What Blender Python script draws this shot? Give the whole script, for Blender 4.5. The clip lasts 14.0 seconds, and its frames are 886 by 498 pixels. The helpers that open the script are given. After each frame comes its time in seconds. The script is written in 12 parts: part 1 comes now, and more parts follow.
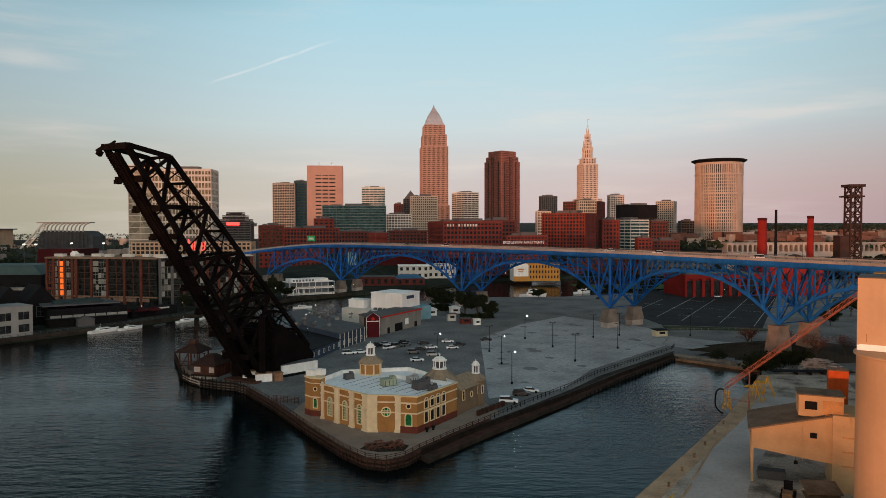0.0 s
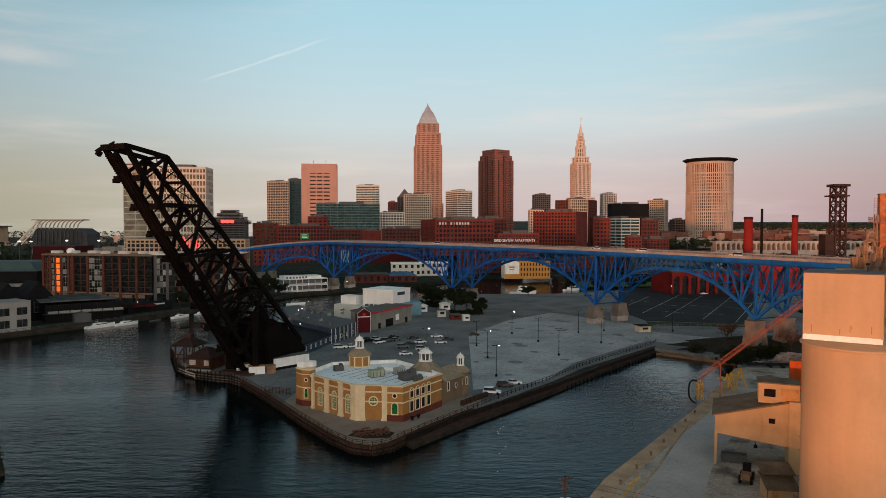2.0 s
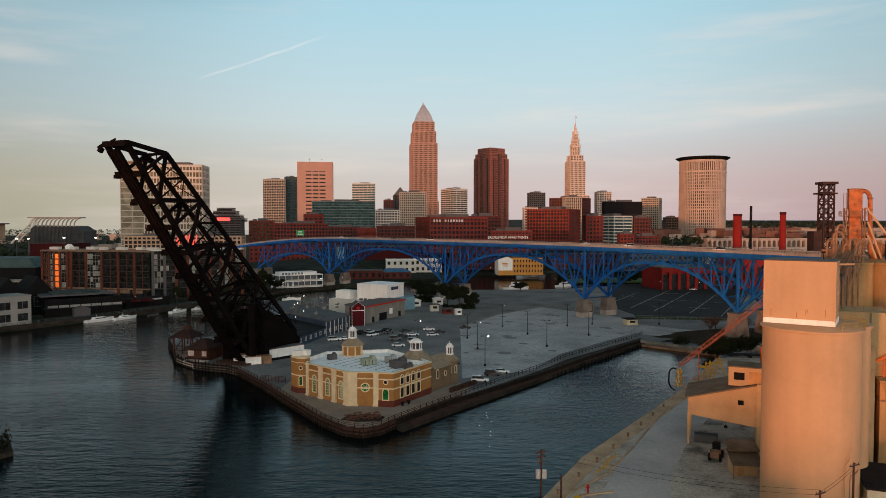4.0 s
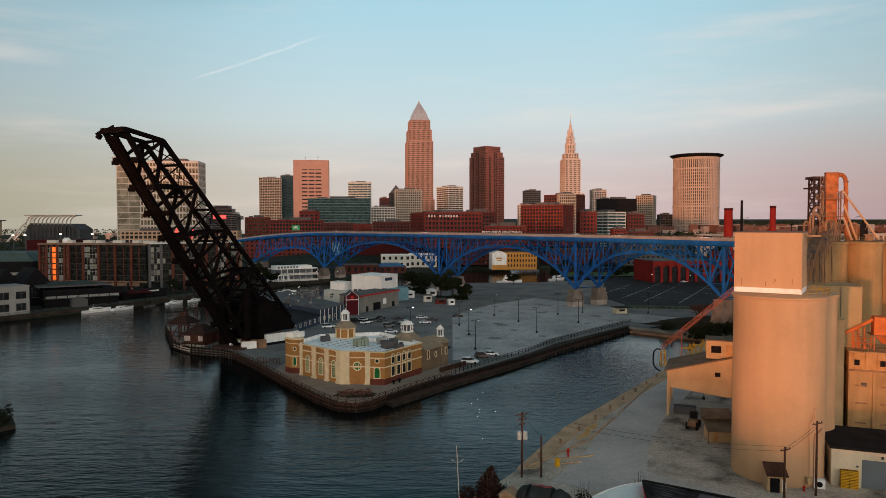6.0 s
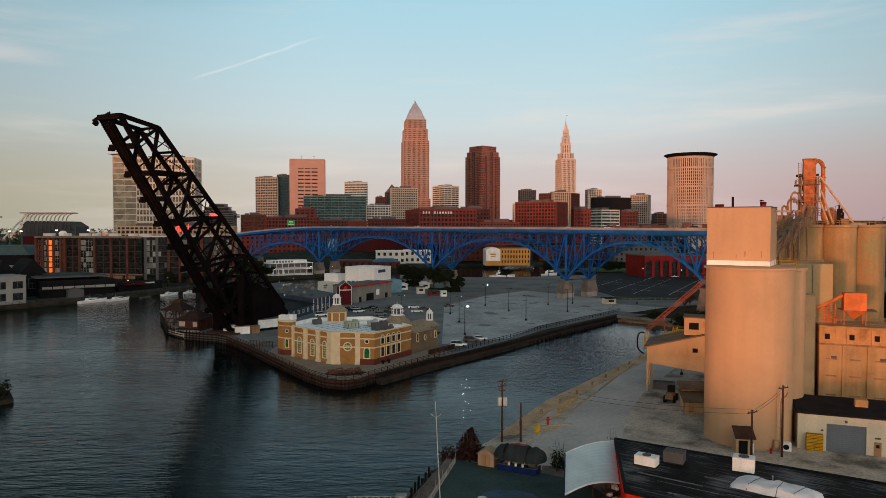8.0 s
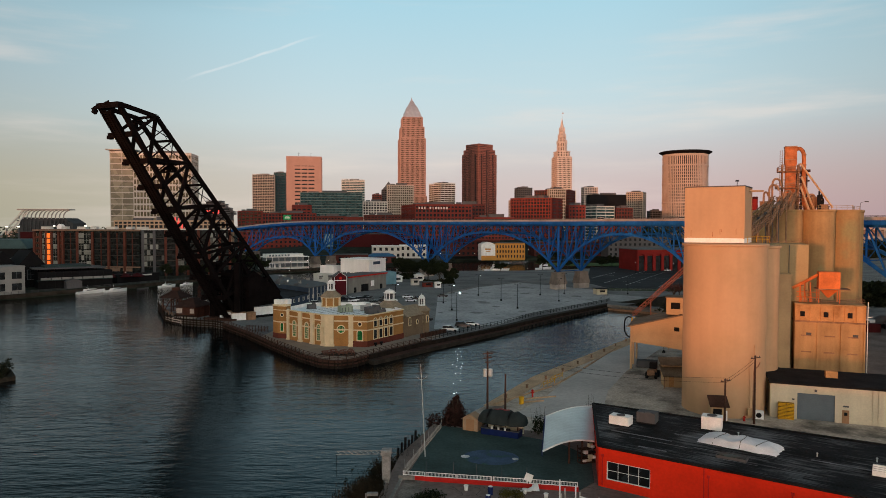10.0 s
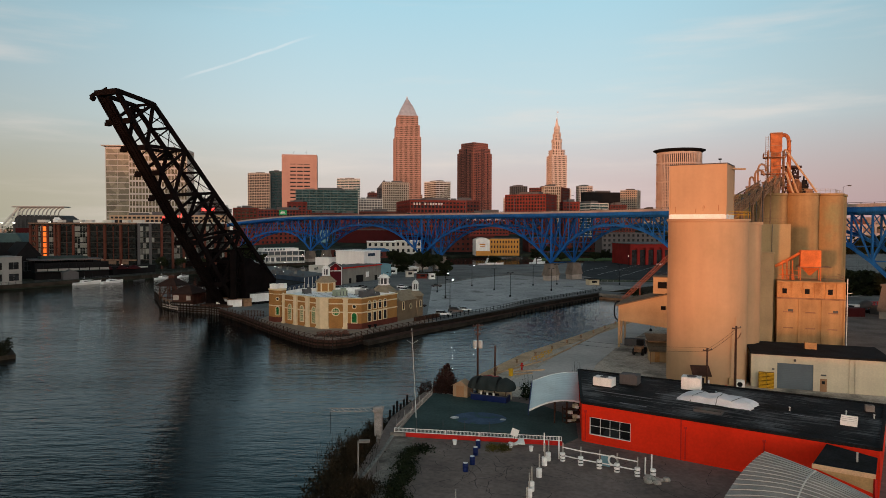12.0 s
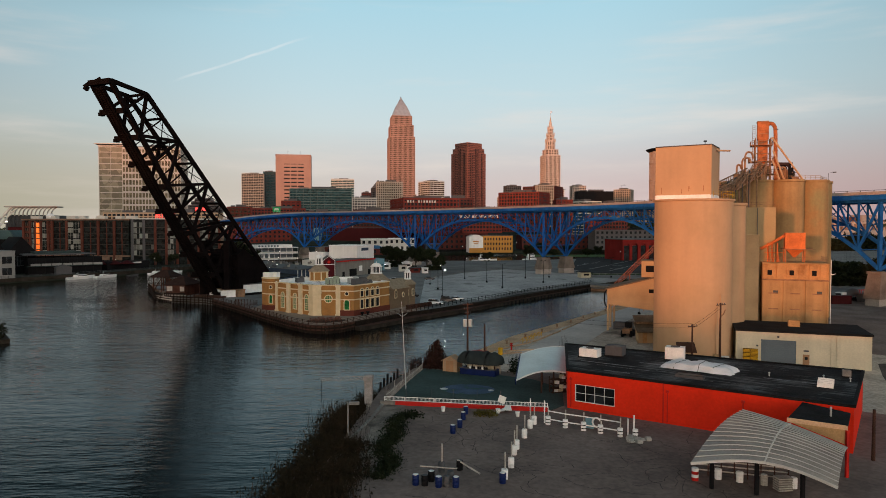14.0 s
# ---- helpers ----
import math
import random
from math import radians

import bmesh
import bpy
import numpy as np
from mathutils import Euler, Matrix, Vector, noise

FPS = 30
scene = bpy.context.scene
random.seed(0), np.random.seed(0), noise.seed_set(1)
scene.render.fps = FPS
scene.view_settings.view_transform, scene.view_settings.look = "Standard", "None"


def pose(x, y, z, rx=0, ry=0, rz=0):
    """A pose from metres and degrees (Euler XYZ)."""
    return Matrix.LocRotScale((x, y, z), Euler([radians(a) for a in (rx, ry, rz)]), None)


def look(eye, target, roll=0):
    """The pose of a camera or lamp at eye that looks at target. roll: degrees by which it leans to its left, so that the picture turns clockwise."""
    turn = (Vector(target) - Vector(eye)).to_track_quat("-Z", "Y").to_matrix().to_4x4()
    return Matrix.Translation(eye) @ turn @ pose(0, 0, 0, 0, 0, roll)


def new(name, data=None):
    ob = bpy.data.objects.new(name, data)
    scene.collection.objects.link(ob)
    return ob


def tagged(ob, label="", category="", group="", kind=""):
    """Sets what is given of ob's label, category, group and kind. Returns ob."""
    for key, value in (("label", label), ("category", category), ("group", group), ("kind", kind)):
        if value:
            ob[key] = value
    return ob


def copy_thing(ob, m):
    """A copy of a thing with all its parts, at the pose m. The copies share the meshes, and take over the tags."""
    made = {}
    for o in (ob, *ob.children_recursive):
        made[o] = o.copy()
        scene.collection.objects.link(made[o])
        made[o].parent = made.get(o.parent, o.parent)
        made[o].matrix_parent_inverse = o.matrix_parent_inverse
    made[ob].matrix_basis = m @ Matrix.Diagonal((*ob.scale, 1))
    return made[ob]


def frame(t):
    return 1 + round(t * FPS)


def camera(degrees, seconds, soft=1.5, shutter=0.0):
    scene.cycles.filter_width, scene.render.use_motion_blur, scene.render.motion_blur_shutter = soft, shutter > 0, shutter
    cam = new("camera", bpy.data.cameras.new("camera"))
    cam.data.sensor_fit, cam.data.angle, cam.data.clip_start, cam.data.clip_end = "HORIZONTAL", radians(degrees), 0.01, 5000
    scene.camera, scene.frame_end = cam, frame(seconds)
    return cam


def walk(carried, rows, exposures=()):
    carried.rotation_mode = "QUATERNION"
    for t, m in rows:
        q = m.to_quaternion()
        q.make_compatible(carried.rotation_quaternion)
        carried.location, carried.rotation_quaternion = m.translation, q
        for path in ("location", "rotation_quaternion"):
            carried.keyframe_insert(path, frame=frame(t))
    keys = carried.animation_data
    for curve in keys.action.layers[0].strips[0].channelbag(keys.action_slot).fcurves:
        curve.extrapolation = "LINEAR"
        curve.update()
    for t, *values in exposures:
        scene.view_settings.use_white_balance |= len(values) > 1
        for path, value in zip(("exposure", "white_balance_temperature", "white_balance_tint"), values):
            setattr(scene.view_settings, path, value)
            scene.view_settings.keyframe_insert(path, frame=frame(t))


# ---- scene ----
cam = camera(65.5, 14.0, soft=0.7)
walk(cam, [
    (0.0, pose(0.000, 0.000, 47.003, 88.191, 0, 0.000) @ pose(0, 0, 0, 0, 0, -0.080)),
    (0.5, pose(0.641, -1.684, 46.978, 88.151, 0, -0.100) @ pose(0, 0, 0, 0, 0, -0.079)),
    (1.0, pose(1.286, -3.482, 46.967, 88.127, 0, -0.230) @ pose(0, 0, 0, 0, 0, -0.039)),
    (1.5, pose(1.850, -5.448, 46.979, 88.115, 0, -0.343) @ pose(0, 0, 0, 0, 0, 0.017)),
    (2.0, pose(2.301, -7.432, 46.975, 88.037, 0, -0.424) @ pose(0, 0, 0, 0, 0, 0.044)),
    (2.5, pose(2.657, -9.220, 47.014, 87.976, 0, -0.523) @ pose(0, 0, 0, 0, 0, 0.030)),
    (3.0, pose(3.125, -11.111, 46.846, 87.914, 0, -0.599) @ pose(0, 0, 0, 0, 0, 0.024)),
    (5.5, pose(5.255, -18.338, 42.876, 87.914, 0, -0.938) @ pose(0, 0, 0, 0, 0, 0.007)),
    (6.0, pose(5.701, -19.518, 41.674, 87.907, 0, -1.011) @ pose(0, 0, 0, 0, 0, -0.038)),
    (6.5, pose(6.180, -20.602, 40.544, 87.942, 0, -1.083) @ pose(0, 0, 0, 0, 0, -0.002)),
    (7.0, pose(6.784, -21.714, 39.417, 87.952, 0, -1.151) @ pose(0, 0, 0, 0, 0, 0.028)),
    (7.5, pose(7.270, -22.910, 38.388, 87.978, 0, -1.230) @ pose(0, 0, 0, 0, 0, 0.041)),
    (8.0, pose(7.728, -24.122, 37.328, 88.012, 0, -1.280) @ pose(0, 0, 0, 0, 0, 0.081)),
    (10.5, pose(9.440, -29.893, 32.775, 87.936, 0, -1.606) @ pose(0, 0, 0, 0, 0, 0.145)),
    (11.0, pose(9.570, -30.853, 31.601, 87.964, 0, -1.722) @ pose(0, 0, 0, 0, 0, 0.190)),
    (11.5, pose(9.704, -31.663, 30.591, 87.980, 0, -1.800) @ pose(0, 0, 0, 0, 0, 0.188)),
    (12.0, pose(9.862, -32.400, 29.607, 87.975, 0, -1.870) @ pose(0, 0, 0, 0, 0, 0.143)),
    (12.5, pose(9.995, -33.021, 28.658, 87.996, 0, -1.957) @ pose(0, 0, 0, 0, 0, 0.139)),
    (13.0, pose(10.078, -33.497, 27.706, 88.030, 0, -2.089) @ pose(0, 0, 0, 0, 0, 0.120)),
    (13.5, pose(10.263, -33.945, 26.762, 88.081, 0, -2.224) @ pose(0, 0, 0, 0, 0, 0.086)),
    (14.0, pose(10.564, -34.409, 25.920, 88.101, 0, -2.328) @ pose(0, 0, 0, 0, 0, 0.025)),
])

# ---- sky and sun ----
SUN_AZ = radians(36)      # the light travels this far to the right of +y
SUN_EL = radians(1.6)
world = bpy.data.worlds.new("sky")
scene.world = world
world.use_nodes = True


def build_sky():
    nt = world.node_tree
    nt.nodes.clear()
    N, L = nt.nodes.new, nt.links.new
    out, bg = N("ShaderNodeOutputWorld"), N("ShaderNodeBackground")
    sky = N("ShaderNodeTexSky")
    sky.sky_type, sky.sun_disc = "NISHITA", False
    sky.sun_elevation, sky.sun_rotation = SUN_EL, radians(180) + SUN_AZ
    sky.air_density, sky.dust_density, sky.ozone_density = 1.0, 1.2, 2.0
    geo, sep = N("ShaderNodeTexCoord"), N("ShaderNodeSeparateXYZ")
    L(geo.outputs["Generated"], sep.inputs[0])
    # colour by height over the horizon, warm and hazy below, clear blue above
    ramp = N("ShaderNodeValToRGB")
    els = ramp.color_ramp.elements
    els[0].position, els[0].color = 0.0, (0.50, 0.42, 0.42, 1)
    els[1].position, els[1].color = 1.0, (0.03, 0.075, 0.115, 1)
    for p, c in ((0.06, (0.56, 0.51, 0.51, 1)), (0.14, (0.57, 0.68, 0.71, 1)), (0.30, (0.40, 0.64, 0.74, 1)), (0.36, (0.23, 0.47, 0.57, 1)), (0.45, (0.10, 0.235, 0.31, 1)), (0.6, (0.04, 0.105, 0.15, 1))):
        e = els.new(p)
        e.color = c
    L(sep.outputs["Z"], ramp.inputs[0])
    # the anti-twilight arch: pink low to the right, straw to the left
    side = N("ShaderNodeMapRange")
    side.inputs["From Min"].default_value, side.inputs["From Max"].default_value = -0.55, 0.5
    L(sep.outputs["X"], side.inputs["Value"])
    tint = N("ShaderNodeValToRGB")
    tint.color_ramp.elements[0].color = (0.62, 0.62, 0.42, 1)
    tint.color_ramp.elements[1].color = (0.64, 0.44, 0.47, 1)
    mid = tint.color_ramp.elements.new(0.5)
    mid.color = (0.62, 0.56, 0.55, 1)
    L(side.outputs[0], tint.inputs[0])
    low = N("ShaderNodeMapRange")
    low.interpolation_type = "SMOOTHSTEP"
    low.inputs["From Min"].default_value, low.inputs["From Max"].default_value = 0.0, 0.20
    low.inputs["To Min"].default_value, low.inputs["To Max"].default_value = 0.68, 0.0
    L(sep.outputs["Z"], low.inputs["Value"])
    mix = N("ShaderNodeMix")
    mix.data_type = "RGBA"
    L(low.outputs[0], mix.inputs[0])
    L(ramp.outputs[0], mix.inputs[6])
    L(tint.outputs[0], mix.inputs[7])
    # the sky is brightest straight opposite the sunset
    fall = N("ShaderNodeMapRange")
    fall.interpolation_type = "SMOOTHSTEP"
    fall.inputs["From Min"].default_value, fall.inputs["From Max"].default_value = 0.15, 0.75
    fall.inputs["To Min"].default_value, fall.inputs["To Max"].default_value = 1.0, 0.62
    off = N("ShaderNodeMath")
    off.operation = "ABSOLUTE"
    sh = N("ShaderNodeMath")
    sh.operation = "SUBTRACT"
    sh.inputs[1].default_value = 0.05
    L(sep.outputs["X"], sh.inputs[0])
    L(sh.outputs[0], off.inputs[0])
    L(off.outputs[0], fall.inputs["Value"])
    fm = N("ShaderNodeMix")
    fm.data_type, fm.blend_type = "RGBA", "MULTIPLY"
    fm.inputs[0].default_value = 1.0
    L(mix.outputs[2], fm.inputs[6])
    L(fall.outputs[0], fm.inputs[7])
    # the high sky is deepest out to the left, square to the sun
    deep, high, keep = (N("ShaderNodeMapRange") for _ in range(3))
    for node, lo, hi, a, b in ((deep, -0.46, -0.10, 0.15, 1.0), (high, 0.26, 0.38, 0.0, 1.0)):
        node.interpolation_type = "SMOOTHSTEP"
        for key, x in (("From Min", lo), ("From Max", hi), ("To Min", a), ("To Max", b)):
            node.inputs[key].default_value = x
    L(sep.outputs["X"], deep.inputs["Value"])
    L(sep.outputs["Z"], high.inputs["Value"])
    keep.inputs["To Min"].default_value = 1.0
    L(high.outputs[0], keep.inputs["Value"])
    L(deep.outputs[0], keep.inputs["To Max"])
    dm = N("ShaderNodeMix")
    dm.data_type, dm.blend_type = "RGBA", "MULTIPLY"
    dm.inputs[0].default_value = 1.0
    L(fm.outputs[2], dm.inputs[6])
    L(keep.outputs[0], dm.inputs[7])
    fm = dm
    # the western half still glows after the sun
    west = N("ShaderNodeMapRange")
    west.interpolation_type = "SMOOTHSTEP"
    west.inputs["From Min"].default_value, west.inputs["From Max"].default_value = -0.78, 0.45
    west.inputs["To Min"].default_value, west.inputs["To Max"].default_value = 1.0, 0.0
    L(sep.outputs["Y"], west.inputs["Value"])
    wm = N("ShaderNodeMix")
    wm.data_type, wm.blend_type = "RGBA", "MULTIPLY"
    L(west.outputs[0], wm.inputs[0])
    L(fm.outputs[2], wm.inputs[6])
    wm.inputs[7].default_value = (6.6, 4.05, 3.05, 1)
    wm.clamp_result = False
    mix = wm
    # thin high cloud, drawn out sideways
    mp, nz = N("ShaderNodeMapping"), N("ShaderNodeTexNoise")
    mp.inputs["Scale"].default_value = (1.1, 1.1, 9.0)
    mp.inputs["Rotation"].default_value = (0, radians(7), 0)
    L(geo.outputs["Generated"], mp.inputs[0])
    L(mp.outputs[0], nz.inputs["Vector"])
    nz.inputs["Scale"].default_value, nz.inputs["Detail"].default_value, nz.inputs["Roughness"].default_value = 2.2, 7, 0.55
    cl = N("ShaderNodeMapRange")
    cl.interpolation_type = "SMOOTHSTEP"
    cl.inputs["From Min"].default_value, cl.inputs["From Max"].default_value = 0.48, 0.78
    cl.inputs["To Max"].default_value = 0.55
    L(nz.outputs["Fac"], cl.inputs["Value"])
    cmix = N("ShaderNodeMix")
    cmix.data_type = "RGBA"
    L(cl.outputs[0], cmix.inputs[0])
    L(mix.outputs[2], cmix.inputs[6])
    cmix.inputs[7].default_value = (0.80, 0.70, 0.64, 1)
    # one straight condensation trail, broken and fading at its ends
    def math_node(op, a, b=None):
        n = N("ShaderNodeMath")
        n.operation = op
        for i, v in enumerate((a, b)):
            if v is None:
                continue
            if isinstance(v, (int, float)):
                n.inputs[i].default_value = v
            else:
                L(v, n.inputs[i])
        return n.outputs[0]

    def dot(v):
        n = N("ShaderNodeVectorMath")
        n.operation = "DOT_PRODUCT"
        n.inputs[1].default_value = v
        L(geo.outputs["Generated"], n.inputs[0])
        return n.outputs["Value"]

    def ease(v, lo, hi, a, b):
        n = N("ShaderNodeMapRange")
        n.interpolation_type = "SMOOTHSTEP"
        for key, x in (("From Min", lo), ("From Max", hi), ("To Min", a), ("To Max", b)):
            n.inputs[key].default_value = x
        L(v, n.inputs["Value"])
        return n.outputs[0]

    p, q = Vector((-0.3203, 0.9280, 0.1902)), Vector((-0.1503, 0.9550, 0.2556))
    across = p.cross(q).normalized()
    n2 = N("ShaderNodeTexNoise")
    n2.inputs["Scale"].default_value, n2.inputs["Detail"].default_value = 26, 6
    L(geo.outputs["Generated"], n2.inputs["Vector"])
    wob = math_node("MULTIPLY", math_node("SUBTRACT", n2.outputs["Fac"], 0.5), 0.006)
    dist = math_node("ABSOLUTE", math_node("ADD", dot(across), wob))
    core = math_node("MULTIPLY", ease(dist, 0.0004, 0.0026, 0.5, 0.0), ease(dot((1, 0, 0)), -0.33, -0.27, 0.0, 1.0))
    core = math_node("MULTIPLY", core, ease(dot((1, 0, 0)), -0.21, -0.13, 1.0, 0.0))
    core = math_node("MULTIPLY", core, ease(n2.outputs["Fac"], 0.3, 0.6, 0.35, 1.0))
    trail = N("ShaderNodeMix")
    trail.data_type = "RGBA"
    L(core, trail.inputs[0])
    L(cmix.outputs[2], trail.inputs[6])
    trail.inputs[7].default_value = (0.80, 0.81, 0.81, 1)
    cmix = trail
    # the physical sky adds its own glow
    add = N("ShaderNodeMix")
    add.data_type, add.blend_type = "RGBA", "ADD"
    add.inputs[0].default_value = 0.04
    L(cmix.outputs[2], add.inputs[6])
    L(sky.outputs[0], add.inputs[7])
    L(add.outputs[2], bg.inputs["Color"])
    bg.inputs["Strength"].default_value = 1.0
    L(bg.outputs[0], out.inputs[0])


build_sky()
sun = new("sun", bpy.data.lights.new("sun", "SUN"))
sun.data.energy, sun.data.angle, sun.data.color = 2.4, radians(1.4), (1.0, 0.36, 0.15)
sun.matrix_world = look((0, 0, 0), (math.sin(SUN_AZ) * math.cos(SUN_EL), math.cos(SUN_AZ) * math.cos(SUN_EL), -math.sin(SUN_EL)))

# ---- building helpers ----
def part(name, bm, material, parent=None, label=""):
    """Links a bmesh as one mesh object under a thing or a part."""
    me = bpy.data.meshes.new(name)
    bm.to_mesh(me)
    bm.free()
    if material:
        me.materials.append(material)
    ob = new(name, me)
    if parent:
        ob.parent = parent
    if label:
        ob["label"] = label
    return ob


def thing(name, label, category, place=(0, 0, 0), rz=0, group="", kind=""):
    ob = new(name)
    ob.empty_display_size = 0.5
    ob.matrix_basis = pose(*place, 0, 0, rz)
    return tagged(ob, label, category, group, kind)


def smooth(ob, degrees=40):
    for p in ob.data.polygons:
        p.use_smooth = True
    ob.data.set_sharp_from_angle(angle=radians(degrees))
    return ob


def prism(bm, outline, z0, z1):
    """Closed solid over a plan outline."""
    area = sum(a[0] * b[1] - b[0] * a[1] for a, b in zip(outline, outline[1:] + outline[:1]))
    pts = list(outline) if area > 0 else list(outline)[::-1]
    lo = [bm.verts.new((p[0], p[1], z0)) for p in pts]
    hi = [bm.verts.new((p[0], p[1], z1)) for p in pts]
    bm.faces.new(hi)
    bm.faces.new(lo[::-1])
    n = len(pts)
    for i in range(n):
        j = (i + 1) % n
        bm.faces.new((lo[i], lo[j], hi[j], hi[i]))
    return bm


def box(bm, c, s, rz=0):
    """Box with its middle at c, sizes s, turned by rz degrees."""
    ca, sa = math.cos(radians(rz)), math.sin(radians(rz))
    v = []
    for dz in (-0.5, 0.5):
        for dx, dy in ((-0.5, -0.5), (0.5, -0.5), (0.5, 0.5), (-0.5, 0.5)):
            x, y = dx * s[0], dy * s[1]
            v.append(bm.verts.new((c[0] + x * ca - y * sa, c[1] + x * sa + y * ca, c[2] + dz * s[2])))
    for f in ((3, 2, 1, 0), (4, 5, 6, 7), (0, 1, 5, 4), (1, 2, 6, 5), (2, 3, 7, 6), (3, 0, 4, 7)):
        bm.faces.new([v[i] for i in f])
    return bm


def beam(bm, p, q, w, h=None):
    """Rectangular bar from p to q."""
    p, q, h = Vector(p), Vector(q), h or w
    d = (q - p).normalized()
    side = d.cross(Vector((0, 0, 1)))
    side = Vector((1, 0, 0)) if side.length < 1e-4 else side.normalized()
    up = side.cross(d)
    v = [bm.verts.new(e + side * (a * w / 2) + up * (b * h / 2)) for e in (p, q) for a, b in ((-1, -1), (1, -1), (1, 1), (-1, 1))]
    for f in ((0, 1, 2, 3), (7, 6, 5, 4), (0, 4, 5, 1), (1, 5, 6, 2), (2, 6, 7, 3), (3, 7, 4, 0)):
        bm.faces.new([v[i] for i in f])
    return bm


def rod(bm, p, q, r, r2=None, n=8):
    """Round bar, tapered from r to r2."""
    p, q, r2 = Vector(p), Vector(q), r if r2 is None else r2
    d = (q - p).normalized()
    a = d.cross(Vector((0, 0, 1)))
    a = Vector((1, 0, 0)) if a.length < 1e-4 else a.normalized()
    b = d.cross(a)
    r2 = max(r2, 0.001)
    lo = [bm.verts.new(p + (a * math.cos(k * math.tau / n) + b * math.sin(k * math.tau / n)) * r) for k in range(n)]
    hi = [bm.verts.new(q + (a * math.cos(k * math.tau / n) + b * math.sin(k * math.tau / n)) * r2) for k in range(n)]
    for k in range(n):
        j = (k + 1) % n
        bm.faces.new((lo[k], lo[j], hi[j], hi[k]))
    bm.faces.new(lo[::-1])
    bm.faces.new(hi)
    return bm


def tube(bm, pts, r, n=10, steps=4):
    """Round pipe swept smoothly through the points."""
    P = [Vector(p) for p in pts]
    path = []
    for i in range(len(P) - 1):
        a, b, c, d = P[max(i - 1, 0)], P[i], P[i + 1], P[min(i + 2, len(P) - 1)]
        for k in range(steps):
            t = k / steps
            path.append(0.5 * (2 * b + (c - a) * t + (2 * a - 5 * b + 4 * c - d) * t * t + (3 * b - a - 3 * c + d) * t ** 3))
    path.append(P[-1])
    rows, ref = [], None
    for i, p in enumerate(path):
        d = (path[min(i + 1, len(path) - 1)] - path[max(i - 1, 0)]).normalized()
        if ref is None:
            ref = d.orthogonal().normalized()
        u = (ref - d * ref.dot(d)).normalized()
        v = d.cross(u)
        ref = u
        rows.append([bm.verts.new(p + (u * math.cos(k * math.tau / n) + v * math.sin(k * math.tau / n)) * r) for k in range(n)])
    for lo, hi in zip(rows, rows[1:]):
        for k in range(n):
            j = (k + 1) % n
            bm.faces.new((lo[k], lo[j], hi[j], hi[k]))
    bm.faces.new(rows[0][::-1])
    bm.faces.new(rows[-1])
    return bm


def lathe(bm, rings, c=(0, 0), n=24, turn=0.0):
    """Turned solid: rings of (radius, height) from the bottom up."""
    rows = []
    for r, z in rings:
        rows.append([bm.verts.new((c[0] + max(r, 0.002) * math.cos(turn + k * math.tau / n), c[1] + max(r, 0.002) * math.sin(turn + k * math.tau / n), z)) for k in range(n)])
    for lo, hi in zip(rows, rows[1:]):
        for k in range(n):
            j = (k + 1) % n
            bm.faces.new((lo[k], lo[j], hi[j], hi[k]))
    bm.faces.new(rows[0][::-1])
    bm.faces.new(rows[-1])
    return bm


def B():
    return bmesh.new()


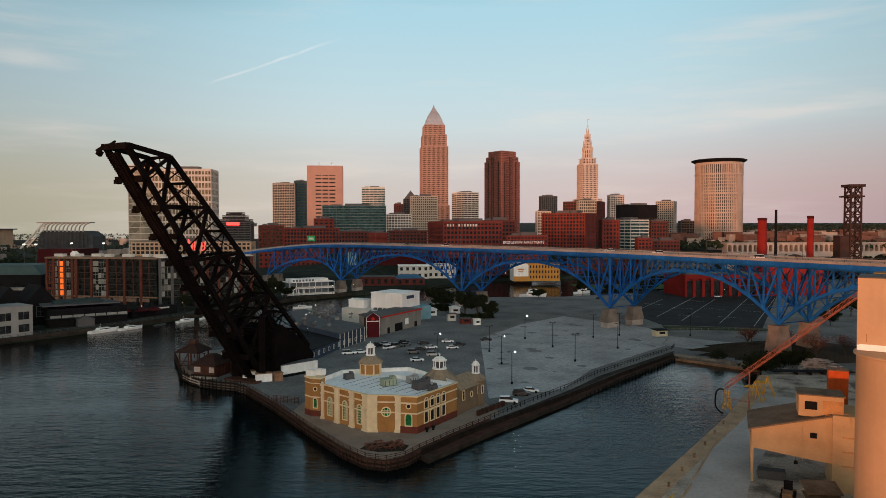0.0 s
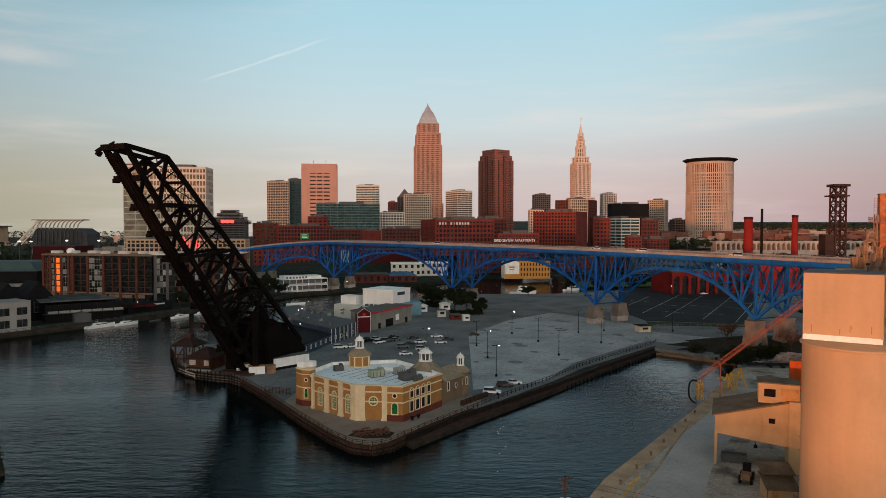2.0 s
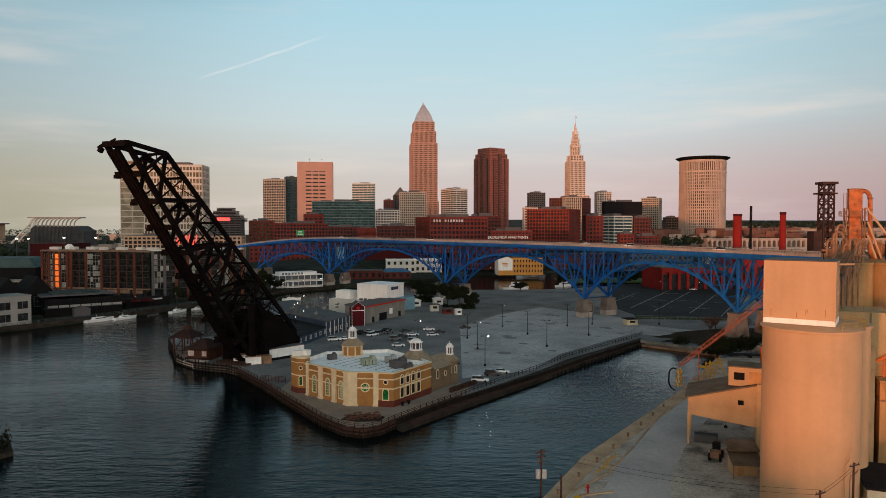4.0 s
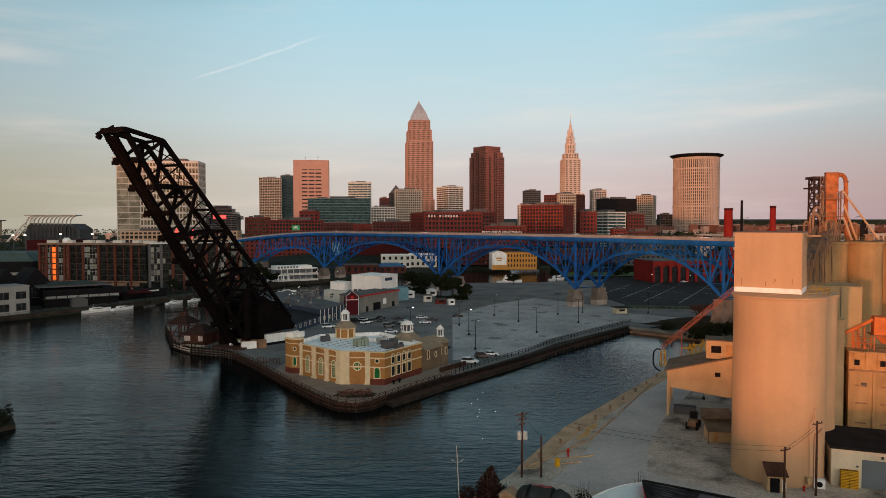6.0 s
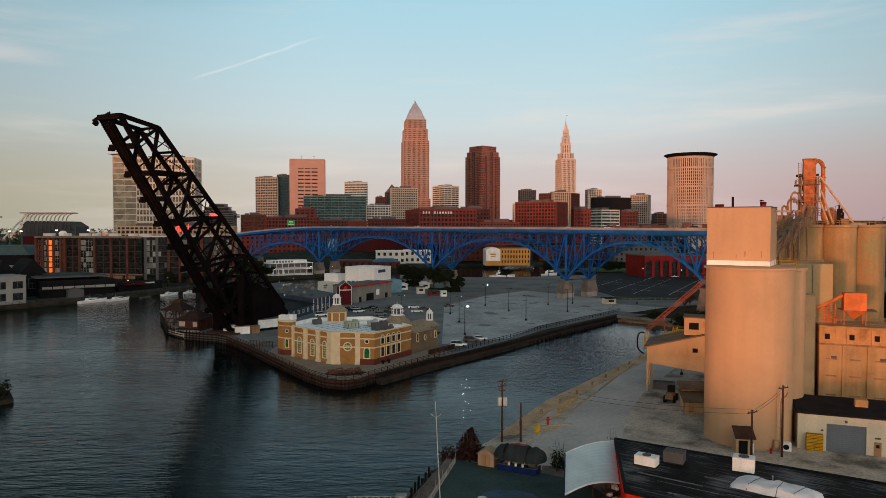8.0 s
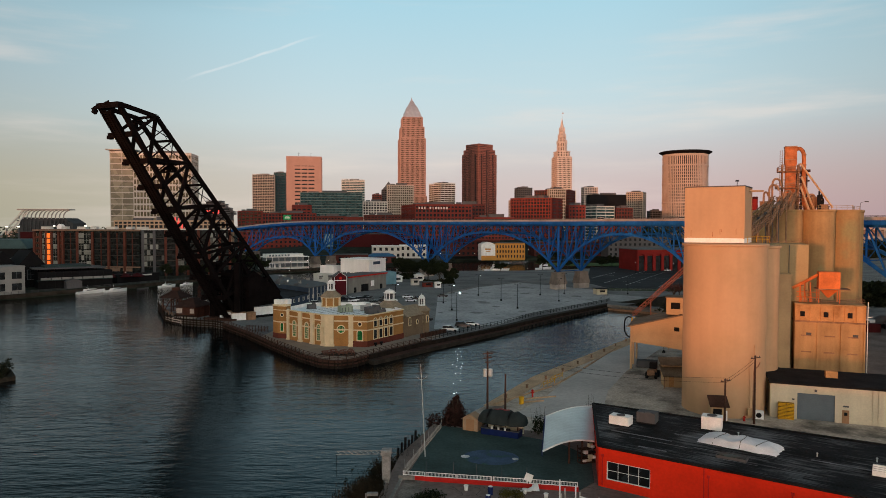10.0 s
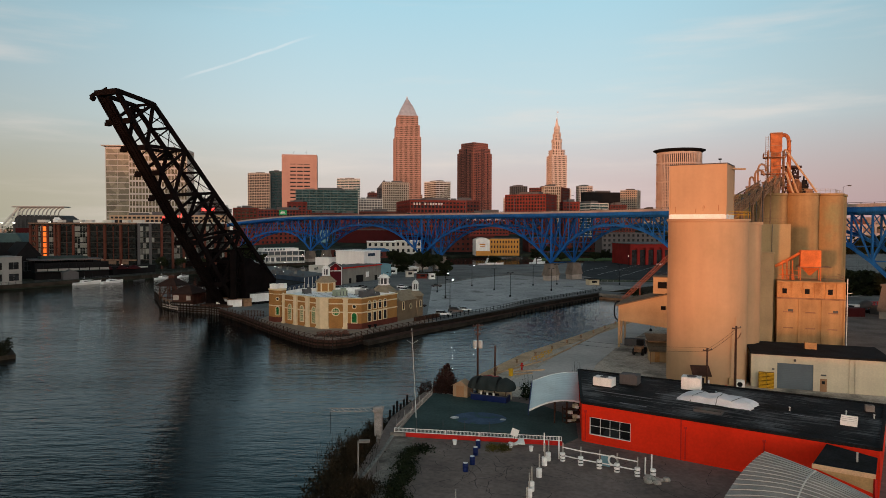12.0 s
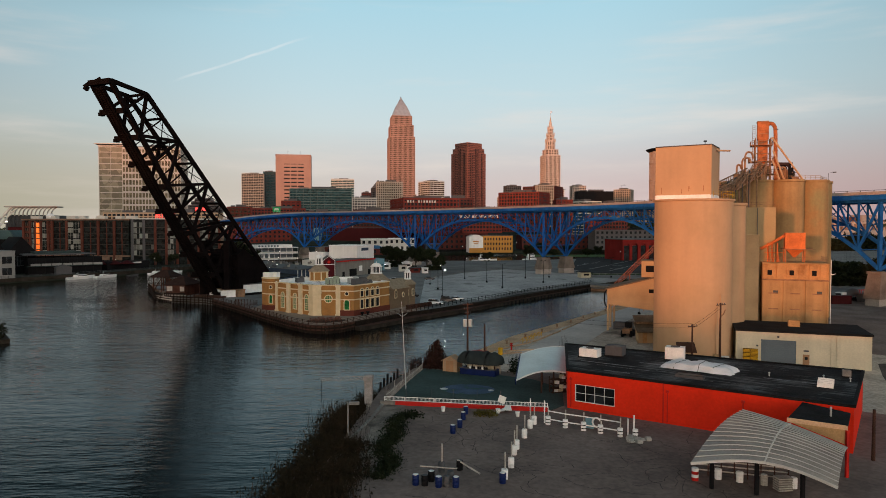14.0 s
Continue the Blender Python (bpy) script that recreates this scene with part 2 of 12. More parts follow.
# ---- materials ----
def surf(name, colour, rough=0.7, var=0.25, size=3.0, grain=0.12, bump=0.15, metal=0.0, stain=None, streak=0.0, random=0.0, spec=0.1):
    """A surface with broad blotches of the given size in metres, fine grain, relief, and rain streaks down its sides."""
    m = bpy.data.materials.new(name)
    m.use_nodes = True
    nt = m.node_tree
    N, L = nt.nodes.new, nt.links.new
    b = nt.nodes["Principled BSDF"]
    co = N("ShaderNodeTexCoord")
    big, fine = N("ShaderNodeTexNoise"), N("ShaderNodeTexNoise")
    big.inputs["Scale"].default_value, big.inputs["Detail"].default_value = 1 / size, 6
    fine.inputs["Scale"].default_value, fine.inputs["Detail"].default_value = 14 / size, 5
    for t in (big, fine):
        L(co.outputs["Object"], t.inputs["Vector"])
    dark = [c * (1 - var) for c in colour]
    light = [min(1, c * (1 + var)) for c in colour]
    ramp = N("ShaderNodeValToRGB")
    ramp.color_ramp.elements[0].position, ramp.color_ramp.elements[1].position = 0.32, 0.68
    ramp.color_ramp.elements[0].color, ramp.color_ramp.elements[1].color = (*(stain or dark), 1), (*light, 1)
    e = ramp.color_ramp.elements.new(0.47)
    e.color = (*colour, 1)
    L(big.outputs["Fac"], ramp.inputs[0])
    last = ramp.outputs[0]

    def times(fac_out, lo, hi, a=0.35, z=0.65):
        nonlocal last
        mr, mx = N("ShaderNodeMapRange"), N("ShaderNodeMix")
        mr.inputs["From Min"].default_value, mr.inputs["From Max"].default_value = a, z
        mr.inputs["To Min"].default_value, mr.inputs["To Max"].default_value = lo, hi
        L(fac_out, mr.inputs["Value"])
        mx.data_type, mx.blend_type = "RGBA", "MULTIPLY"
        mx.inputs[0].default_value = 1
        L(last, mx.inputs[6])
        L(mr.outputs[0], mx.inputs[7])
        last = mx.outputs[2]

    if grain:
        times(fine.outputs["Fac"], 1 - grain, 1 + grain)
    if streak:
        mp, st = N("ShaderNodeMapping"), N("ShaderNodeTexNoise")
        mp.inputs["Scale"].default_value = (0.35, 0.35, 0.03)
        L(co.outputs["Object"], mp.inputs[0])
        L(mp.outputs[0], st.inputs["Vector"])
        st.inputs["Scale"].default_value, st.inputs["Detail"].default_value = 2.0, 4
        times(st.outputs["Fac"], 1 - streak, 1 + streak * 0.4)
    if random:
        oi = N("ShaderNodeObjectInfo")
        times(oi.outputs["Random"], 1 - random, 1 + random, 0, 1)
    L(last, b.inputs["Base Color"])
    b.inputs["Roughness"].default_value, b.inputs["Metallic"].default_value = rough, metal
    b.inputs["Specular IOR Level"].default_value = spec
    if bump:
        bp = N("ShaderNodeBump")
        bp.inputs["Strength"].default_value, bp.inputs["Distance"].default_value = bump, size * 0.02
        L(fine.outputs["Fac"], bp.inputs["Height"])
        L(bp.outputs[0], b.inputs["Normal"])
    return m


def glow(name, colour, strength):
    m = bpy.data.materials.new(name)
    m.use_nodes = True
    b = m.node_tree.nodes["Principled BSDF"]
    b.inputs["Base Color"].default_value = (*colour, 1)
    b.inputs["Emission Color"].default_value, b.inputs["Emission Strength"].default_value = (*colour, 1), strength
    return m


def glazing(name, colour, rough=0.12, cell=1.6, var=0.6):
    """Window glass: dark, glossy, each pane a little different."""
    m = bpy.data.materials.new(name)
    m.use_nodes = True
    nt = m.node_tree
    N, L = nt.nodes.new, nt.links.new
    b = nt.nodes["Principled BSDF"]
    co, vo, mr, mx = N("ShaderNodeTexCoord"), N("ShaderNodeTexVoronoi"), N("ShaderNodeMapRange"), N("ShaderNodeMix")
    vo.inputs["Scale"].default_value = 1 / cell
    L(co.outputs["Object"], vo.inputs["Vector"])
    sp = N("ShaderNodeSeparateColor")
    L(vo.outputs["Color"], sp.inputs[0])
    mr.inputs["To Min"].default_value, mr.inputs["To Max"].default_value = 1 - var, 1 + var
    L(sp.outputs[0], mr.inputs["Value"])
    mx.data_type, mx.blend_type = "RGBA", "MULTIPLY"
    mx.inputs[0].default_value = 1
    mx.inputs[6].default_value = (*colour, 1)
    L(mr.outputs[0], mx.inputs[7])
    L(mx.outputs[2], b.inputs["Base Color"])
    b.inputs["Roughness"].default_value = rough
    b.inputs["Specular IOR Level"].default_value = 0.1
    return m


def water_surface(name):
    m = bpy.data.materials.new(name)
    m.use_nodes = True
    nt = m.node_tree
    N, L = nt.nodes.new, nt.links.new
    b = nt.nodes["Principled BSDF"]
    co, mp = N("ShaderNodeTexCoord"), N("ShaderNodeMapping")
    mp.inputs["Scale"].default_value = (0.42, 1.35, 1)
    mp.inputs["Rotation"].default_value = (0, 0, radians(12))
    L(co.outputs["Object"], mp.inputs[0])
    w1, w2, w3 = (N("ShaderNodeTexNoise") for _ in range(3))
    for w, s, d in ((w1, 0.36, 2), (w2, 1.5, 4), (w3, 0.02, 3)):
        w.inputs["Scale"].default_value, w.inputs["Detail"].default_value = s, d
        L(mp.outputs[0], w.inputs["Vector"])
    mr = N("ShaderNodeMapRange")
    mr.inputs["From Min"].default_value, mr.inputs["From Max"].default_value = 0.35, 0.7
    mr.inputs["To Min"].default_value, mr.inputs["To Max"].default_value = 0.35, 1.0
    L(w3.outputs["Fac"], mr.inputs["Value"])
    ad = N("ShaderNodeMath")
    ad.operation = "MULTIPLY_ADD"
    L(w2.outputs["Fac"], ad.inputs[0])
    ad.inputs[1].default_value = 0.45
    L(w1.outputs["Fac"], ad.inputs[2])
    bp = N("ShaderNodeBump")
    bp.inputs["Distance"].default_value = 0.22
    L(mr.outputs[0], bp.inputs["Strength"])
    L(ad.outputs[0], bp.inputs["Height"])
    L(bp.outputs[0], b.inputs["Normal"])
    b.inputs["Base Color"].default_value = (0.0015, 0.005, 0.006, 1)
    b.inputs["Roughness"].default_value = 0.03
    b.inputs["IOR"].default_value = 1.18
    b.inputs["Specular Tint"].default_value = (0.60, 0.97, 1.0, 1)
    return m


M = dict(
    water=water_surface("river_water"),
    lot=surf("weathered_concrete_lot", (0.37, 0.365, 0.365), 0.9, 0.22, 16, 0.15, 0.2),
    asphalt=surf("asphalt", (0.024, 0.024, 0.026), 0.9, 0.3, 9, 0.2, 0.3),
    yard=surf("dusty_yard", (0.42, 0.36, 0.30), 0.95, 0.3, 6, 0.2, 0.3, stain=(0.15, 0.13, 0.11)),
    earth=surf("earth", (0.038, 0.031, 0.023), 0.95, 0.4, 8, 0.3, 0.5),
    turf=surf("turf", (0.035, 0.05, 0.02), 0.95, 0.4, 10, 0.3, 0.5),
    farland=surf("wooded_plain", (0.022, 0.027, 0.02), 0.95, 0.5, 120, 0.4, 0.4),
    quay=surf("quay_concrete", (0.22, 0.205, 0.185), 0.9, 0.3, 5, 0.2, 0.3, streak=0.2),
    blue=surf("bridge_blue_paint", (0.010, 0.098, 0.34), 0.5, 0.25, 6, 0.1, 0.05, streak=0.15),
    deck=surf("deck_concrete", (0.30, 0.27, 0.25), 0.9, 0.2, 10, 0.1, 0.1),
    pier=surf("pier_concrete", (0.17, 0.145, 0.125), 0.9, 0.3, 4, 0.1, 0.2),
    rust=surf("black_bridge_steel", (0.006, 0.0045, 0.0045), 0.85, 0.35, 4, 0.2, 0.2, spec=0.03),
    silo=surf("cream_silo_paint", (0.50, 0.32, 0.185), 0.7, 0.08, 9, 0.02, 0.02, stain=(0.45, 0.295, 0.165), streak=0.05),
    silobox=surf("cream_sheet_metal", (0.495, 0.318, 0.187), 0.65, 0.07, 8, 0.02, 0.03, streak=0.04),
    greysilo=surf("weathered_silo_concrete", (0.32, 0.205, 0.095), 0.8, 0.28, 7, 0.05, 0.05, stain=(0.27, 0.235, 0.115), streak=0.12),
    orange=surf("orange_machine_paint", (0.62, 0.17, 0.05), 0.55, 0.2, 3, 0.1, 0.1, streak=0.15),
    rustorange=surf("rusting_orange_paint", (0.40, 0.13, 0.05), 0.7, 0.35, 1.5, 0.2, 0.15),
    oldtimber=surf("dark_wet_timber", (0.02, 0.014, 0.011), 0.9, 0.35, 1.5, 0.25, 0.3, random=0.3),
    cream=surf("cream_masonry", (0.47, 0.325, 0.18), 0.8, 0.15, 5, 0.04, 0.08),
    redwall=surf("red_painted_block", (0.70, 0.028, 0.008), 0.6, 0.10, 4, 0.05, 0.1),
    tar=surf("tar_roof", (0.012, 0.012, 0.013), 0.85, 0.5, 3, 0.35, 0.3),
    tin=surf("galvanised_sheet", (0.46, 0.50, 0.50), 0.4, 0.12, 3, 0.06, 0.1, metal=0.3),
    white=surf("white_paint", (0.82, 0.82, 0.80), 0.6, 0.1, 2, 0.06, 0.05, streak=0.08),
    mustard=surf("mustard_brick", (0.33, 0.165, 0.055), 0.85, 0.12, 3, 0.1, 0.2),
    stone=surf("cream_stone_trim", (0.66, 0.55, 0.36), 0.8, 0.1, 2, 0.06, 0.1),
    roofwhite=surf("white_membrane_roof", (0.86, 0.87, 0.88), 0.7, 0.12, 5, 0.1, 0.1),
    brick=surf("red_brick", (0.15, 0.032, 0.025), 0.85, 0.2, 6, 0.12, 0.2),
    darkbrick=surf("dark_red_brick", (0.10, 0.03, 0.025), 0.85, 0.2, 6, 0.12, 0.2),
    granite=surf("pink_granite", (0.37, 0.23, 0.19), 0.6, 0.08, 20, 0.05, 0.05),
    redgranite=surf("red_granite", (0.27, 0.11, 0.085), 0.6, 0.1, 20, 0.05, 0.05),
    limestone=surf("limestone", (0.56, 0.46, 0.40), 0.8, 0.08, 15, 0.05, 0.1),
    tanstone=surf("tan_concrete", (0.38, 0.34, 0.29), 0.8, 0.1, 15, 0.06, 0.1),
    pale=surf("pale_panel", (0.55, 0.54, 0.50), 0.7, 0.08, 12, 0.05, 0.05),
    grey=surf("grey_panel", (0.09, 0.09, 0.094), 0.7, 0.12, 10, 0.06, 0.05),
    black=surf("black_panel", (0.010, 0.010, 0.011), 0.65, 0.2, 6, 0.1, 0.05, spec=0.05),
    glass=glazing("dark_glass", (0.014, 0.017, 0.020), 0.35),
    blueglass=glazing("blue_glass", (0.02, 0.06, 0.065), 0.4),
    warmglass=glazing("bronze_glass", (0.06, 0.045, 0.03), 0.4),
    steelroof=surf("spire_steel", (0.42, 0.40, 0.42), 0.4, 0.1, 6, 0.05, 0.05, metal=0.5),
    navy=surf("navy_siding", (0.038, 0.058, 0.092), 0.7, 0.15, 4, 0.08, 0.1, streak=0.1),
    leaf=surf("foliage", (0.016, 0.021, 0.009), 0.8, 0.4, 1.5, 0.3, 0.3),
    wood=surf("weathered_timber", (0.06, 0.03, 0.022), 0.9, 0.3, 2, 0.25, 0.3),
    yellow=surf("yellow_paint", (0.60, 0.33, 0.02), 0.6, 0.15, 2, 0.1, 0.1),
)

# ---- small kit shared by many things ----
def arch_outline(w, h, arched, n=8):
    """Outline (x, z) of an opening that stands on z = 0."""
    if arched == "round":
        return [(w / 2 * math.cos(k * math.tau / 20), h / 2 + h / 2 * math.sin(k * math.tau / 20)) for k in range(20)]
    if not arched:
        return [(-w / 2, 0), (w / 2, 0), (w / 2, h), (-w / 2, h)]
    r = w / 2
    return [(-r, 0), (r, 0)] + [(r * math.cos(k * math.pi / n), h - r + r * math.sin(k * math.pi / n)) for k in range(n + 1)]


def slab_from(bm, outline, y0, y1):
    lo = [bm.verts.new((x, y0, z)) for x, z in outline]
    hi = [bm.verts.new((x, y1, z)) for x, z in outline]
    n = len(outline)
    bm.faces.new(lo)
    bm.faces.new(hi[::-1])
    for k in range(n):
        bm.faces.new((lo[k], hi[k], hi[(k + 1) % n], lo[(k + 1) % n]))


def ring_from(bm, outer, inner, y0, y1):
    n = len(outer)
    rings = [[bm.verts.new((x, y, z)) for x, z in o] for o, y in ((outer, y0), (outer, y1), (inner, y1), (inner, y0))]
    for a, b in ((0, 1), (1, 2), (2, 3), (3, 0)):
        for k in range(n):
            q = (k + 1) % n
            bm.faces.new((rings[a][k], rings[b][k], rings[b][q], rings[a][q]))
    bmesh.ops.recalc_face_normals(bm, faces=bm.faces[:])


def window(parent, at, rz, w, h, arched, frame_mat, glass_mat, t=0.28, bars=(1, 2), name="window"):
    """A window proud of its wall: frame, pane and glazing bars. at: middle of its sill; rz: the way its wall runs."""
    m = pose(*at, 0, 0, rz)
    bm = B()
    out = arch_outline(w, h, arched)
    sx, sz = (w - 2 * t) / w, (h - 2 * t) / h
    inn = [(x * sx, t + z * sz) for x, z in out]
    ring_from(bm, out, inn, -0.16, 0.05)
    bm.transform(m)
    fr = part(name, bm, frame_mat, parent)
    bm = B()
    slab_from(bm, inn, -0.04, 0.02)
    bm.transform(m)
    part("pane", bm, glass_mat, fr)
    if bars:
        bm = B()
        for i in range(1, bars[0] + 1):
            x = -w * sx / 2 + i * w * sx / (bars[0] + 1)
            box(bm, (x, -0.06, h / 2), (0.07, 0.06, h - 2.2 * t))
        for i in range(1, bars[1] + 1):
            box(bm, (0, -0.06, t + i * (h - 2 * t) / (bars[1] + 1)), (w - 2.2 * t, 0.06, 0.07))
        bm.transform(m)
        part("glazing_bar", bm, frame_mat, fr)
    return fr


def along(p, q, u):
    return (p[0] + (q[0] - p[0]) * u, p[1] + (q[1] - p[1]) * u)


def angle_of(p, q):
    return math.degrees(math.atan2(q[1] - p[1], q[0] - p[0]))


def length_of(p, q):
    return math.hypot(q[0] - p[0], q[1] - p[1])


def fence(label, line, z, h=1.1, gap=2.4, rails=3, mat="wood", post=0.14, name="fence"):
    """Post and rail fence along a line of plan points: each post a part, each run of rails a part."""
    f = thing(name, label, "fence", (line[0][0], line[0][1], z))
    ox, oy = line[0][0], line[0][1]
    for p, q in zip(line, line[1:]):
        n = max(1, round(length_of(p, q) / gap))
        for i in range(n + 1 if q == line[-1] else n):
            x, y = along(p, q, i / n)
            bm = B()
            box(bm, (x - ox, y - oy, h / 2), (post, post, h + 0.1), angle_of(p, q))
            part("post", bm, M[mat], f)
        for k in range(rails):
            bm = B()
            zz = h * (k + 1) / rails - 0.06
            beam(bm, (p[0] - ox, p[1] - oy, zz), (q[0] - ox, q[1] - oy, zz), 0.06, 0.1)
            part("rail", bm, M[mat], f)
    return f


def utility_pole(label, at, top, arms=2, transformer=False, lean=0.0):
    u = thing("utility_pole", label, "utility pole", at)
    h = top - at[2]
    bm = B()
    rod(bm, (0, 0, -0.3), (lean, 0, h), 0.19, 0.13, 10)
    smooth(part("pole", bm, M["wood"], u))
    for k in range(arms):
        bm = B()
        box(bm, (lean, -0.12, h - 0.35 - 0.75 * k), (2.1 - 0.5 * k, 0.1, 0.13), 25)
        part("crossarm", bm, M["wood"], u)
        for s in (-0.85, -0.3, 0.3, 0.85):
            bm = B()
            c, si = math.cos(radians(25)), math.sin(radians(25))
            lathe(bm, [(0.05, h - 0.28 - 0.75 * k), (0.08, h - 0.16 - 0.75 * k), (0.03, h - 0.05 - 0.75 * k)], (lean + s * c * (1 - 0.2 * k), -0.12 + s * si * (1 - 0.2 * k)), 8)
            part("insulator", bm, M["grey"], u)
    if transformer:
        for s in (-0.45, 0.45):
            bm = B()
            lathe(bm, [(0.34, h - 4.2), (0.36, h - 4.1), (0.36, h - 3.0), (0.3, h - 2.9)], (lean + s, -0.3), 12)
            part("transformer", bm, M["tin"], u)
    return u


def lamp_post(label, at, h=9.5, heads=2, lit=False):
    u = thing("street_lamp", label, "street lamp", at, 30, group="lamps of the parking lot")
    bm = B()
    lathe(bm, [(0.35, 0), (0.35, 0.7), (0.12, 0.75), (0.08, h)], n=8)
    part("pole", bm, M["black"], u)
    for k in range(heads):
        s = -1 if k else 1
        bm = B()
        beam(bm, (0, 0, h - 0.1), (0.9 * s, 0, h), 0.07)
        part("arm", bm, M["black"], u)
        bm = B()
        box(bm, (1.1 * s, 0, h), (0.7, 0.34, 0.2))
        hd = part("lamp_head", bm, M["black"], u)
        if lit and k == 0:
            bm = B()
            lathe(bm, [(0.05, h - 0.3), (0.17, h - 0.24), (0.19, h - 0.11)], (1.1 * s, 0), 8)
            part("bulb", bm, M["lamp"], hd)
    return u




def car(at, rz, paint, suv=False):
    c = thing("car", "parked %s %s" % (paint.replace("car_", "").replace("_", " "), "sport utility vehicle on the lot" if suv else "saloon car on the lot"), "car", at, rz, group="parked cars")
    L, W = (4.9, 1.9) if suv else (4.6, 1.8)
    roof = 1.75 if suv else 1.42
    belt = 1.0 if suv else 0.88
    side = [(-L / 2, 0.35), (L / 2, 0.35), (L / 2, 0.72), (L / 2 - 0.2, 0.84), (L * 0.2, belt), (-L * 0.42, belt + 0.03), (-L / 2, 0.86)]
    bm = B()
    for y in (-W / 2, W / 2):
        for x, z in side:
            bm.verts.new((x, y * (0.94 if z > 0.8 else 1), z))
    v = list(bm.verts)
    n = len(side)
    bm.faces.new(v[:n])
    bm.faces.new(v[n:][::-1])
    for k in range(n):
        bm.faces.new((v[k], v[n + k], v[n + (k + 1) % n], v[(k + 1) % n]))
    bmesh.ops.recalc_face_normals(bm, faces=bm.faces[:])
    part("body", bm, M[paint], c)
    back = -L * 0.46 if suv else -L * 0.38
    cab = [(back, belt), (L * 0.22, belt), (L * 0.06, roof - 0.06), (back + 0.5 * (0.3 if suv else 1), roof - 0.06)]
    bm = B()
    for y in (-W / 2 + 0.08, W / 2 - 0.08):
        for x, z in cab:
            bm.verts.new((x, y * (0.82 if z > belt + 0.1 else 1), z))
    v = list(bm.verts)
    bm.faces.new(v[:4])
    bm.faces.new(v[4:][::-1])
    for k in range(4):
        bm.faces.new((v[k], v[4 + k], v[4 + (k + 1) % 4], v[(k + 1) % 4]))
    bmesh.ops.recalc_face_normals(bm, faces=bm.faces[:])
    part("window_glass", bm, M["glass"], c)
    bm = B()
    x0, x1 = cab[3][0] - 0.05, cab[2][0] + 0.05
    box(bm, ((x0 + x1) / 2, 0, roof - 0.03), (x1 - x0, W * 0.78, 0.07))
    part("roof", bm, M[paint], c)
    for sx in (-1, 1):
        for sy in (-1, 1):
            bm = B()
            rod(bm, (sx * L * 0.31, sy * (W / 2 - 0.2), 0.33), (sx * L * 0.31, sy * (W / 2 + 0.02), 0.33), 0.33, 0.33, 12)
            part("wheel", bm, M["tar"], c)
    return c


def leaf_cloud(bm, centre, radii, count, size, rng, up=0.3):
    """Small leaf clumps, thick towards the outside of an uneven crown."""
    for _ in range(count):
        d = Vector((rng.gauss(0, 1), rng.gauss(0, 1), rng.gauss(0, 1))).normalized()
        r = rng.uniform(0.45, 1.0) * (0.8 + 0.35 * noise.noise(d * 2.1 + Vector(centre) * 0.37))
        p = Vector(centre) + Vector((d.x * radii[0], d.y * radii[1], d.z * radii[2])) * r
        a = Vector((rng.gauss(0, 1), rng.gauss(0, 1), rng.gauss(0, 0.6))).normalized()
        b = a.cross(d + Vector((0.01, 0.3, up))).normalized()
        s = size * rng.uniform(0.6, 1.4)
        q = a.cross(b).normalized() * s * 0.25
        vs = [bm.verts.new(p + a * s + q), bm.verts.new(p + b * s * 0.7), bm.verts.new(p - a * s + q), bm.verts.new(p - b * s * 0.7)]
        bm.faces.new(vs)


def tree_shape(h, spread, seed, leaves=2600, size=0.35, mat="leaf", bare=False):
    """One tree, far below the ground plane's use: built at the origin, returned for copying."""
    rng = random.Random(seed)
    t = thing("tree", "dark green leafy tree by the river" if not bare else "bare reddish spring tree", "tree", (0, 0, 0), group="riverside trees")
    bm = B()
    rod(bm, (0, 0, -0.3), (0.1, 0.05, h * 0.42), h * 0.035, h * 0.022, 8)
    tips = []
    for k in range(9 if not bare else 16):
        a = k * 2.4 + rng.uniform(-0.4, 0.4)
        z0 = h * rng.uniform(0.25, 0.42)
        e = Vector((math.cos(a) * spread * rng.uniform(0.35, 0.75), math.sin(a) * spread * rng.uniform(0.35, 0.75), h * rng.uniform(0.5, 0.92)))
        rod(bm, (0, 0, z0), e, h * 0.014, h * 0.004, 5)
        tips.append(e)
        for j in range(2 if not bare else 5):
            g = e + Vector((rng.uniform(-1, 1), rng.uniform(-1, 1), rng.uniform(-0.2, 0.9))) * spread * 0.4
            rod(bm, e.lerp(Vector((0, 0, z0)), rng.uniform(0.1, 0.5)), g, h * 0.006, h * 0.002, 4)
            tips.append(g)
    part("trunk", bm, M["bark"], t)
    bm = B()
    for e in tips:
        leaf_cloud(bm, e, (spread * 0.46, spread * 0.46, h * 0.19), leaves // len(tips), size, rng)
    part("crown", bm, M[mat], t)
    return t


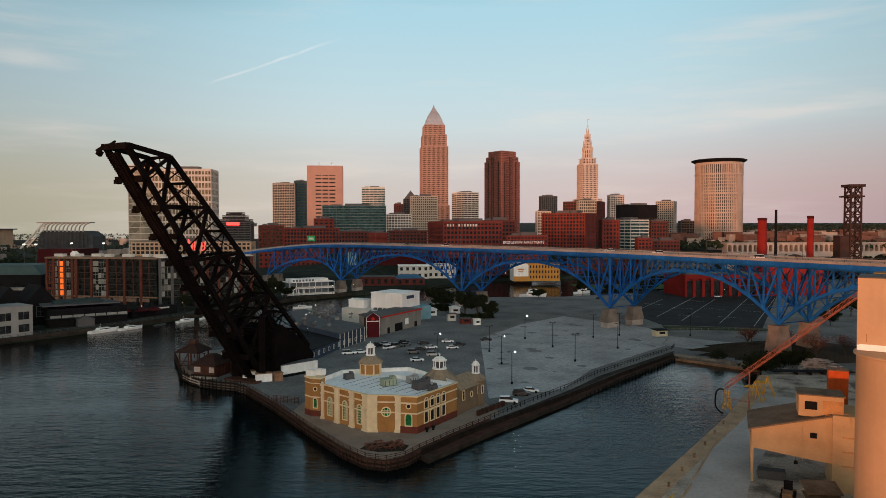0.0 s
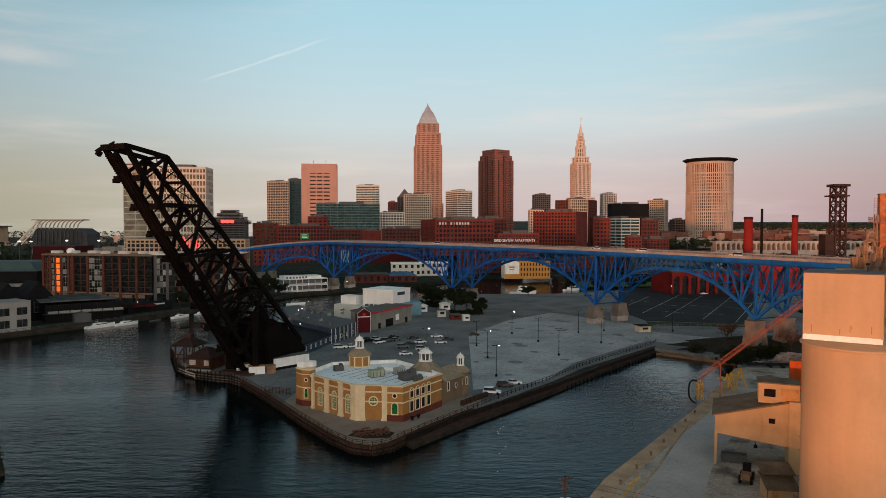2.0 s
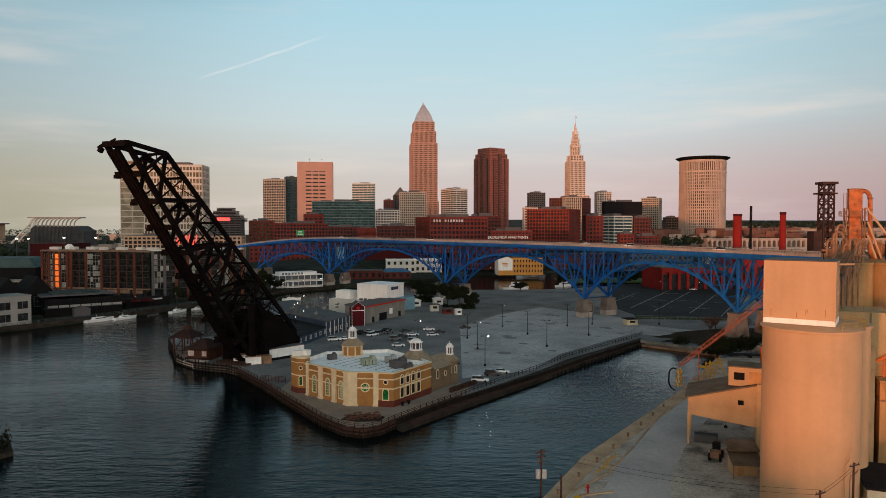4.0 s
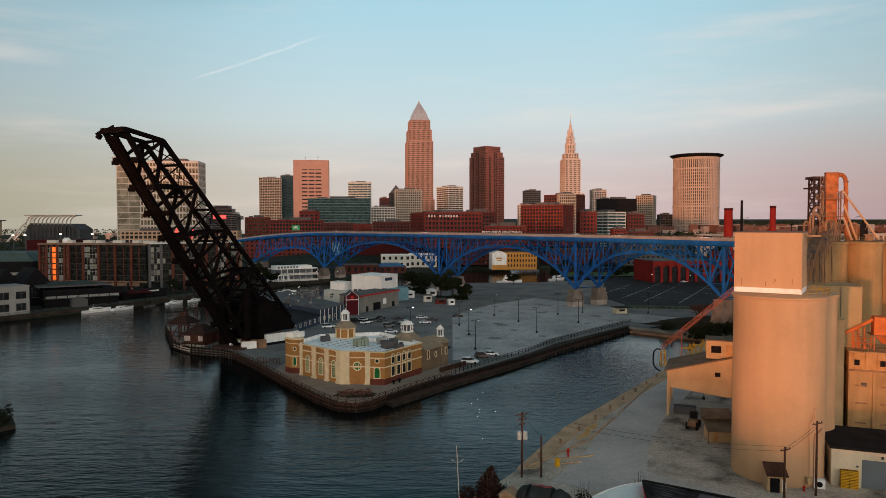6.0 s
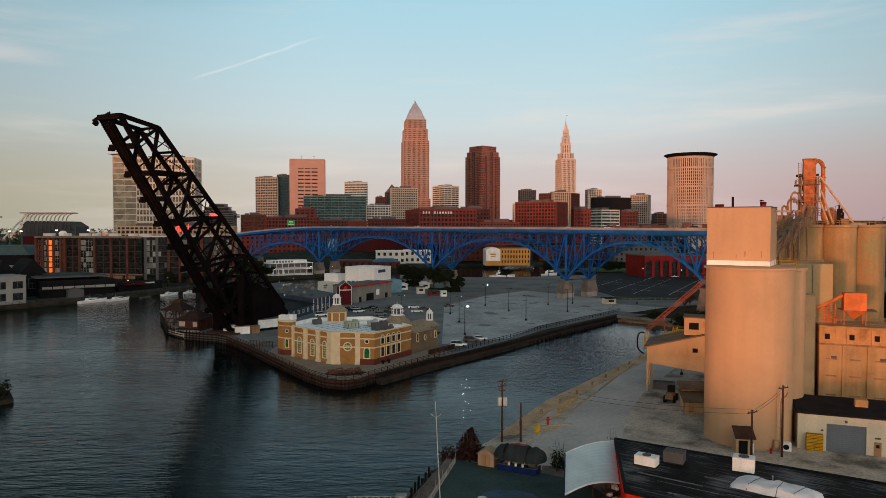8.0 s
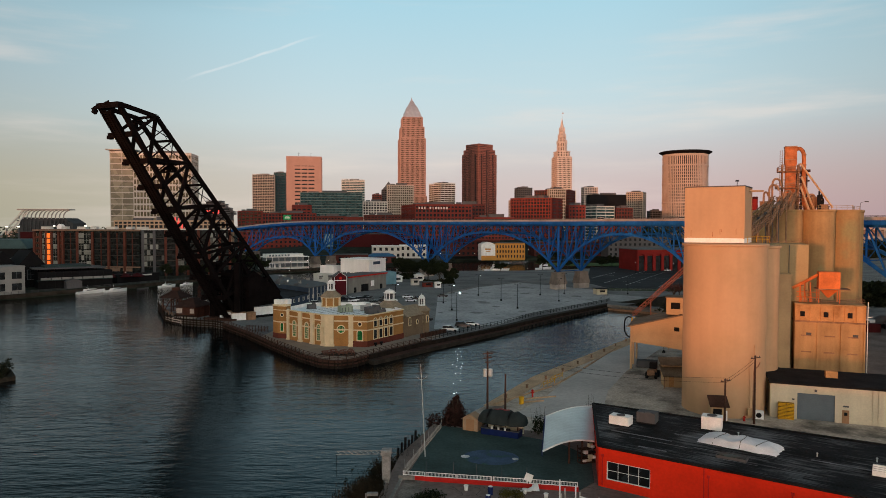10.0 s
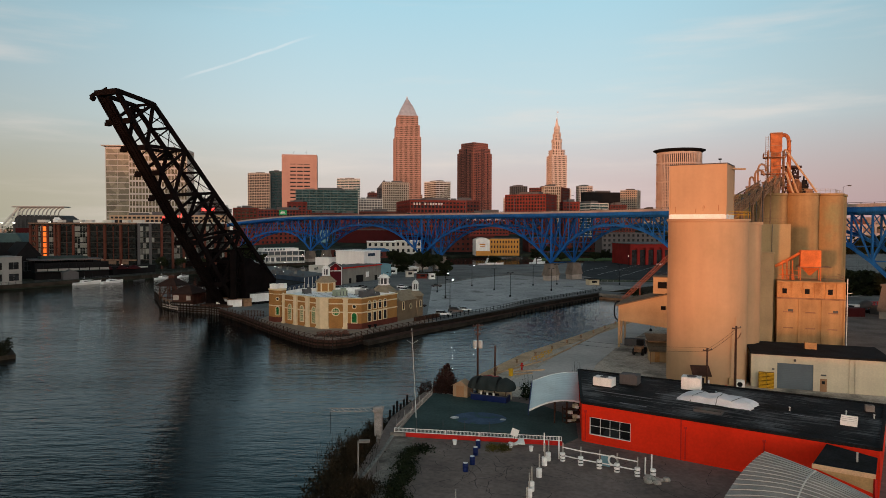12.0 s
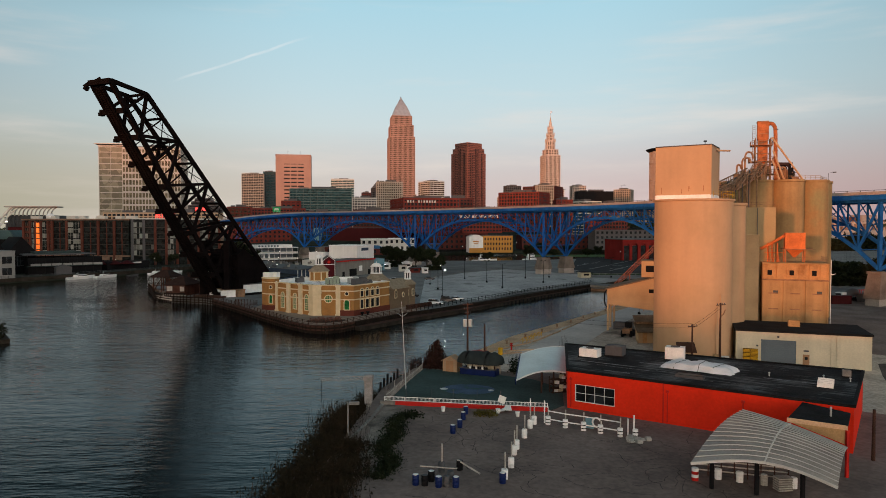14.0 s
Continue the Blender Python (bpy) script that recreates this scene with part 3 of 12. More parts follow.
def bush_row(name, label, line, z, width, height, count, size, seed, mat="leaf", twigs=0):
    """An uneven band of shrubs along a line: one object of many leaf clumps."""
    rng = random.Random(seed)
    bm = B()
    for p, q in zip(line, line[1:]):
        n = max(1, int(count * length_of(p, q)))
        for _ in range(n):
            x, y = along(p, q, rng.random())
            w = rng.gauss(0, 0.35) * width
            nx, ny = -(q[1] - p[1]) / length_of(p, q), (q[0] - p[0]) / length_of(p, q)
            hh = height * (0.35 + 0.65 * abs(noise.noise(Vector((x * 0.25, y * 0.25, seed))) * 1.8))
            leaf_cloud(bm, (x + nx * w, y + ny * w, z + hh * rng.uniform(0.05, 0.8)), (0.7, 0.7, 0.6), 3, size, rng)
            if twigs and rng.random() < twigs:
                b0 = Vector((x + nx * w, y + ny * w, z))
                rod(bm, b0, b0 + Vector((rng.uniform(-0.7, 0.7), rng.uniform(-0.7, 0.7), hh * rng.uniform(0.7, 1.5))), 0.03, 0.008, 4)
    return tagged(part(name, bm, M[mat]), label, "shrubs", kind="stuff")


M.update(
    darkquay=surf("wet_stained_quay", (0.035, 0.028, 0.022), 0.9, 0.4, 3, 0.25, 0.3),
    boatwhite=surf("white_gelcoat", (0.88, 0.88, 0.87), 0.3, 0.04, 2, 0.0, 0.0, spec=0.5),
    slab=surf("broken_stained_slab", (0.17, 0.145, 0.125), 0.95, 0.5, 2.2, 0.3, 0.4),
    asphalt_old=surf("worn_asphalt", (0.172, 0.168, 0.165), 0.9, 0.28, 14, 0.18, 0.2),
    asphalt_road=surf("dark_road_asphalt", (0.085, 0.072, 0.063), 0.9, 0.3, 6, 0.2, 0.25),
    asphalt_lot=surf("cracked_asphalt", (0.175, 0.135, 0.12), 0.9, 0.25, 7, 0.15, 0.25),
    lot_light=surf("smooth_roadway", (0.45, 0.42, 0.395), 0.85, 0.15, 9, 0.08, 0.1),
    quaytan=surf("rusty_quay_concrete", (0.46, 0.315, 0.20), 0.9, 0.25, 4, 0.15, 0.2),
    terrace=surf("terrace_paving", (0.27, 0.215, 0.175), 0.85, 0.15, 5, 0.1, 0.1),
    lamp=glow("lamp_light", (0.9, 0.95, 1.0), 70),
    lamp_shore=glow("shore_lamp_light", (1.0, 0.92, 0.8), 12),
    redlamp=glow("red_sign_light", (1.0, 0.06, 0.05), 2.0),
    greensign=surf("green_sign", (0.02, 0.30, 0.10), 0.5, 0.1, 2, 0.05, 0),
    bark=surf("bark", (0.06, 0.05, 0.04), 0.95, 0.3, 1, 0.3, 0.4),
    car_white=surf("white_car_paint", (0.75, 0.76, 0.78), 0.25, 0.05, 2, 0, 0, spec=0.5),
    car_black=surf("black_car_paint", (0.015, 0.015, 0.018), 0.25, 0.05, 2, 0, 0, spec=0.5),
    car_silver=surf("silver_car_paint", (0.38, 0.39, 0.40), 0.3, 0.05, 2, 0, 0, metal=0.4),
    car_dark_grey=surf("grey_car_paint", (0.09, 0.095, 0.10), 0.3, 0.05, 2, 0, 0, spec=0.5),
    green_glass=glazing("green_glass", (0.012, 0.13, 0.035), 0.3, 0.5, 0.5),
    shingle=surf("tan_shingle", (0.26, 0.21, 0.15), 0.9, 0.18, 1.5, 0.2, 0.4),
    plinth=surf("dark_plinth_brick", (0.12, 0.035, 0.025), 0.85, 0.15, 2, 0.1, 0.2),
    maroon=surf("maroon_siding", (0.08, 0.008, 0.012), 0.7, 0.12, 3, 0.06, 0.1),
    bluedrum=surf("blue_plastic_drum", (0.008, 0.018, 0.085), 0.4, 0.15, 1, 0.05, 0.05),
    redpaint=surf("red_paint", (0.45, 0.02, 0.015), 0.6, 0.15, 2, 0.08, 0.1),
    green_deck=surf("green_painted_patio", (0.042, 0.066, 0.062), 0.8, 0.25, 5, 0.15, 0.15),
    canvas=surf("green_black_canvas", (0.026, 0.033, 0.033), 0.85, 0.2, 2, 0.1, 0.2),
    tarp=surf("white_tarpaulin", (0.68, 0.69, 0.72), 0.5, 0.12, 2, 0.05, 0.4),
    dryleaf=surf("dry_brush", (0.026, 0.019, 0.011), 0.9, 0.4, 1.5, 0.3, 0.3),
    redtwig=surf("reddish_budding_twigs", (0.09, 0.035, 0.025), 0.9, 0.3, 1.5, 0.3, 0.3),
    darkbush=surf("dark_conifer", (0.018, 0.02, 0.012), 0.9, 0.3, 1, 0.3, 0.3),
    crackfill=surf("dark_crack_filler", (0.045, 0.038, 0.034), 0.9, 0.2, 1, 0.1, 0.1),
    linepaint=surf("worn_white_line", (0.5, 0.5, 0.48), 0.8, 0.4, 1.5, 0.3, 0),
    mustard_plain=surf("ochre_stucco", (0.52, 0.25, 0.06), 0.8, 0.12, 5, 0.06, 0.1),
    darkred=surf("dark_red_sheeting", (0.05, 0.007, 0.008), 0.7, 0.12, 6, 0.06, 0.1),
    teal=surf("teal_roof", (0.055, 0.095, 0.10), 0.6, 0.15, 6, 0.06, 0.1),
    skyblue=surf("light_blue_siding", (0.16, 0.30, 0.36), 0.7, 0.12, 4, 0.06, 0.1),
)

# ---- water and land ----
bm = B()
prism(bm, [(-5000, -900), (3000, -900), (3000, 4990), (-5000, 4990)], -0.6, 0.0)
tagged(part("water", bm, M["water"]), "dark rippled river water running out to a lake", "water", kind="structure")

NEAR_BANK = [(-15.0, 133.5), (-11.0, 132.1), (-7.9, 134.4), (-5.3, 138.8), (7.4, 156.8), (32.8, 184), (55.5, 213), (82, 244),
             (104, 222), (96, 206), (67, 160.5), (45, 130), (32, 112), (20, 90), (9.5, 76), (4.2, 63), (1.4, 50), (-0.5, 38), (-2, 26),
             (-4, 5), (-10, -60), (-20, -300), (900, -300), (1400, 700), (500, 640), (250, 560), (130, 470), (79, 446), (30, 443), (0, 430), (-20, 415),
             (-45, 380), (-62, 345), (-74, 300), (-80, 255), (-96, 246), (-88.5, 230), (-80.5, 212), (-72.3, 202.8), (-66, 199.6), (-60, 197.4), (-55.3, 193), (-42.5, 174.9), (-30.4, 155.4), (-20.0, 139.5)]
bm = B()
prism(bm, NEAR_BANK, -3, 1.9)
tagged(part("ground", bm, M["asphalt_old"]), "grey asphalt ground of the river peninsula and dockside", "ground", kind="structure")


def ground_patch(name, label, outline, top, mat, bottom=1.85, category="ground"):
    bm = B()
    prism(bm, outline, bottom, top)
    return tagged(part(name, bm, M[mat]), label, category, kind="structure")


ground_patch("parking_lot", "weathered pale concrete parking lot", [(12, 180), (33, 190), (47, 217), (84, 260), (92, 276), (96, 300), (61, 347), (36, 318), (15, 276)], 2.0, "lot")
ground_patch("pavement", "tan concrete terrace round the venue", [(-15.4, 133.6), (-11, 132.2), (-7.8, 134.6), (3.4, 151.4), (14, 166), (10, 178), (-4, 190), (-36, 176), (-37, 166), (-30.2, 154), (-20.6, 139.6)], 2.0, "terrace")
ground_patch("dark_lot", "dark asphalt parking lot beyond the viaduct", [(98, 348), (101, 316), (142, 305), (225, 462), (201, 486), (134, 486)], 2.0, "asphalt")
ground_patch("road", "pale road along the head of the slip", [(84, 262), (106, 240), (180, 230), (260, 300), (240, 320), (170, 262), (118, 262), (92, 285)], 1.97, "lot")
ground_patch("quay", "dusty concrete quay and yard of the cement works",
             [(96, 206), (67, 160.5), (45, 130), (32, 112), (20, 90), (10.5, 75.5), (34, 70), (70, 40), (150, 40), (180, 170), (112, 214)], 2.3, "yard")
ground_patch("quay_edge", "tan concrete quay strip beside the water", [(95.4, 206.2), (66.6, 160.9), (44.6, 130.2), (31.6, 112.2), (19.6, 90.1), (22.5, 89.3), (35, 111), (48, 129), (70, 159), (98, 204)], 2.36, "quaytan")
ground_patch("yard_road", "smooth grey concrete roadway in the works yard",
             [(24, 84), (31, 95), (37, 107), (44.5, 122), (62, 150), (84, 182), (92, 178), (68, 142), (53, 118), (44, 100), (40, 88), (52, 76), (70, 66), (66, 58), (40, 74)], 2.34, "lot_light")
ground_patch("rear_lot", "dark asphalt yard behind the silo bank", [(86, 98), (96, 140), (116, 196), (176, 168), (150, 62), (104, 80)], 2.33, "asphalt_lot")
ground_patch("side_road", "dark worn asphalt road beside the garage", [(73, 50), (84.5, 71), (90, 80), (104, 80), (150, 62), (149, 41), (76, 42)], 2.33, "asphalt_road")
ground_patch("lot", "cracked dark asphalt lot in front of the red building",
             [(10.5, 75.5), (6.0, 62), (4.4, 50), (2.7, 38), (1.4, 26), (-1, 5), (-8, -60), (120, -60), (120, 40), (70, 44), (34, 70)], 3.2, "asphalt_lot")
ground_patch("slip_edge", "dark stained timber and stone edge of the slip", [(10.4, 158.6), (32.8, 184.4), (55.4, 213.4), (81.8, 244.2), (84, 249), (47.6, 207.6), (35.6, 190), (17.2, 166.6)], 1.97, "darkquay")
ground_patch("broken_slab", "broken pale concrete strip along the bank", [(7.2, 54), (9.6, 53.4), (8.8, 50.5), (9.2, 47.5), (8.1, 46.8), (8.9, 44), (7.2, 41.5), (8.0, 39), (6.6, 36.4), (7.2, 33), (5.6, 31.4), (6.0, 28), (3.6, 28), (4.3, 33), (4.4, 38), (5.6, 41.2), (5.2, 44), (6.1, 48)], 3.24, "slab")

# bank of the far shore, rising to the bluff and out to the hills
SHORE = [(-700, 40), (-300, 170), (-178, 275), (-151, 315), (-128, 358), (-110, 399), (-92, 440), (-63, 470), (0, 535), (37, 591), (110, 624), (250, 655), (520, 760), (1500, 980)]
RISE = [(0, 2.0), (70, 3.5), (110, 8), (190, 25), (700, 28), (1800, 32), (3000, 50), (4400, 78)]


def far_bank():
    bm = B()
    rows = []
    for d, z in RISE:
        row = []
        for i, (x, y) in enumerate(SHORE):
            k = min(1, max(0, (x + 200) / 260))          # the bluff dies out towards the lake
            fan = x / 900 * d * 0.55
            zz = 2 + (z - 2) * k if d < 1000 or k > 0.5 else 2 + 0.3 * (z - 2) * k
            row.append(bm.verts.new((x + fan, y + d * (0.55 if k < 0.1 else 1), zz)))
        rows.append(row)
    for lo, hi in zip(rows, rows[1:]):
        for i in range(len(SHORE) - 1):
            bm.faces.new((lo[i], lo[i + 1], hi[i + 1], hi[i]))
    skirt = [bm.verts.new((v.co.x, v.co.y, -3)) for v in rows[0]]
    for i in range(len(SHORE) - 1):
        bm.faces.new((skirt[i], skirt[i + 1], rows[0][i + 1], rows[0][i]))
    return tagged(part("land", bm, M["farland"]), "built-up far bank rising to the downtown bluff and wooded hills", "land", kind="structure")


far_bank()


# unseen ridge added behind the view; its heights set where evening sun is blocked
SHADE_PROFILE = [(-2200, 110), (-1500, 100), (-1440, 102), (-1370, 118), (-1180, 128), (-1120, 150), (-1040, 146), (-990, 118), (-940, 104), (-800, 100), (-720, 92), (-660, 86), (-600, 76),
         (-565, 64), (-500, 60), (-420, 58), (-370, 56), (-336, 42), (-312, 30), (-290, 25), (-215, 24), (-150, 20), (200, 17), (900, 20)]


def shade_ridge():
    bm = B()
    rows = []
    xs = [-2200 + 24 * k for k in range(130)]
    for x in xs:
        for (xa, za), (xb, zb) in zip(SHADE_PROFILE, SHADE_PROFILE[1:]):
            if xa <= x <= xb:
                z = za + (zb - za) * (x - xa) / (xb - xa)
        z += 1.2 * noise.noise(Vector((x * 0.02, 3.1, 0)))
        rows.append([bm.verts.new((x, y, h)) for y, h in ((-292, -2), (-296, 1.5), (-306, z * 0.6), (-316, z), (-320, z), (-328, z * 0.7), (-338, -2))])
    for a, b in zip(rows, rows[1:]):
        for i in range(6):
            bm.faces.new((a[i], b[i], b[i + 1], a[i + 1]))
    bmesh.ops.recalc_face_normals(bm, faces=bm.faces[:])
    tagged(part("bluff", bm, M["farland"]), "unseen ridge added to keep the low sun off the ground", "hillside", kind="structure")


shade_ridge()

# ---- the blue arched deck-truss viaduct ----
PLAN = [(205, 53), (148.8, 165), (114.4, 234), (75.0, 309), (10.6, 394), (-71, 477), (-128, 500), (-146, 503)]     # the piers on the near truss, from the near bank outwards
SPRINGS = [13.0, 13.0, 14.0, 10.8, 9.8, 10.6, 13.0]
CROWNS = [29.4, 29.4, 29.6, 29.4, 29.3, 25.0]
DECK_Z, CHORD_Z = 35.4, 33.5


def bridge_axis():
    """The curved centre line: running length, place and heading, a step every two metres or so."""
    P = [Vector((x, y, 0)) for x, y in PLAN]
    path, piers = [], []
    for i in range(len(P) - 1):
        a, b, c, e = P[max(i - 1, 0)], P[i], P[i + 1], P[min(i + 2, len(P) - 1)]
        piers.append(len(path))
        for k in range(40):
            t = k / 40
            path.append(0.5 * (2 * b + (c - a) * t + (2 * a - 5 * b + 4 * c - e) * t * t + (3 * b - a - 3 * c + e) * t ** 3))
    path.append(P[-1])
    runs = [0.0]
    for a, b in zip(path, path[1:]):
        runs.append(runs[-1] + (b - a).length)
    zero = runs[piers[2]]
    return [r - zero for r in runs], path, [runs[k] - zero for k in piers]


RUNS, PATH, PIERS = bridge_axis()


def bridge_heading(s):
    k = min(max(int(np.searchsorted(RUNS, s)), 1), len(RUNS) - 1)
    a, b = max(k - 5, 0), min(k + 4, len(RUNS) - 1)
    return (PATH[b] - PATH[a]).normalized()


def deck_drop(s):
    """The far end falls gently to its abutment."""
    return 0.0009 * max(0.0, s - PIERS[5] + 5) ** 2


def on_bridge(s, across, z):
    k = min(max(int(np.searchsorted(RUNS, s)), 1), len(RUNS) - 1)
    p = PATH[k - 1].lerp(PATH[k], (s - RUNS[k - 1]) / (RUNS[k] - RUNS[k - 1]))
    h = bridge_heading(s)
    fall = deck_drop(s) * min(1.0, max(0.0, (z - 12) / 20))
    return p + Vector((h.y, -h.x, 0)) * across + Vector((0, 0, z - fall))


def viaduct():
    v = thing("viaduct", "blue painted steel arched truss viaduct on concrete piers", "bridge", kind="structure")
    a, b = RUNS[0], RUNS[-1]
    stops = [a + (b - a) * k / 110 for k in range(111)]

    def ribbon(o0, o1, z0, z1):
        bm = B()
        rows = [[bm.verts.new(on_bridge(s, o, z)) for o, z in ((o0, z0), (o1, z0), (o1, z1), (o0, z1))] for s in stops]
        for lo, hi in zip(rows, rows[1:]):
            for k in range(4):
                bm.faces.new((lo[k], lo[(k + 1) % 4], hi[(k + 1) % 4], hi[k]))
        bm.faces.new(rows[0])
        bm.faces.new(rows[-1])
        bmesh.ops.recalc_face_normals(bm, faces=bm.faces[:])
        return bm

    part("deck", ribbon(-2.2, 18.2, DECK_Z - 0.5, DECK_Z), M["deck"], v, "tan concrete road deck")
    for o in (-2.55, 17.85):
        part("parapet", ribbon(o, o + 0.3, DECK_Z - 0.1, DECK_Z + 0.85), M["deck"], v)
        part("fascia_girder", ribbon(o + 0.02, o + 0.36, DECK_Z - 1.6, DECK_Z - 0.12), M["blue"], v)
        bm = B()
        s = a + 2
        while s < b:
            beam(bm, on_bridge(s, o + 0.15, DECK_Z + 0.8), on_bridge(s, o + 0.15, DECK_Z + 1.25), 0.2)
            s += 4.0
        for s0, s1 in zip(stops, stops[1:]):
            beam(bm, on_bridge(s0, o + 0.15, DECK_Z + 1.25), on_bridge(s1, o + 0.15, DECK_Z + 1.25), 0.12)
        tagged(part("deck_railing", bm, M["grey"], v), kind="stuff")

    def rib(i0, u):
        """Height of the arch rib at the share u of a span."""
        sz = SPRINGS[i0] if u < 0.5 else SPRINGS[i0 + 1]
        return sz + (CROWNS[i0] - sz) * (1 - abs(2 * u - 1) ** 2.35)

    for i0, (s0, s1) in enumerate(zip(PIERS, PIERS[1:])):
        n = max(8, 2 * round((s1 - s0) / 12.6))
        for off in (0, 16):
            low = [on_bridge(s0 + (s1 - s0) * i / n, off, rib(i0, i / n)) for i in range(n + 1)]
            top = [on_bridge(s0 + (s1 - s0) * i / n, off, CHORD_Z) for i in range(n + 1)]
            arch, web, chord, plates = B(), B(), B(), B()
            for i in range(n):
                beam(arch, low[i], low[i + 1], 0.75, 1.05)
                beam(chord, top[i], top[i + 1], 0.7, 0.8)
                deep = top[i].z - low[i].z
                w = 0.34 + 0.014 * deep
                if i > 0:
                    beam(web, low[i], top[i], w)
                    h = (low[i + 1] - low[i]).normalized()
                    beam(plates, low[i] - h * 0.9 + Vector((0, 0, 0.5)), low[i] + h * 0.9 + Vector((0, 0, 0.5)), 0.8, 1.0)
                if i < n / 2:
                    beam(web, low[i + 1], top[i], w) if i == 0 else beam(web, low[i], top[i + 1], w * 0.85)
                else:
                    beam(web, low[i + 1], top[i], w * 0.85)
            beam(web, low[0], top[0], 0.95)
            part("arch_chord", arch, M["blue"], v)
            tagged(part("web_bracing", web, M["blue"], v), kind="stuff")
            part("top_chord", chord, M["blue"], v)
            tagged(part("gusset_plates", plates, M["blue"], v), kind="stuff")
        cross = B()
        for i in range(n + 1):
            s = s0 + (s1 - s0) * i / n
            z = rib(i0, i / n)
            beam(cross, on_bridge(s, 0, z), on_bridge(s, 16, z), 0.35)
            beam(cross, on_bridge(s, -2.2, CHORD_Z + 0.9), on_bridge(s, 18, CHORD_Z + 0.9), 0.4, 0.9)
            if CHORD_Z - z > 5:
                beam(cross, on_bridge(s, 0, z), on_bridge(s, 16, CHORD_Z), 0.24)
                beam(cross, on_bridge(s, 16, z), on_bridge(s, 0, CHORD_Z), 0.24)
        tagged(part("cross_bracing", cross, M["blue"], v), kind="stuff")
    for s, spring_z in zip(PIERS, SPRINGS):
        h = bridge_heading(s)
        along_it, across_it = h, Vector((h.y, -h.x, 0))
        for off in (0, 16):
            c = on_bridge(s, off, 0)
            for name, mat, rings, label in (("footing", "pier_pale", [(2.1, 3.6, -2), (2.0, 3.5, 4.6)], "pale new concrete footing"),
                                            ("pier", "pier", [(2.45, 4.0, 4.4), (1.9, 2.6, spring_z - 1.2), (2.15, 2.85, spring_z - 1.2), (2.15, 2.85, spring_z - 0.5)], "")):
                bm = B()
                rows = []
                for hx, hy, z in rings:
                    rows.append([bm.verts.new(c + along_it * (sx * hx) + across_it * (sy * hy) + Vector((0, 0, z))) for sx, sy in ((-1, -1), (1, -1), (1, 1), (-1, 1))])
                for lo, hi in zip(rows, rows[1:]):
                    for k in range(4):
                        bm.faces.new((lo[k], lo[(k + 1) % 4], hi[(k + 1) % 4], hi[k]))
                bm.faces.new(rows[-1])
                bmesh.ops.recalc_face_normals(bm, faces=bm.faces[:])
                part(name, bm, M[mat], v, label)


M["pier_pale"] = surf("pale_footing_concrete", (0.34, 0.31, 0.28), 0.9, 0.2, 4, 0.1, 0.2)
viaduct()

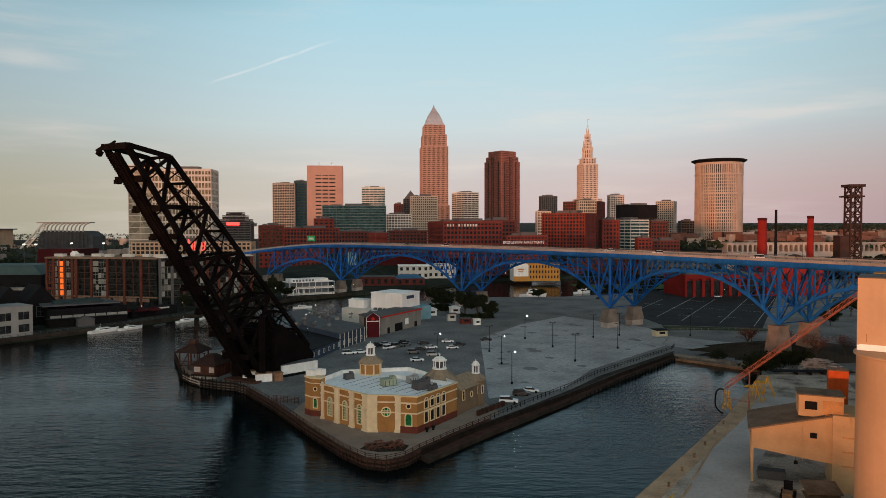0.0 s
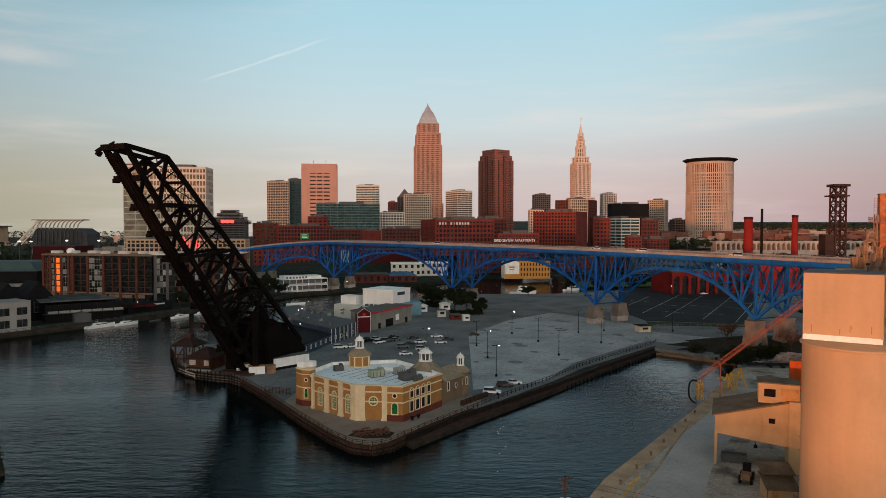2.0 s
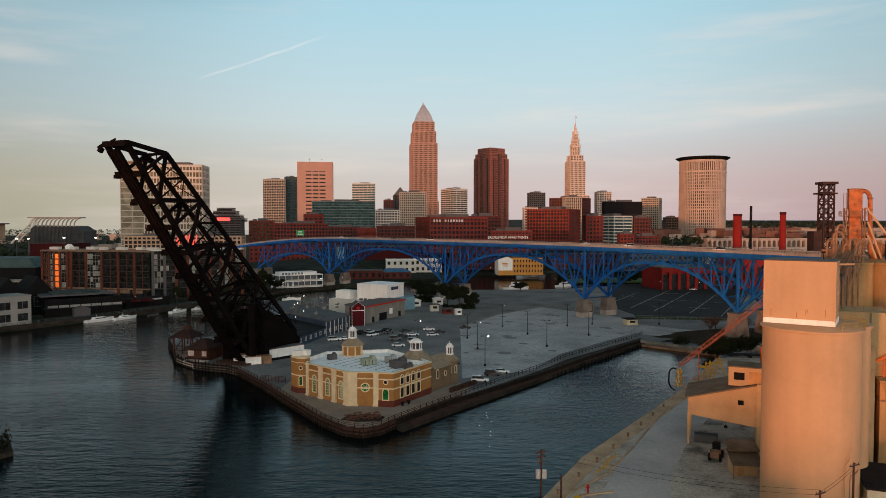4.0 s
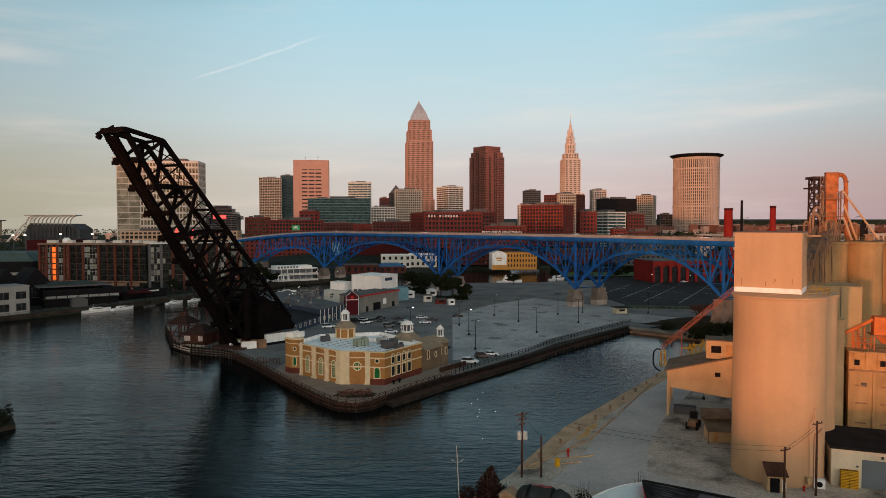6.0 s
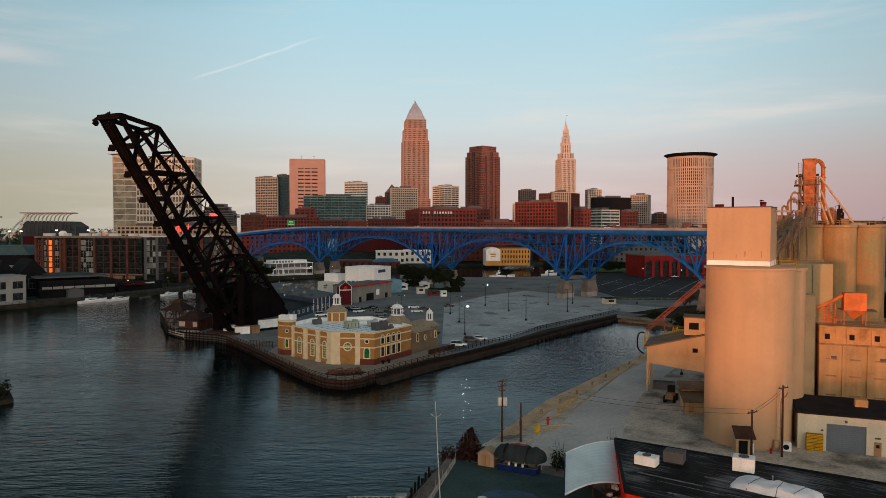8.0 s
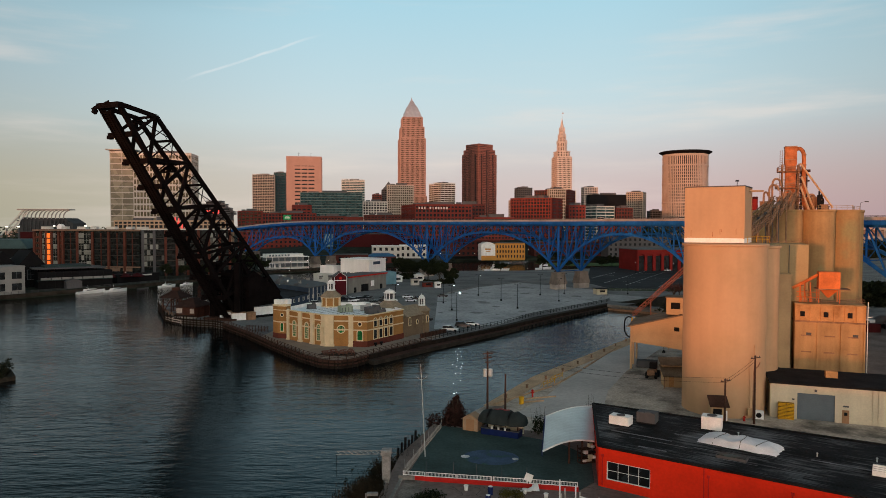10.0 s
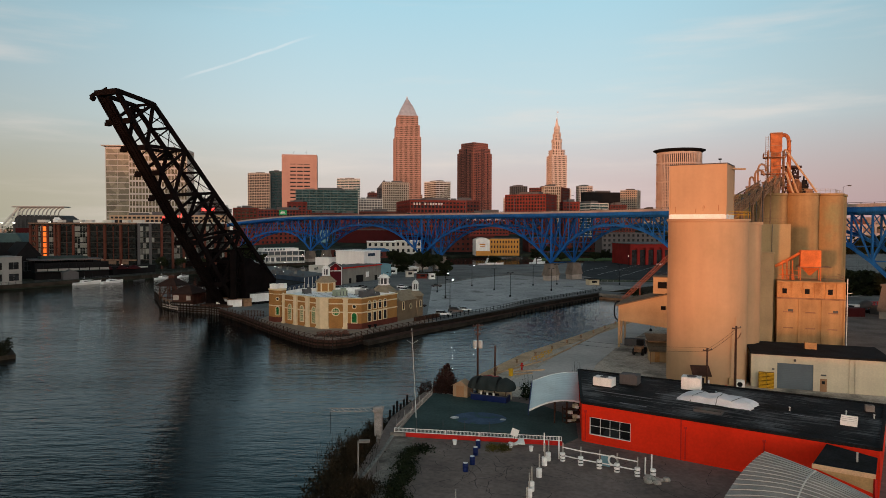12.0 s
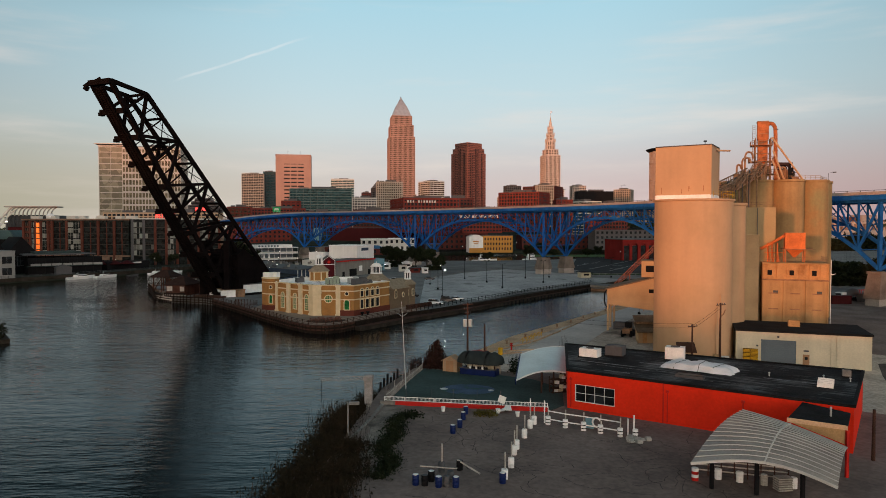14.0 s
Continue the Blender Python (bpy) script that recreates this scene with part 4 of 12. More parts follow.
# ---- the raised jackknife railway bridge ----
def jackknife():
    j = thing("jackknife_bridge", "black steel railway bascule leaf raised over the river", "bridge", (-57.2, 204, 3))
    d = Vector((-0.455, -0.89, 0)).normalized()     # over the water, towards the far abutment
    side = Vector((0.89, -0.455, 0)).normalized()
    tilt = radians(54.5)
    U = d * math.cos(tilt) + Vector((0, 0, math.sin(tilt)))
    V = -d * math.sin(tilt) + Vector((0, 0, math.cos(tilt)))
    LEN, KINK, HALF, n = 77.6, 69.0, 3.8, 8

    def at(u, v, s):
        return U * u + V * v + side * s

    def depth(u):
        """The trusses deepen towards the heel."""
        return 9.6 + (KINK - u) * 0.1535

    step = KINK / n
    TAIL = -8.2
    for s in (-HALF, HALF):
        bm = B()
        beam(bm, at(0, 0.4, s), at(LEN, 0.4, s), 1.0, 1.3)
        part("lower_chord", bm, M["rust"], j)
        bm = B()
        beam(bm, at(TAIL, depth(TAIL), s), at(KINK, depth(KINK), s), 0.9, 1.15)
        beam(bm, at(KINK, depth(KINK), s), at(LEN, 0.6, s), 0.9, 1.1)
        part("upper_chord", bm, M["rust"], j)
        for i in range(n + 1):
            bm = B()
            u = i * step
            if i % 2 == 0:
                beam(bm, at(u, 0.4, s), at(u, depth(u), s), 0.6, 0.8)
            else:
                beam(bm, at(u, 0.4, s), at(u, depth(u), s), 0.35)
            if i < n:
                q = u + step
                if i % 2:
                    beam(bm, at(u, 0.4, s), at(q, depth(q), s), 0.7, 0.9)
                else:
                    beam(bm, at(u, depth(u), s), at(q, 0.4, s), 0.7, 0.9)
                m = u + step / 2
                beam(bm, at(m, depth(m) / 2, s), at(m, depth(m) if i % 2 else 0.4, s), 0.28)
                beam(bm, at(m, depth(m) / 2, s), at(u if i % 2 else q, depth(u if i % 2 else q) / 2, s), 0.24)
            part("web_member", bm, M["rust"], j)
        bm = B()
        beam(bm, at(0, 0.4, s), at(TAIL, depth(TAIL), s), 0.9, 1.2)
        beam(bm, at(0, depth(0) * 0.55, s), at(TAIL, depth(TAIL), s), 0.6)
        beam(bm, at(0, depth(0) * 0.55, s), at(-4, 10.5, s), 0.5)
        beam(bm, at(-2.6, 7.0, s), at(0, depth(0), s), 0.5)
        part("heel_frame", bm, M["rust"], j)
    for i in range(n + 1):
        u = i * step
        dep = depth(u)
        bm = B()
        beam(bm, at(u, dep, -HALF), at(u, dep, HALF), 0.5, 0.7)
        if i % 2 == 0 or i < 3:
            beam(bm, at(u, dep * 0.62, -HALF), at(u, dep * 0.62, HALF), 0.45, 0.6)
            beam(bm, at(u, dep * 0.62, -HALF), at(u, dep, 0), 0.28)
            beam(bm, at(u, dep * 0.62, HALF), at(u, dep, 0), 0.28)
        if i < n:
            q = u + step
            beam(bm, at(u, dep, -HALF), at(q, depth(q), HALF), 0.26)
            beam(bm, at(u, dep, HALF), at(q, depth(q), -HALF), 0.26)
        part("sway_frame", bm, M["rust"], j)
        bm = B()
        beam(bm, at(u, -0.7, -HALF - 1.7), at(u, -0.7, HALF + 0.5), 0.8, 1.5)
        beam(bm, at(u - 0.5, -0.9, -HALF - 1.9), at(u - 0.5, -0.9, -HALF - 0.6), 1.4, 1.0)
        part("floor_beam", bm, M["rust"], j)
    bm = B()
    for k in range(124):
        u = 1 + k * 0.61
        beam(bm, at(u, -1.5, -2.6), at(u, -1.5, 1.5), 0.3, 0.3)
    for s in (-2.2, -1.3, 0.1, 1.0):
        beam(bm, at(0, -1.0, s), at(LEN - 1, -1.0, s), 0.5, 1.2)
    for s in (-1.8, 0.6):
        beam(bm, at(0, -1.75, s), at(LEN - 1, -1.75, s), 0.15, 0.2)
    tagged(part("track_deck", bm, M["rust"], j), kind="stuff")
    bm = B()
    beam(bm, at(0.5, -1.32, -0.55), at(LEN - 1, -1.32, -0.55), 4.0, 0.06)
    part("deck_plate", bm, M["rust"], j)
    bm = B()
    beam(bm, at(LEN, 0.1, -HALF - 0.4), at(LEN, 0.1, HALF + 0.6), 1.3, 1.5)
    beam(bm, at(LEN - 0.4, -0.9, -HALF - 0.6), at(LEN - 0.9, -2.0, -HALF - 0.6), 1.0, 1.2)
    beam(bm, at(LEN + 0.2, -0.3, -HALF), at(LEN - 0.1, -1.7, -HALF - 1.0), 0.7, 0.9)
    beam(bm, at(LEN + 0.6, 0.3, -1.5), at(LEN + 1.1, 0.6, 0.4), 0.3, 0.5)
    part("end_shoe", bm, M["rust"], j)
    for s in (-HALF + 0.3, HALF - 0.3):
        bm = B()
        tube(bm, [at(KINK, depth(KINK), s), at(52, 9.6, s), at(34, 12.2, s), at(12, 17.0, s)], 0.07, 5, 5)
        part("hoist_cable", bm, M["rust"], j)
    # tower and counterweight
    for s in (-HALF - 1.5, HALF + 1.5):
        bm = B()
        beam(bm, side * s + d * 1 + Vector((0, 0, -1)), side * s + d * 1 + Vector((0, 0, 18)), 1.8)
        beam(bm, side * s - d * 13 + Vector((0, 0, -1)), side * s - d * 1 + Vector((0, 0, 18)), 1.0)
        beam(bm, side * s - d * 13 + Vector((0, 0, -1)), side * s + d * 1 + Vector((0, 0, 8)), 0.8)
        part("tower_leg", bm, M["rust"], j)
    bm = B()
    prof = [(-3, 0.5), (-20, 0.5), (-20.5, 4), (-13, 10.5), (-5, 15), (-2, 13)]
    rows = []
    for s in (-HALF - 1.0, HALF + 3.4):
        rows.append([bm.verts.new(d * a + side * s + Vector((0, 0, b))) for a, b in prof])
    bm.faces.new(rows[0])
    bm.faces.new(rows[1][::-1])
    for k in range(len(prof)):
        q = (k + 1) % len(prof)
        bm.faces.new((rows[0][k], rows[1][k], rows[1][q], rows[0][q]))
    bmesh.ops.recalc_face_normals(bm, faces=bm.faces[:])
    part("counterweight", bm, M["rust"], j)
    bm = B()
    box(bm, -d * 4 + Vector((0, 0, -1.6)), (12, 18, 2.2), math.degrees(math.atan2(side.y, side.x)))
    part("foundation", bm, M["wood"], j)
    # open lattice between the tower legs and the machinery house
    for s in (-HALF - 1.5, HALF + 1.5):
        bm = B()
        for k in range(5):
            beam(bm, side * s - d * (1 + 2.6 * k), side * s - d * (1 + 2.6 * k) + Vector((0, 0, 17 - 3.1 * k)), 0.5)
            beam(bm, side * s - d * (1 + 2.6 * k), side * s - d * (3.6 + 2.6 * k) + Vector((0, 0, 14 - 3.1 * k)), 0.4)
        beam(bm, side * s + d * 1 + Vector((0, 0, 9)), side * s - d * 9 + Vector((0, 0, 7)), 0.6)
        tagged(part("tower_bracing", bm, M["rust"], j), kind="stuff")
    for z in (4, 9, 14, 17.5):
        bm = B()
        beam(bm, -side * (HALF + 1.5) + d * 1 + Vector((0, 0, z)), side * (HALF + 1.5) + d * 1 + Vector((0, 0, z)), 0.8)
        part("tower_strut", bm, M["rust"], j)
    bm = B()
    turn = math.degrees(math.atan2(side.y, side.x))
    box(bm, -d * 5 + Vector((0, 0, 9.5)), (7.0, 5.0, 3.4), turn)
    part("machinery_house", bm, M["rust"], j)
    for s in (-2.4, 0.4, 2.6):
        bm = B()
        q = -d * 2.2 + side * s + Vector((0, 0, 8.2))
        rod(bm, q - side * 0.3, q + side * 0.3, 1.5, 1.5, 14)
        part("drive_gear", bm, M["rust"], j)
    bm = B()
    for a, b in ((-9, 7.9), (1, 7.9), (-9, 12.4), (1, 12.4)):
        beam(bm, -side * (HALF + 1.5) + d * a + Vector((0, 0, b)), side * (HALF + 1.5) + d * a + Vector((0, 0, b)), 0.45)
    for s in (-HALF - 1.5, HALF + 1.5):
        beam(bm, side * s + d * 1 + Vector((0, 0, 7.9)), side * s - d * 9 + Vector((0, 0, 7.9)), 0.4)
        beam(bm, side * s + d * 1 + Vector((0, 0, 12.4)), side * s - d * 9 + Vector((0, 0, 12.4)), 0.4)
    part("machinery_frame", bm, M["rust"], j)


jackknife()


# ---- the bridge keeper's isle ----
M["brownboard"] = surf("brown_boarding", (0.065, 0.028, 0.02), 0.85, 0.25, 1.5, 0.2, 0.2, streak=0.2)
M["brownroof"] = surf("brown_felt_roof", (0.035, 0.02, 0.017), 0.9, 0.25, 1.5, 0.2, 0.2)
M["fadedwhite"] = surf("faded_white_board", (0.42, 0.38, 0.34), 0.8, 0.35, 1.2, 0.2, 0.1, streak=0.2)


def isle():
    w = thing("timber_fender", "curved dark timber fender wall with piles round the bridge foot", "fender wall", (0, 0, 0), kind="structure")
    line = [(-96.4, 246), (-93, 238), (-89, 230), (-85, 220.5), (-81, 211.8), (-76.6, 206.4), (-72.4, 202.4), (-66, 199.2), (-60, 197), (-55.6, 193.2)]
    for p, q in zip(line, line[1:]):
        for z, t in ((0.5, 0.35), (1.25, 0.3), (2.05, 0.4)):
            bm = B()
            beam(bm, (*p, z), (*q, z), 0.5, t)
            part("waling", bm, M["oldtimber"], w)
        n = max(2, round(length_of(p, q) / 1.5))
        for i in range(n):
            x, y = along(p, q, i / n)
            bm = B()
            rod(bm, (x, y, -1), (x, y, 2.7 + 0.3 * ((i * 7) % 3)), 0.2, 0.17, 7)
            part("pile", bm, M["oldtimber"], w)
    for p, q in zip(line[4:7], line[5:7]):
        bm = B()
        beam(bm, (p[0] + 0.5, p[1] - 0.6, 1.1), (q[0] + 0.5, q[1] - 0.6, 1.1), 0.15, 1.3)
        part("white_board", bm, M["fadedwhite"], w, "faded white fender boards")
    fence("rusty pipe rail round the bridge keeper's isle", [(-92, 238), (-88, 230), (-84, 220.5), (-80, 212.5), (-76, 207.4)], 2.2, 1.1, 2.2, 3, "rusty", 0.12)
    # brown cabin with white-framed windows
    h = thing("keeper_cabin", "brown boarded cabin with white framed windows and a felt roof", "cabin", (-75.4, 206.6, 2), -14)
    bm = B()
    box(bm, (3.6, 4.5, 1.7), (7.2, 9, 3.6))
    wall = part("wall", bm, M["brownboard"], h)
    bm = B()
    lathe(bm, [(6.2, 3.5), (6.2, 3.75), (1.2, 6.4)], n=4, turn=radians(45))
    bm.transform(pose(3.6, 4.5, 0) @ Matrix.Diagonal((1.0, 1.2, 1, 1)))
    part("roof", bm, M["brownroof"], h)
    for x, ww in ((1.4, 2.1), (6.2, 1.5)):
        window(wall, (x, 0, 1.5), 0, ww, 1.6, False, M["fadedwhite"], M["aptblind"], 0.25, (1, 0))
    bm = B()
    box(bm, (3.6, -0.6, 0.75), (7.6, 0.2, 0.5))
    part("porch_rail", bm, M["oldtimber"], h)
    bm = B()
    box(bm, (3.8, -0.8, 0.15), (8.2, 1.6, 0.3))
    part("porch", bm, M["fadedwhite"], h)
    # open timber shelter with a hipped roof and cupola
    s = thing("timber_shelter", "open timber shelter with a brown hipped roof and cupola", "shelter", (-80.0, 220, 2), -14)
    for x, y in ((-3.2, -3), (0, -3), (3.2, -3), (-3.2, 3), (3.2, 3)):
        bm = B()
        box(bm, (x, y, 2.7), (0.35, 0.35, 5.4))
        part("post", bm, M["brownboard"], s)
    bm = B()
    lathe(bm, [(5.8, 5.4), (5.8, 5.7), (1.4, 8.0)], n=4, turn=radians(45))
    part("roof", bm, M["brownroof"], s)
    bm = B()
    box(bm, (0, 0, 8.4), (2.2, 2.0, 1.2))
    part("cupola", bm, M["brownboard"], s)
    for z in (1.2, 2.6):
        bm = B()
        box(bm, (0, -3, z), (6.6, 0.2, 0.3))
        part("rail", bm, M["brownboard"], s)
    bm = B()
    beam(bm, (-3.2, -3.1, 0.2), (0, -3.1, 5.2), 0.25)
    part("brace", bm, M["brownboard"], s)
    g = thing("grey_hut", "grey hut with white corner boards under the bridge", "hut", (-71.5, 221, 2), -10)
    bm = B()
    box(bm, (2.6, 2.5, 2.4), (5.2, 5, 4.8))
    part("wall", bm, M["grey"], g)
    bm = B()
    slab_from(bm, [(-0.3, 4.8), (5.5, 4.8), (2.6, 7.2)], -0.3, 5.3)
    bmesh.ops.recalc_face_normals(bm, faces=bm.faces[:])
    part("roof", bm, M["brownroof"], g)
    for x in (0.0, 2.0, 5.2):
        bm = B()
        box(bm, (x, -0.06, 2.4), (0.3, 0.12, 4.8))
        part("corner_board", bm, M["fadedwhite"], g)
    rng = random.Random(8)
    for k in range(9):
        x, y = along((-86, 229), (-64, 204), k / 8)
        f = thing("timber_trestle", "dark timber trestle frame on the isle", "trestle", (x + rng.uniform(0, 4), y + rng.uniform(2, 8), 1.9), rng.uniform(-40, 40), group="trestles on the isle")
        for u in (-1.3, 1.3):
            bm = B()
            beam(bm, (u, 0, 0), (u * 0.7, 0, 3.4), 0.3)
            part("leg", bm, M["brownboard"], f)
        bm = B()
        beam(bm, (-1.5, 0, 3.3), (1.5, 0, 3.3), 0.3)
        part("cap_beam", bm, M["brownboard"], f)


M["aptblind"] = surf("cream_blind", (0.40, 0.36, 0.32), 0.7, 0.12, 0.8, 0.05, 0)

# ---- downtown ----
M["tealband"] = surf("teal_grey_balcony_band", (0.13, 0.17, 0.16), 0.6, 0.35, 9, 0.2, 0.05)
M["oliveglass"] = glazing("olive_office_glass", (0.13, 0.115, 0.075), 0.2, 3.0, 0.5)
M["hotelglass"] = glazing("pale_olive_curtain_glass", (0.21, 0.195, 0.145), 0.2, 5.0, 0.35)
M["officegrid"] = surf("grey_precast_grid", (0.47, 0.44, 0.40), 0.7, 0.1, 12, 0.05, 0.05)
def city_block(name, label, category, corner, wide, deep, angle, z0, z1, storey, bay, pier, band, wall, glass, top=True):
    """A building block: a glazed core behind proud piers and storey bands. corner: its near corner in plan."""
    b = thing(name, label, category, (*corner, z0), angle)
    h = z1 - z0
    bm = B()
    box(bm, (wide / 2, deep / 2, h / 2 - 0.2), (wide - 0.5, deep - 0.5, h - 0.4))
    part("glazed_core", bm, M[glass], b)
    bm = B()
    band, pier = band * 0.78, pier * 0.78
    n = max(1, round(h / storey))
    for i in range(n + 1):
        t = band if i < n else band * 1.2
        z = max(t / 2, min(h - t / 2, i * h / n))
        box(bm, (wide / 2, deep / 2, z), (wide, deep, t))
    tagged(part("storey_relief", bm, M[wall], b), kind="stuff")
    bm = B()
    for length, run in ((wide, 0), (deep, 1)):
        m = max(1, round(length / bay))
        for i in range(m + 1):
            x = max(pier / 2, min(length - pier / 2, i * length / m))
            for far in (0, 1):
                if run == 0:
                    box(bm, (x, 0.23 if not far else deep - 0.23, h / 2), (pier, 0.5, h - 0.02))
                else:
                    box(bm, (0.23 if not far else wide - 0.23, x, h / 2), (0.5, pier, h - 0.02))
    tagged(part("pier_relief", bm, M[wall], b), kind="stuff")
    if top:
        bm = B()
        prism(bm, [(0.3, 0.3), (wide - 0.3, 0.3), (wide - 0.3, deep - 0.3), (0.3, deep - 0.3)], h - 0.3, h + 0.12)
        box(bm, (wide * 0.55, deep * 0.5, h + 1.4), (wide * 0.4, deep * 0.45, 2.8))
        box(bm, (wide * 0.22, deep * 0.55, h + 0.9), (wide * 0.16, deep * 0.3, 1.8))
        part("roof_plant", bm, M["grey"], b)
    return b


city_block("office_tower", "white gridded office tower with square windows", "office tower", (-270.0, 640.0), 54.2, 26.9, 4, 3, 101.7, 6.3, 3.03, 0.9, 2.3, "officegrid", "oliveglass")
city_block("hotel_tower", "pale olive glass hotel tower with thin grey bands", "hotel", (-292.0, 640.0), 22.0, 13.2, 4, 3, 102.2, 5.4, 12.0, 0.3, 1.0, "officegrid", "hotelglass")
def tower_cap():
    c = thing("tower_cap", "thin flared roof slab capping the hotel tower", "roof", (-292.0, 640, 102.5), 4)
    for z, o in ((0.0, 0.5), (1.6, 3.0)):
        bm = B()
        box(bm, (11.0, 6.6, z + 0.4), (22.0 + 2 * o, 13.2 + 2 * o, 0.8))
        part("slab", bm, M["officegrid"], c)
    bm = B()
    box(bm, (11.0, 6.6, 1.2), (18, 10, 1.0))
    part("plant_room", bm, M["grey"], c)


tower_cap()
city_block("stepped_office", "dark stepped office block with a red roof sign", "office block", (-364.3, 1100.0), 56.2, 30.0, 5, 15, 56.1, 3.8, 9, 0.4, 1.6, "grey", "glass")
city_block("banded_tower", "tan and dark banded office tower", "office tower", (-419.9, 1700.0), 53.5, 30.0, 8, 25, 156.7, 4, 4, 1.0, 1.6, "tanstone", "glass")
city_block("glass_tower", "blue glass tower beside the banded tower", "office tower", (-375.6, 1740.0), 31.7, 19.0, 8, 25, 164.9, 4, 3, 0.5, 0.8, "grey", "blueglass")
JUSTICE = ("justice_tower", "salmon stone office tower with dark window slots", "office tower", (-259.1, 1316.0, 25), 6)


def slotted_tower():
    name, label, category, at, turn = JUSTICE
    b = thing(name, label, category, at, turn)
    W, D, H = 67.3, 34, 140
    bm = B()
    box(bm, (W / 2, D / 2, H / 2), (W - 1.6, D - 1.6, H - 0.4))
    part("glazed_core", bm, M["glass"], b)
    for x0, x1 in ((0, 16), (27, 29), (40, 42), (53.5, W)):
        for y in (0, D - 0.9):
            bm = B()
            box(bm, ((x0 + x1) / 2, y + 0.45, H / 2), (x1 - x0, 1.0, H))
            part("stone_pier", bm, M["granite"], b)
    for k in range(17):
        z = k * (H - 24) / 16 + 2.4
        bm = B()
        box(bm, (W / 2, D / 2, z), (W - 0.6, D - 0.3, 4.8))
        part("spandrel", bm, M["granite"], b)
    bm = B()
    box(bm, (W / 2, D / 2, H - 9), (W - 0.4, D - 0.2, 18))
    part("crown_wall", bm, M["granite"], b)
    for x in (22, 46):
        bm = B()
        rod(bm, (x, D / 2, H), (x, D / 2, H + 9), 0.3, 0.1, 5)
        beam(bm, (x - 2, D / 2, H + 6), (x + 2, D / 2, H + 7), 0.3)
        part("antenna", bm, M["grey"], b)


slotted_tower()
city_block("pale_tower", "pale glass office tower catching the evening light", "office tower", (-241.4, 2050.0), 69.3, 30.0, 6, 25, 167.2, 5, 12, 0.6, 2.6, "pale", "blueglass")
city_block("terraced_flats", "green glass apartment block with balconies", "apartments", (-148.9, 850.0), 78.7, 30.0, 7, 20, 74.0, 3.3, 9, 0.3, 0.9, "tealband", "blueglass")
city_block("brown_block", "small dark brown office block", "office block", (-96.1, 1350.0), 18.9, 12.0, 5, 25, 93.0, 4, 5, 1.5, 1.5, "darkbrick", "glass")
city_block("pyramid_tower", "dark glass tower with a pyramid roof", "office tower", (-79.0, 1380.0), 30.7, 18.4, 5, 25, 104.1, 4, 3, 0.6, 0.8, "grey", "glass")
city_block("pale_block", "pale stone warehouse block", "warehouse", (-74.4, 900.0), 33.4, 20.0, 6, 22, 64.4, 3.6, 3.6, 1.4, 1.6, "pale", "glass")
city_block("ivory_block", "ivory stone office block lit by the sun", "office block", (-46.6, 1000.0), 39.6, 23.8, 6, 22, 92.5, 3.6, 2.8, 1.2, 1.6, "tanstone", "warmglass")
city_block("striped_block", "white and brown striped office block", "office block", (39.5, 1300.0), 33.3, 44.8, 30, 25, 113.4, 4, 9, 0.5, 1.9, "pale", "warmglass")
city_block("red_warehouse", "dark red brick warehouse with rows of windows", "warehouse", (0.0, 600.0), 54.8, 59.0, 14, 20, 52.2, 3.8, 3.4, 1.5, 2.0, "brick", "glass")
city_block("brown_warehouse", "dark brown brick warehouse", "warehouse", (35.7, 640.0), 33.3, 5.1, 12, 20, 53.5, 3.8, 3.4, 1.6, 2.0, "darkbrick", "glass")
city_block("bridge_flats", "red brick apartment house beside the viaduct", "apartments", (52.9, 570.0), 35.6, 5.4, 10, 20, 40.1, 3.4, 3.0, 1.2, 1.7, "brick", "glass")
city_block("grey_tower", "grey concrete office tower", "office tower", (199.6, 1400.0), 33.5, 20.1, 6, 25, 110.3, 4, 4, 1.0, 1.4, "grey", "glass")
city_block("rose_block", "pale rose stone block", "office block", (136.9, 1000.0), 20.6, 12.4, 6, 22, 70.1, 4, 4, 1.6, 1.8, "limestone", "warmglass")
city_block("brick_flats", "tall red brick apartment block with light window bays", "apartments", (134.3, 650.0), 30.2, 44.6, 58, 20, 60.4, 3.4, 3.2, 1.5, 1.5, "brick", "glass")
city_block("dark_brick_block", "dark brick office block", "office block", (201.3, 900.0), 35.4, 46.9, 60, 22, 81.0, 4, 3.6, 1.4, 1.6, "darkbrick", "glass")
city_block("cream_front", "cream stone office front with tall windows", "office block", (173.8, 880.0), 22.4, 13.5, 4, 22, 81.0, 4, 2.8, 1.0, 1.3, "tanstone", "warmglass")
city_block("old_stone_tower", "weathered stone tower block", "office tower", (363.7, 1500.0), 32.3, 19.4, 8, 25, 117.1, 4, 4, 1.6, 1.8, "limestone", "glass")
city_block("black_arena", "black sided block with a flat roof", "office block", (256.5, 1000.0), 56.9, 15.7, 6, 22, 79.0, 30, 40, 1, 20, "black", "glass")
city_block("tan_block", "tan stone office block with many windows", "office block", (384.4, 1150.0), 26.4, 29.4, 60, 22, 90.2, 3.8, 3.2, 1.5, 1.7, "tanstone", "glass")
city_block("red_block", "plain red brick block", "warehouse", (161.9, 700.0), 18.4, 12.0, 5, 18, 54.5, 4.2, 4, 2.0, 2.2, "brick", "glass")
city_block("pale_green_block", "pale green-white office block with window bands", "office block", (204.2, 750.0), 24.2, 45.0, 20, 16, 55.0, 3.4, 12, 0.4, 1.5, "pale", "blueglass")
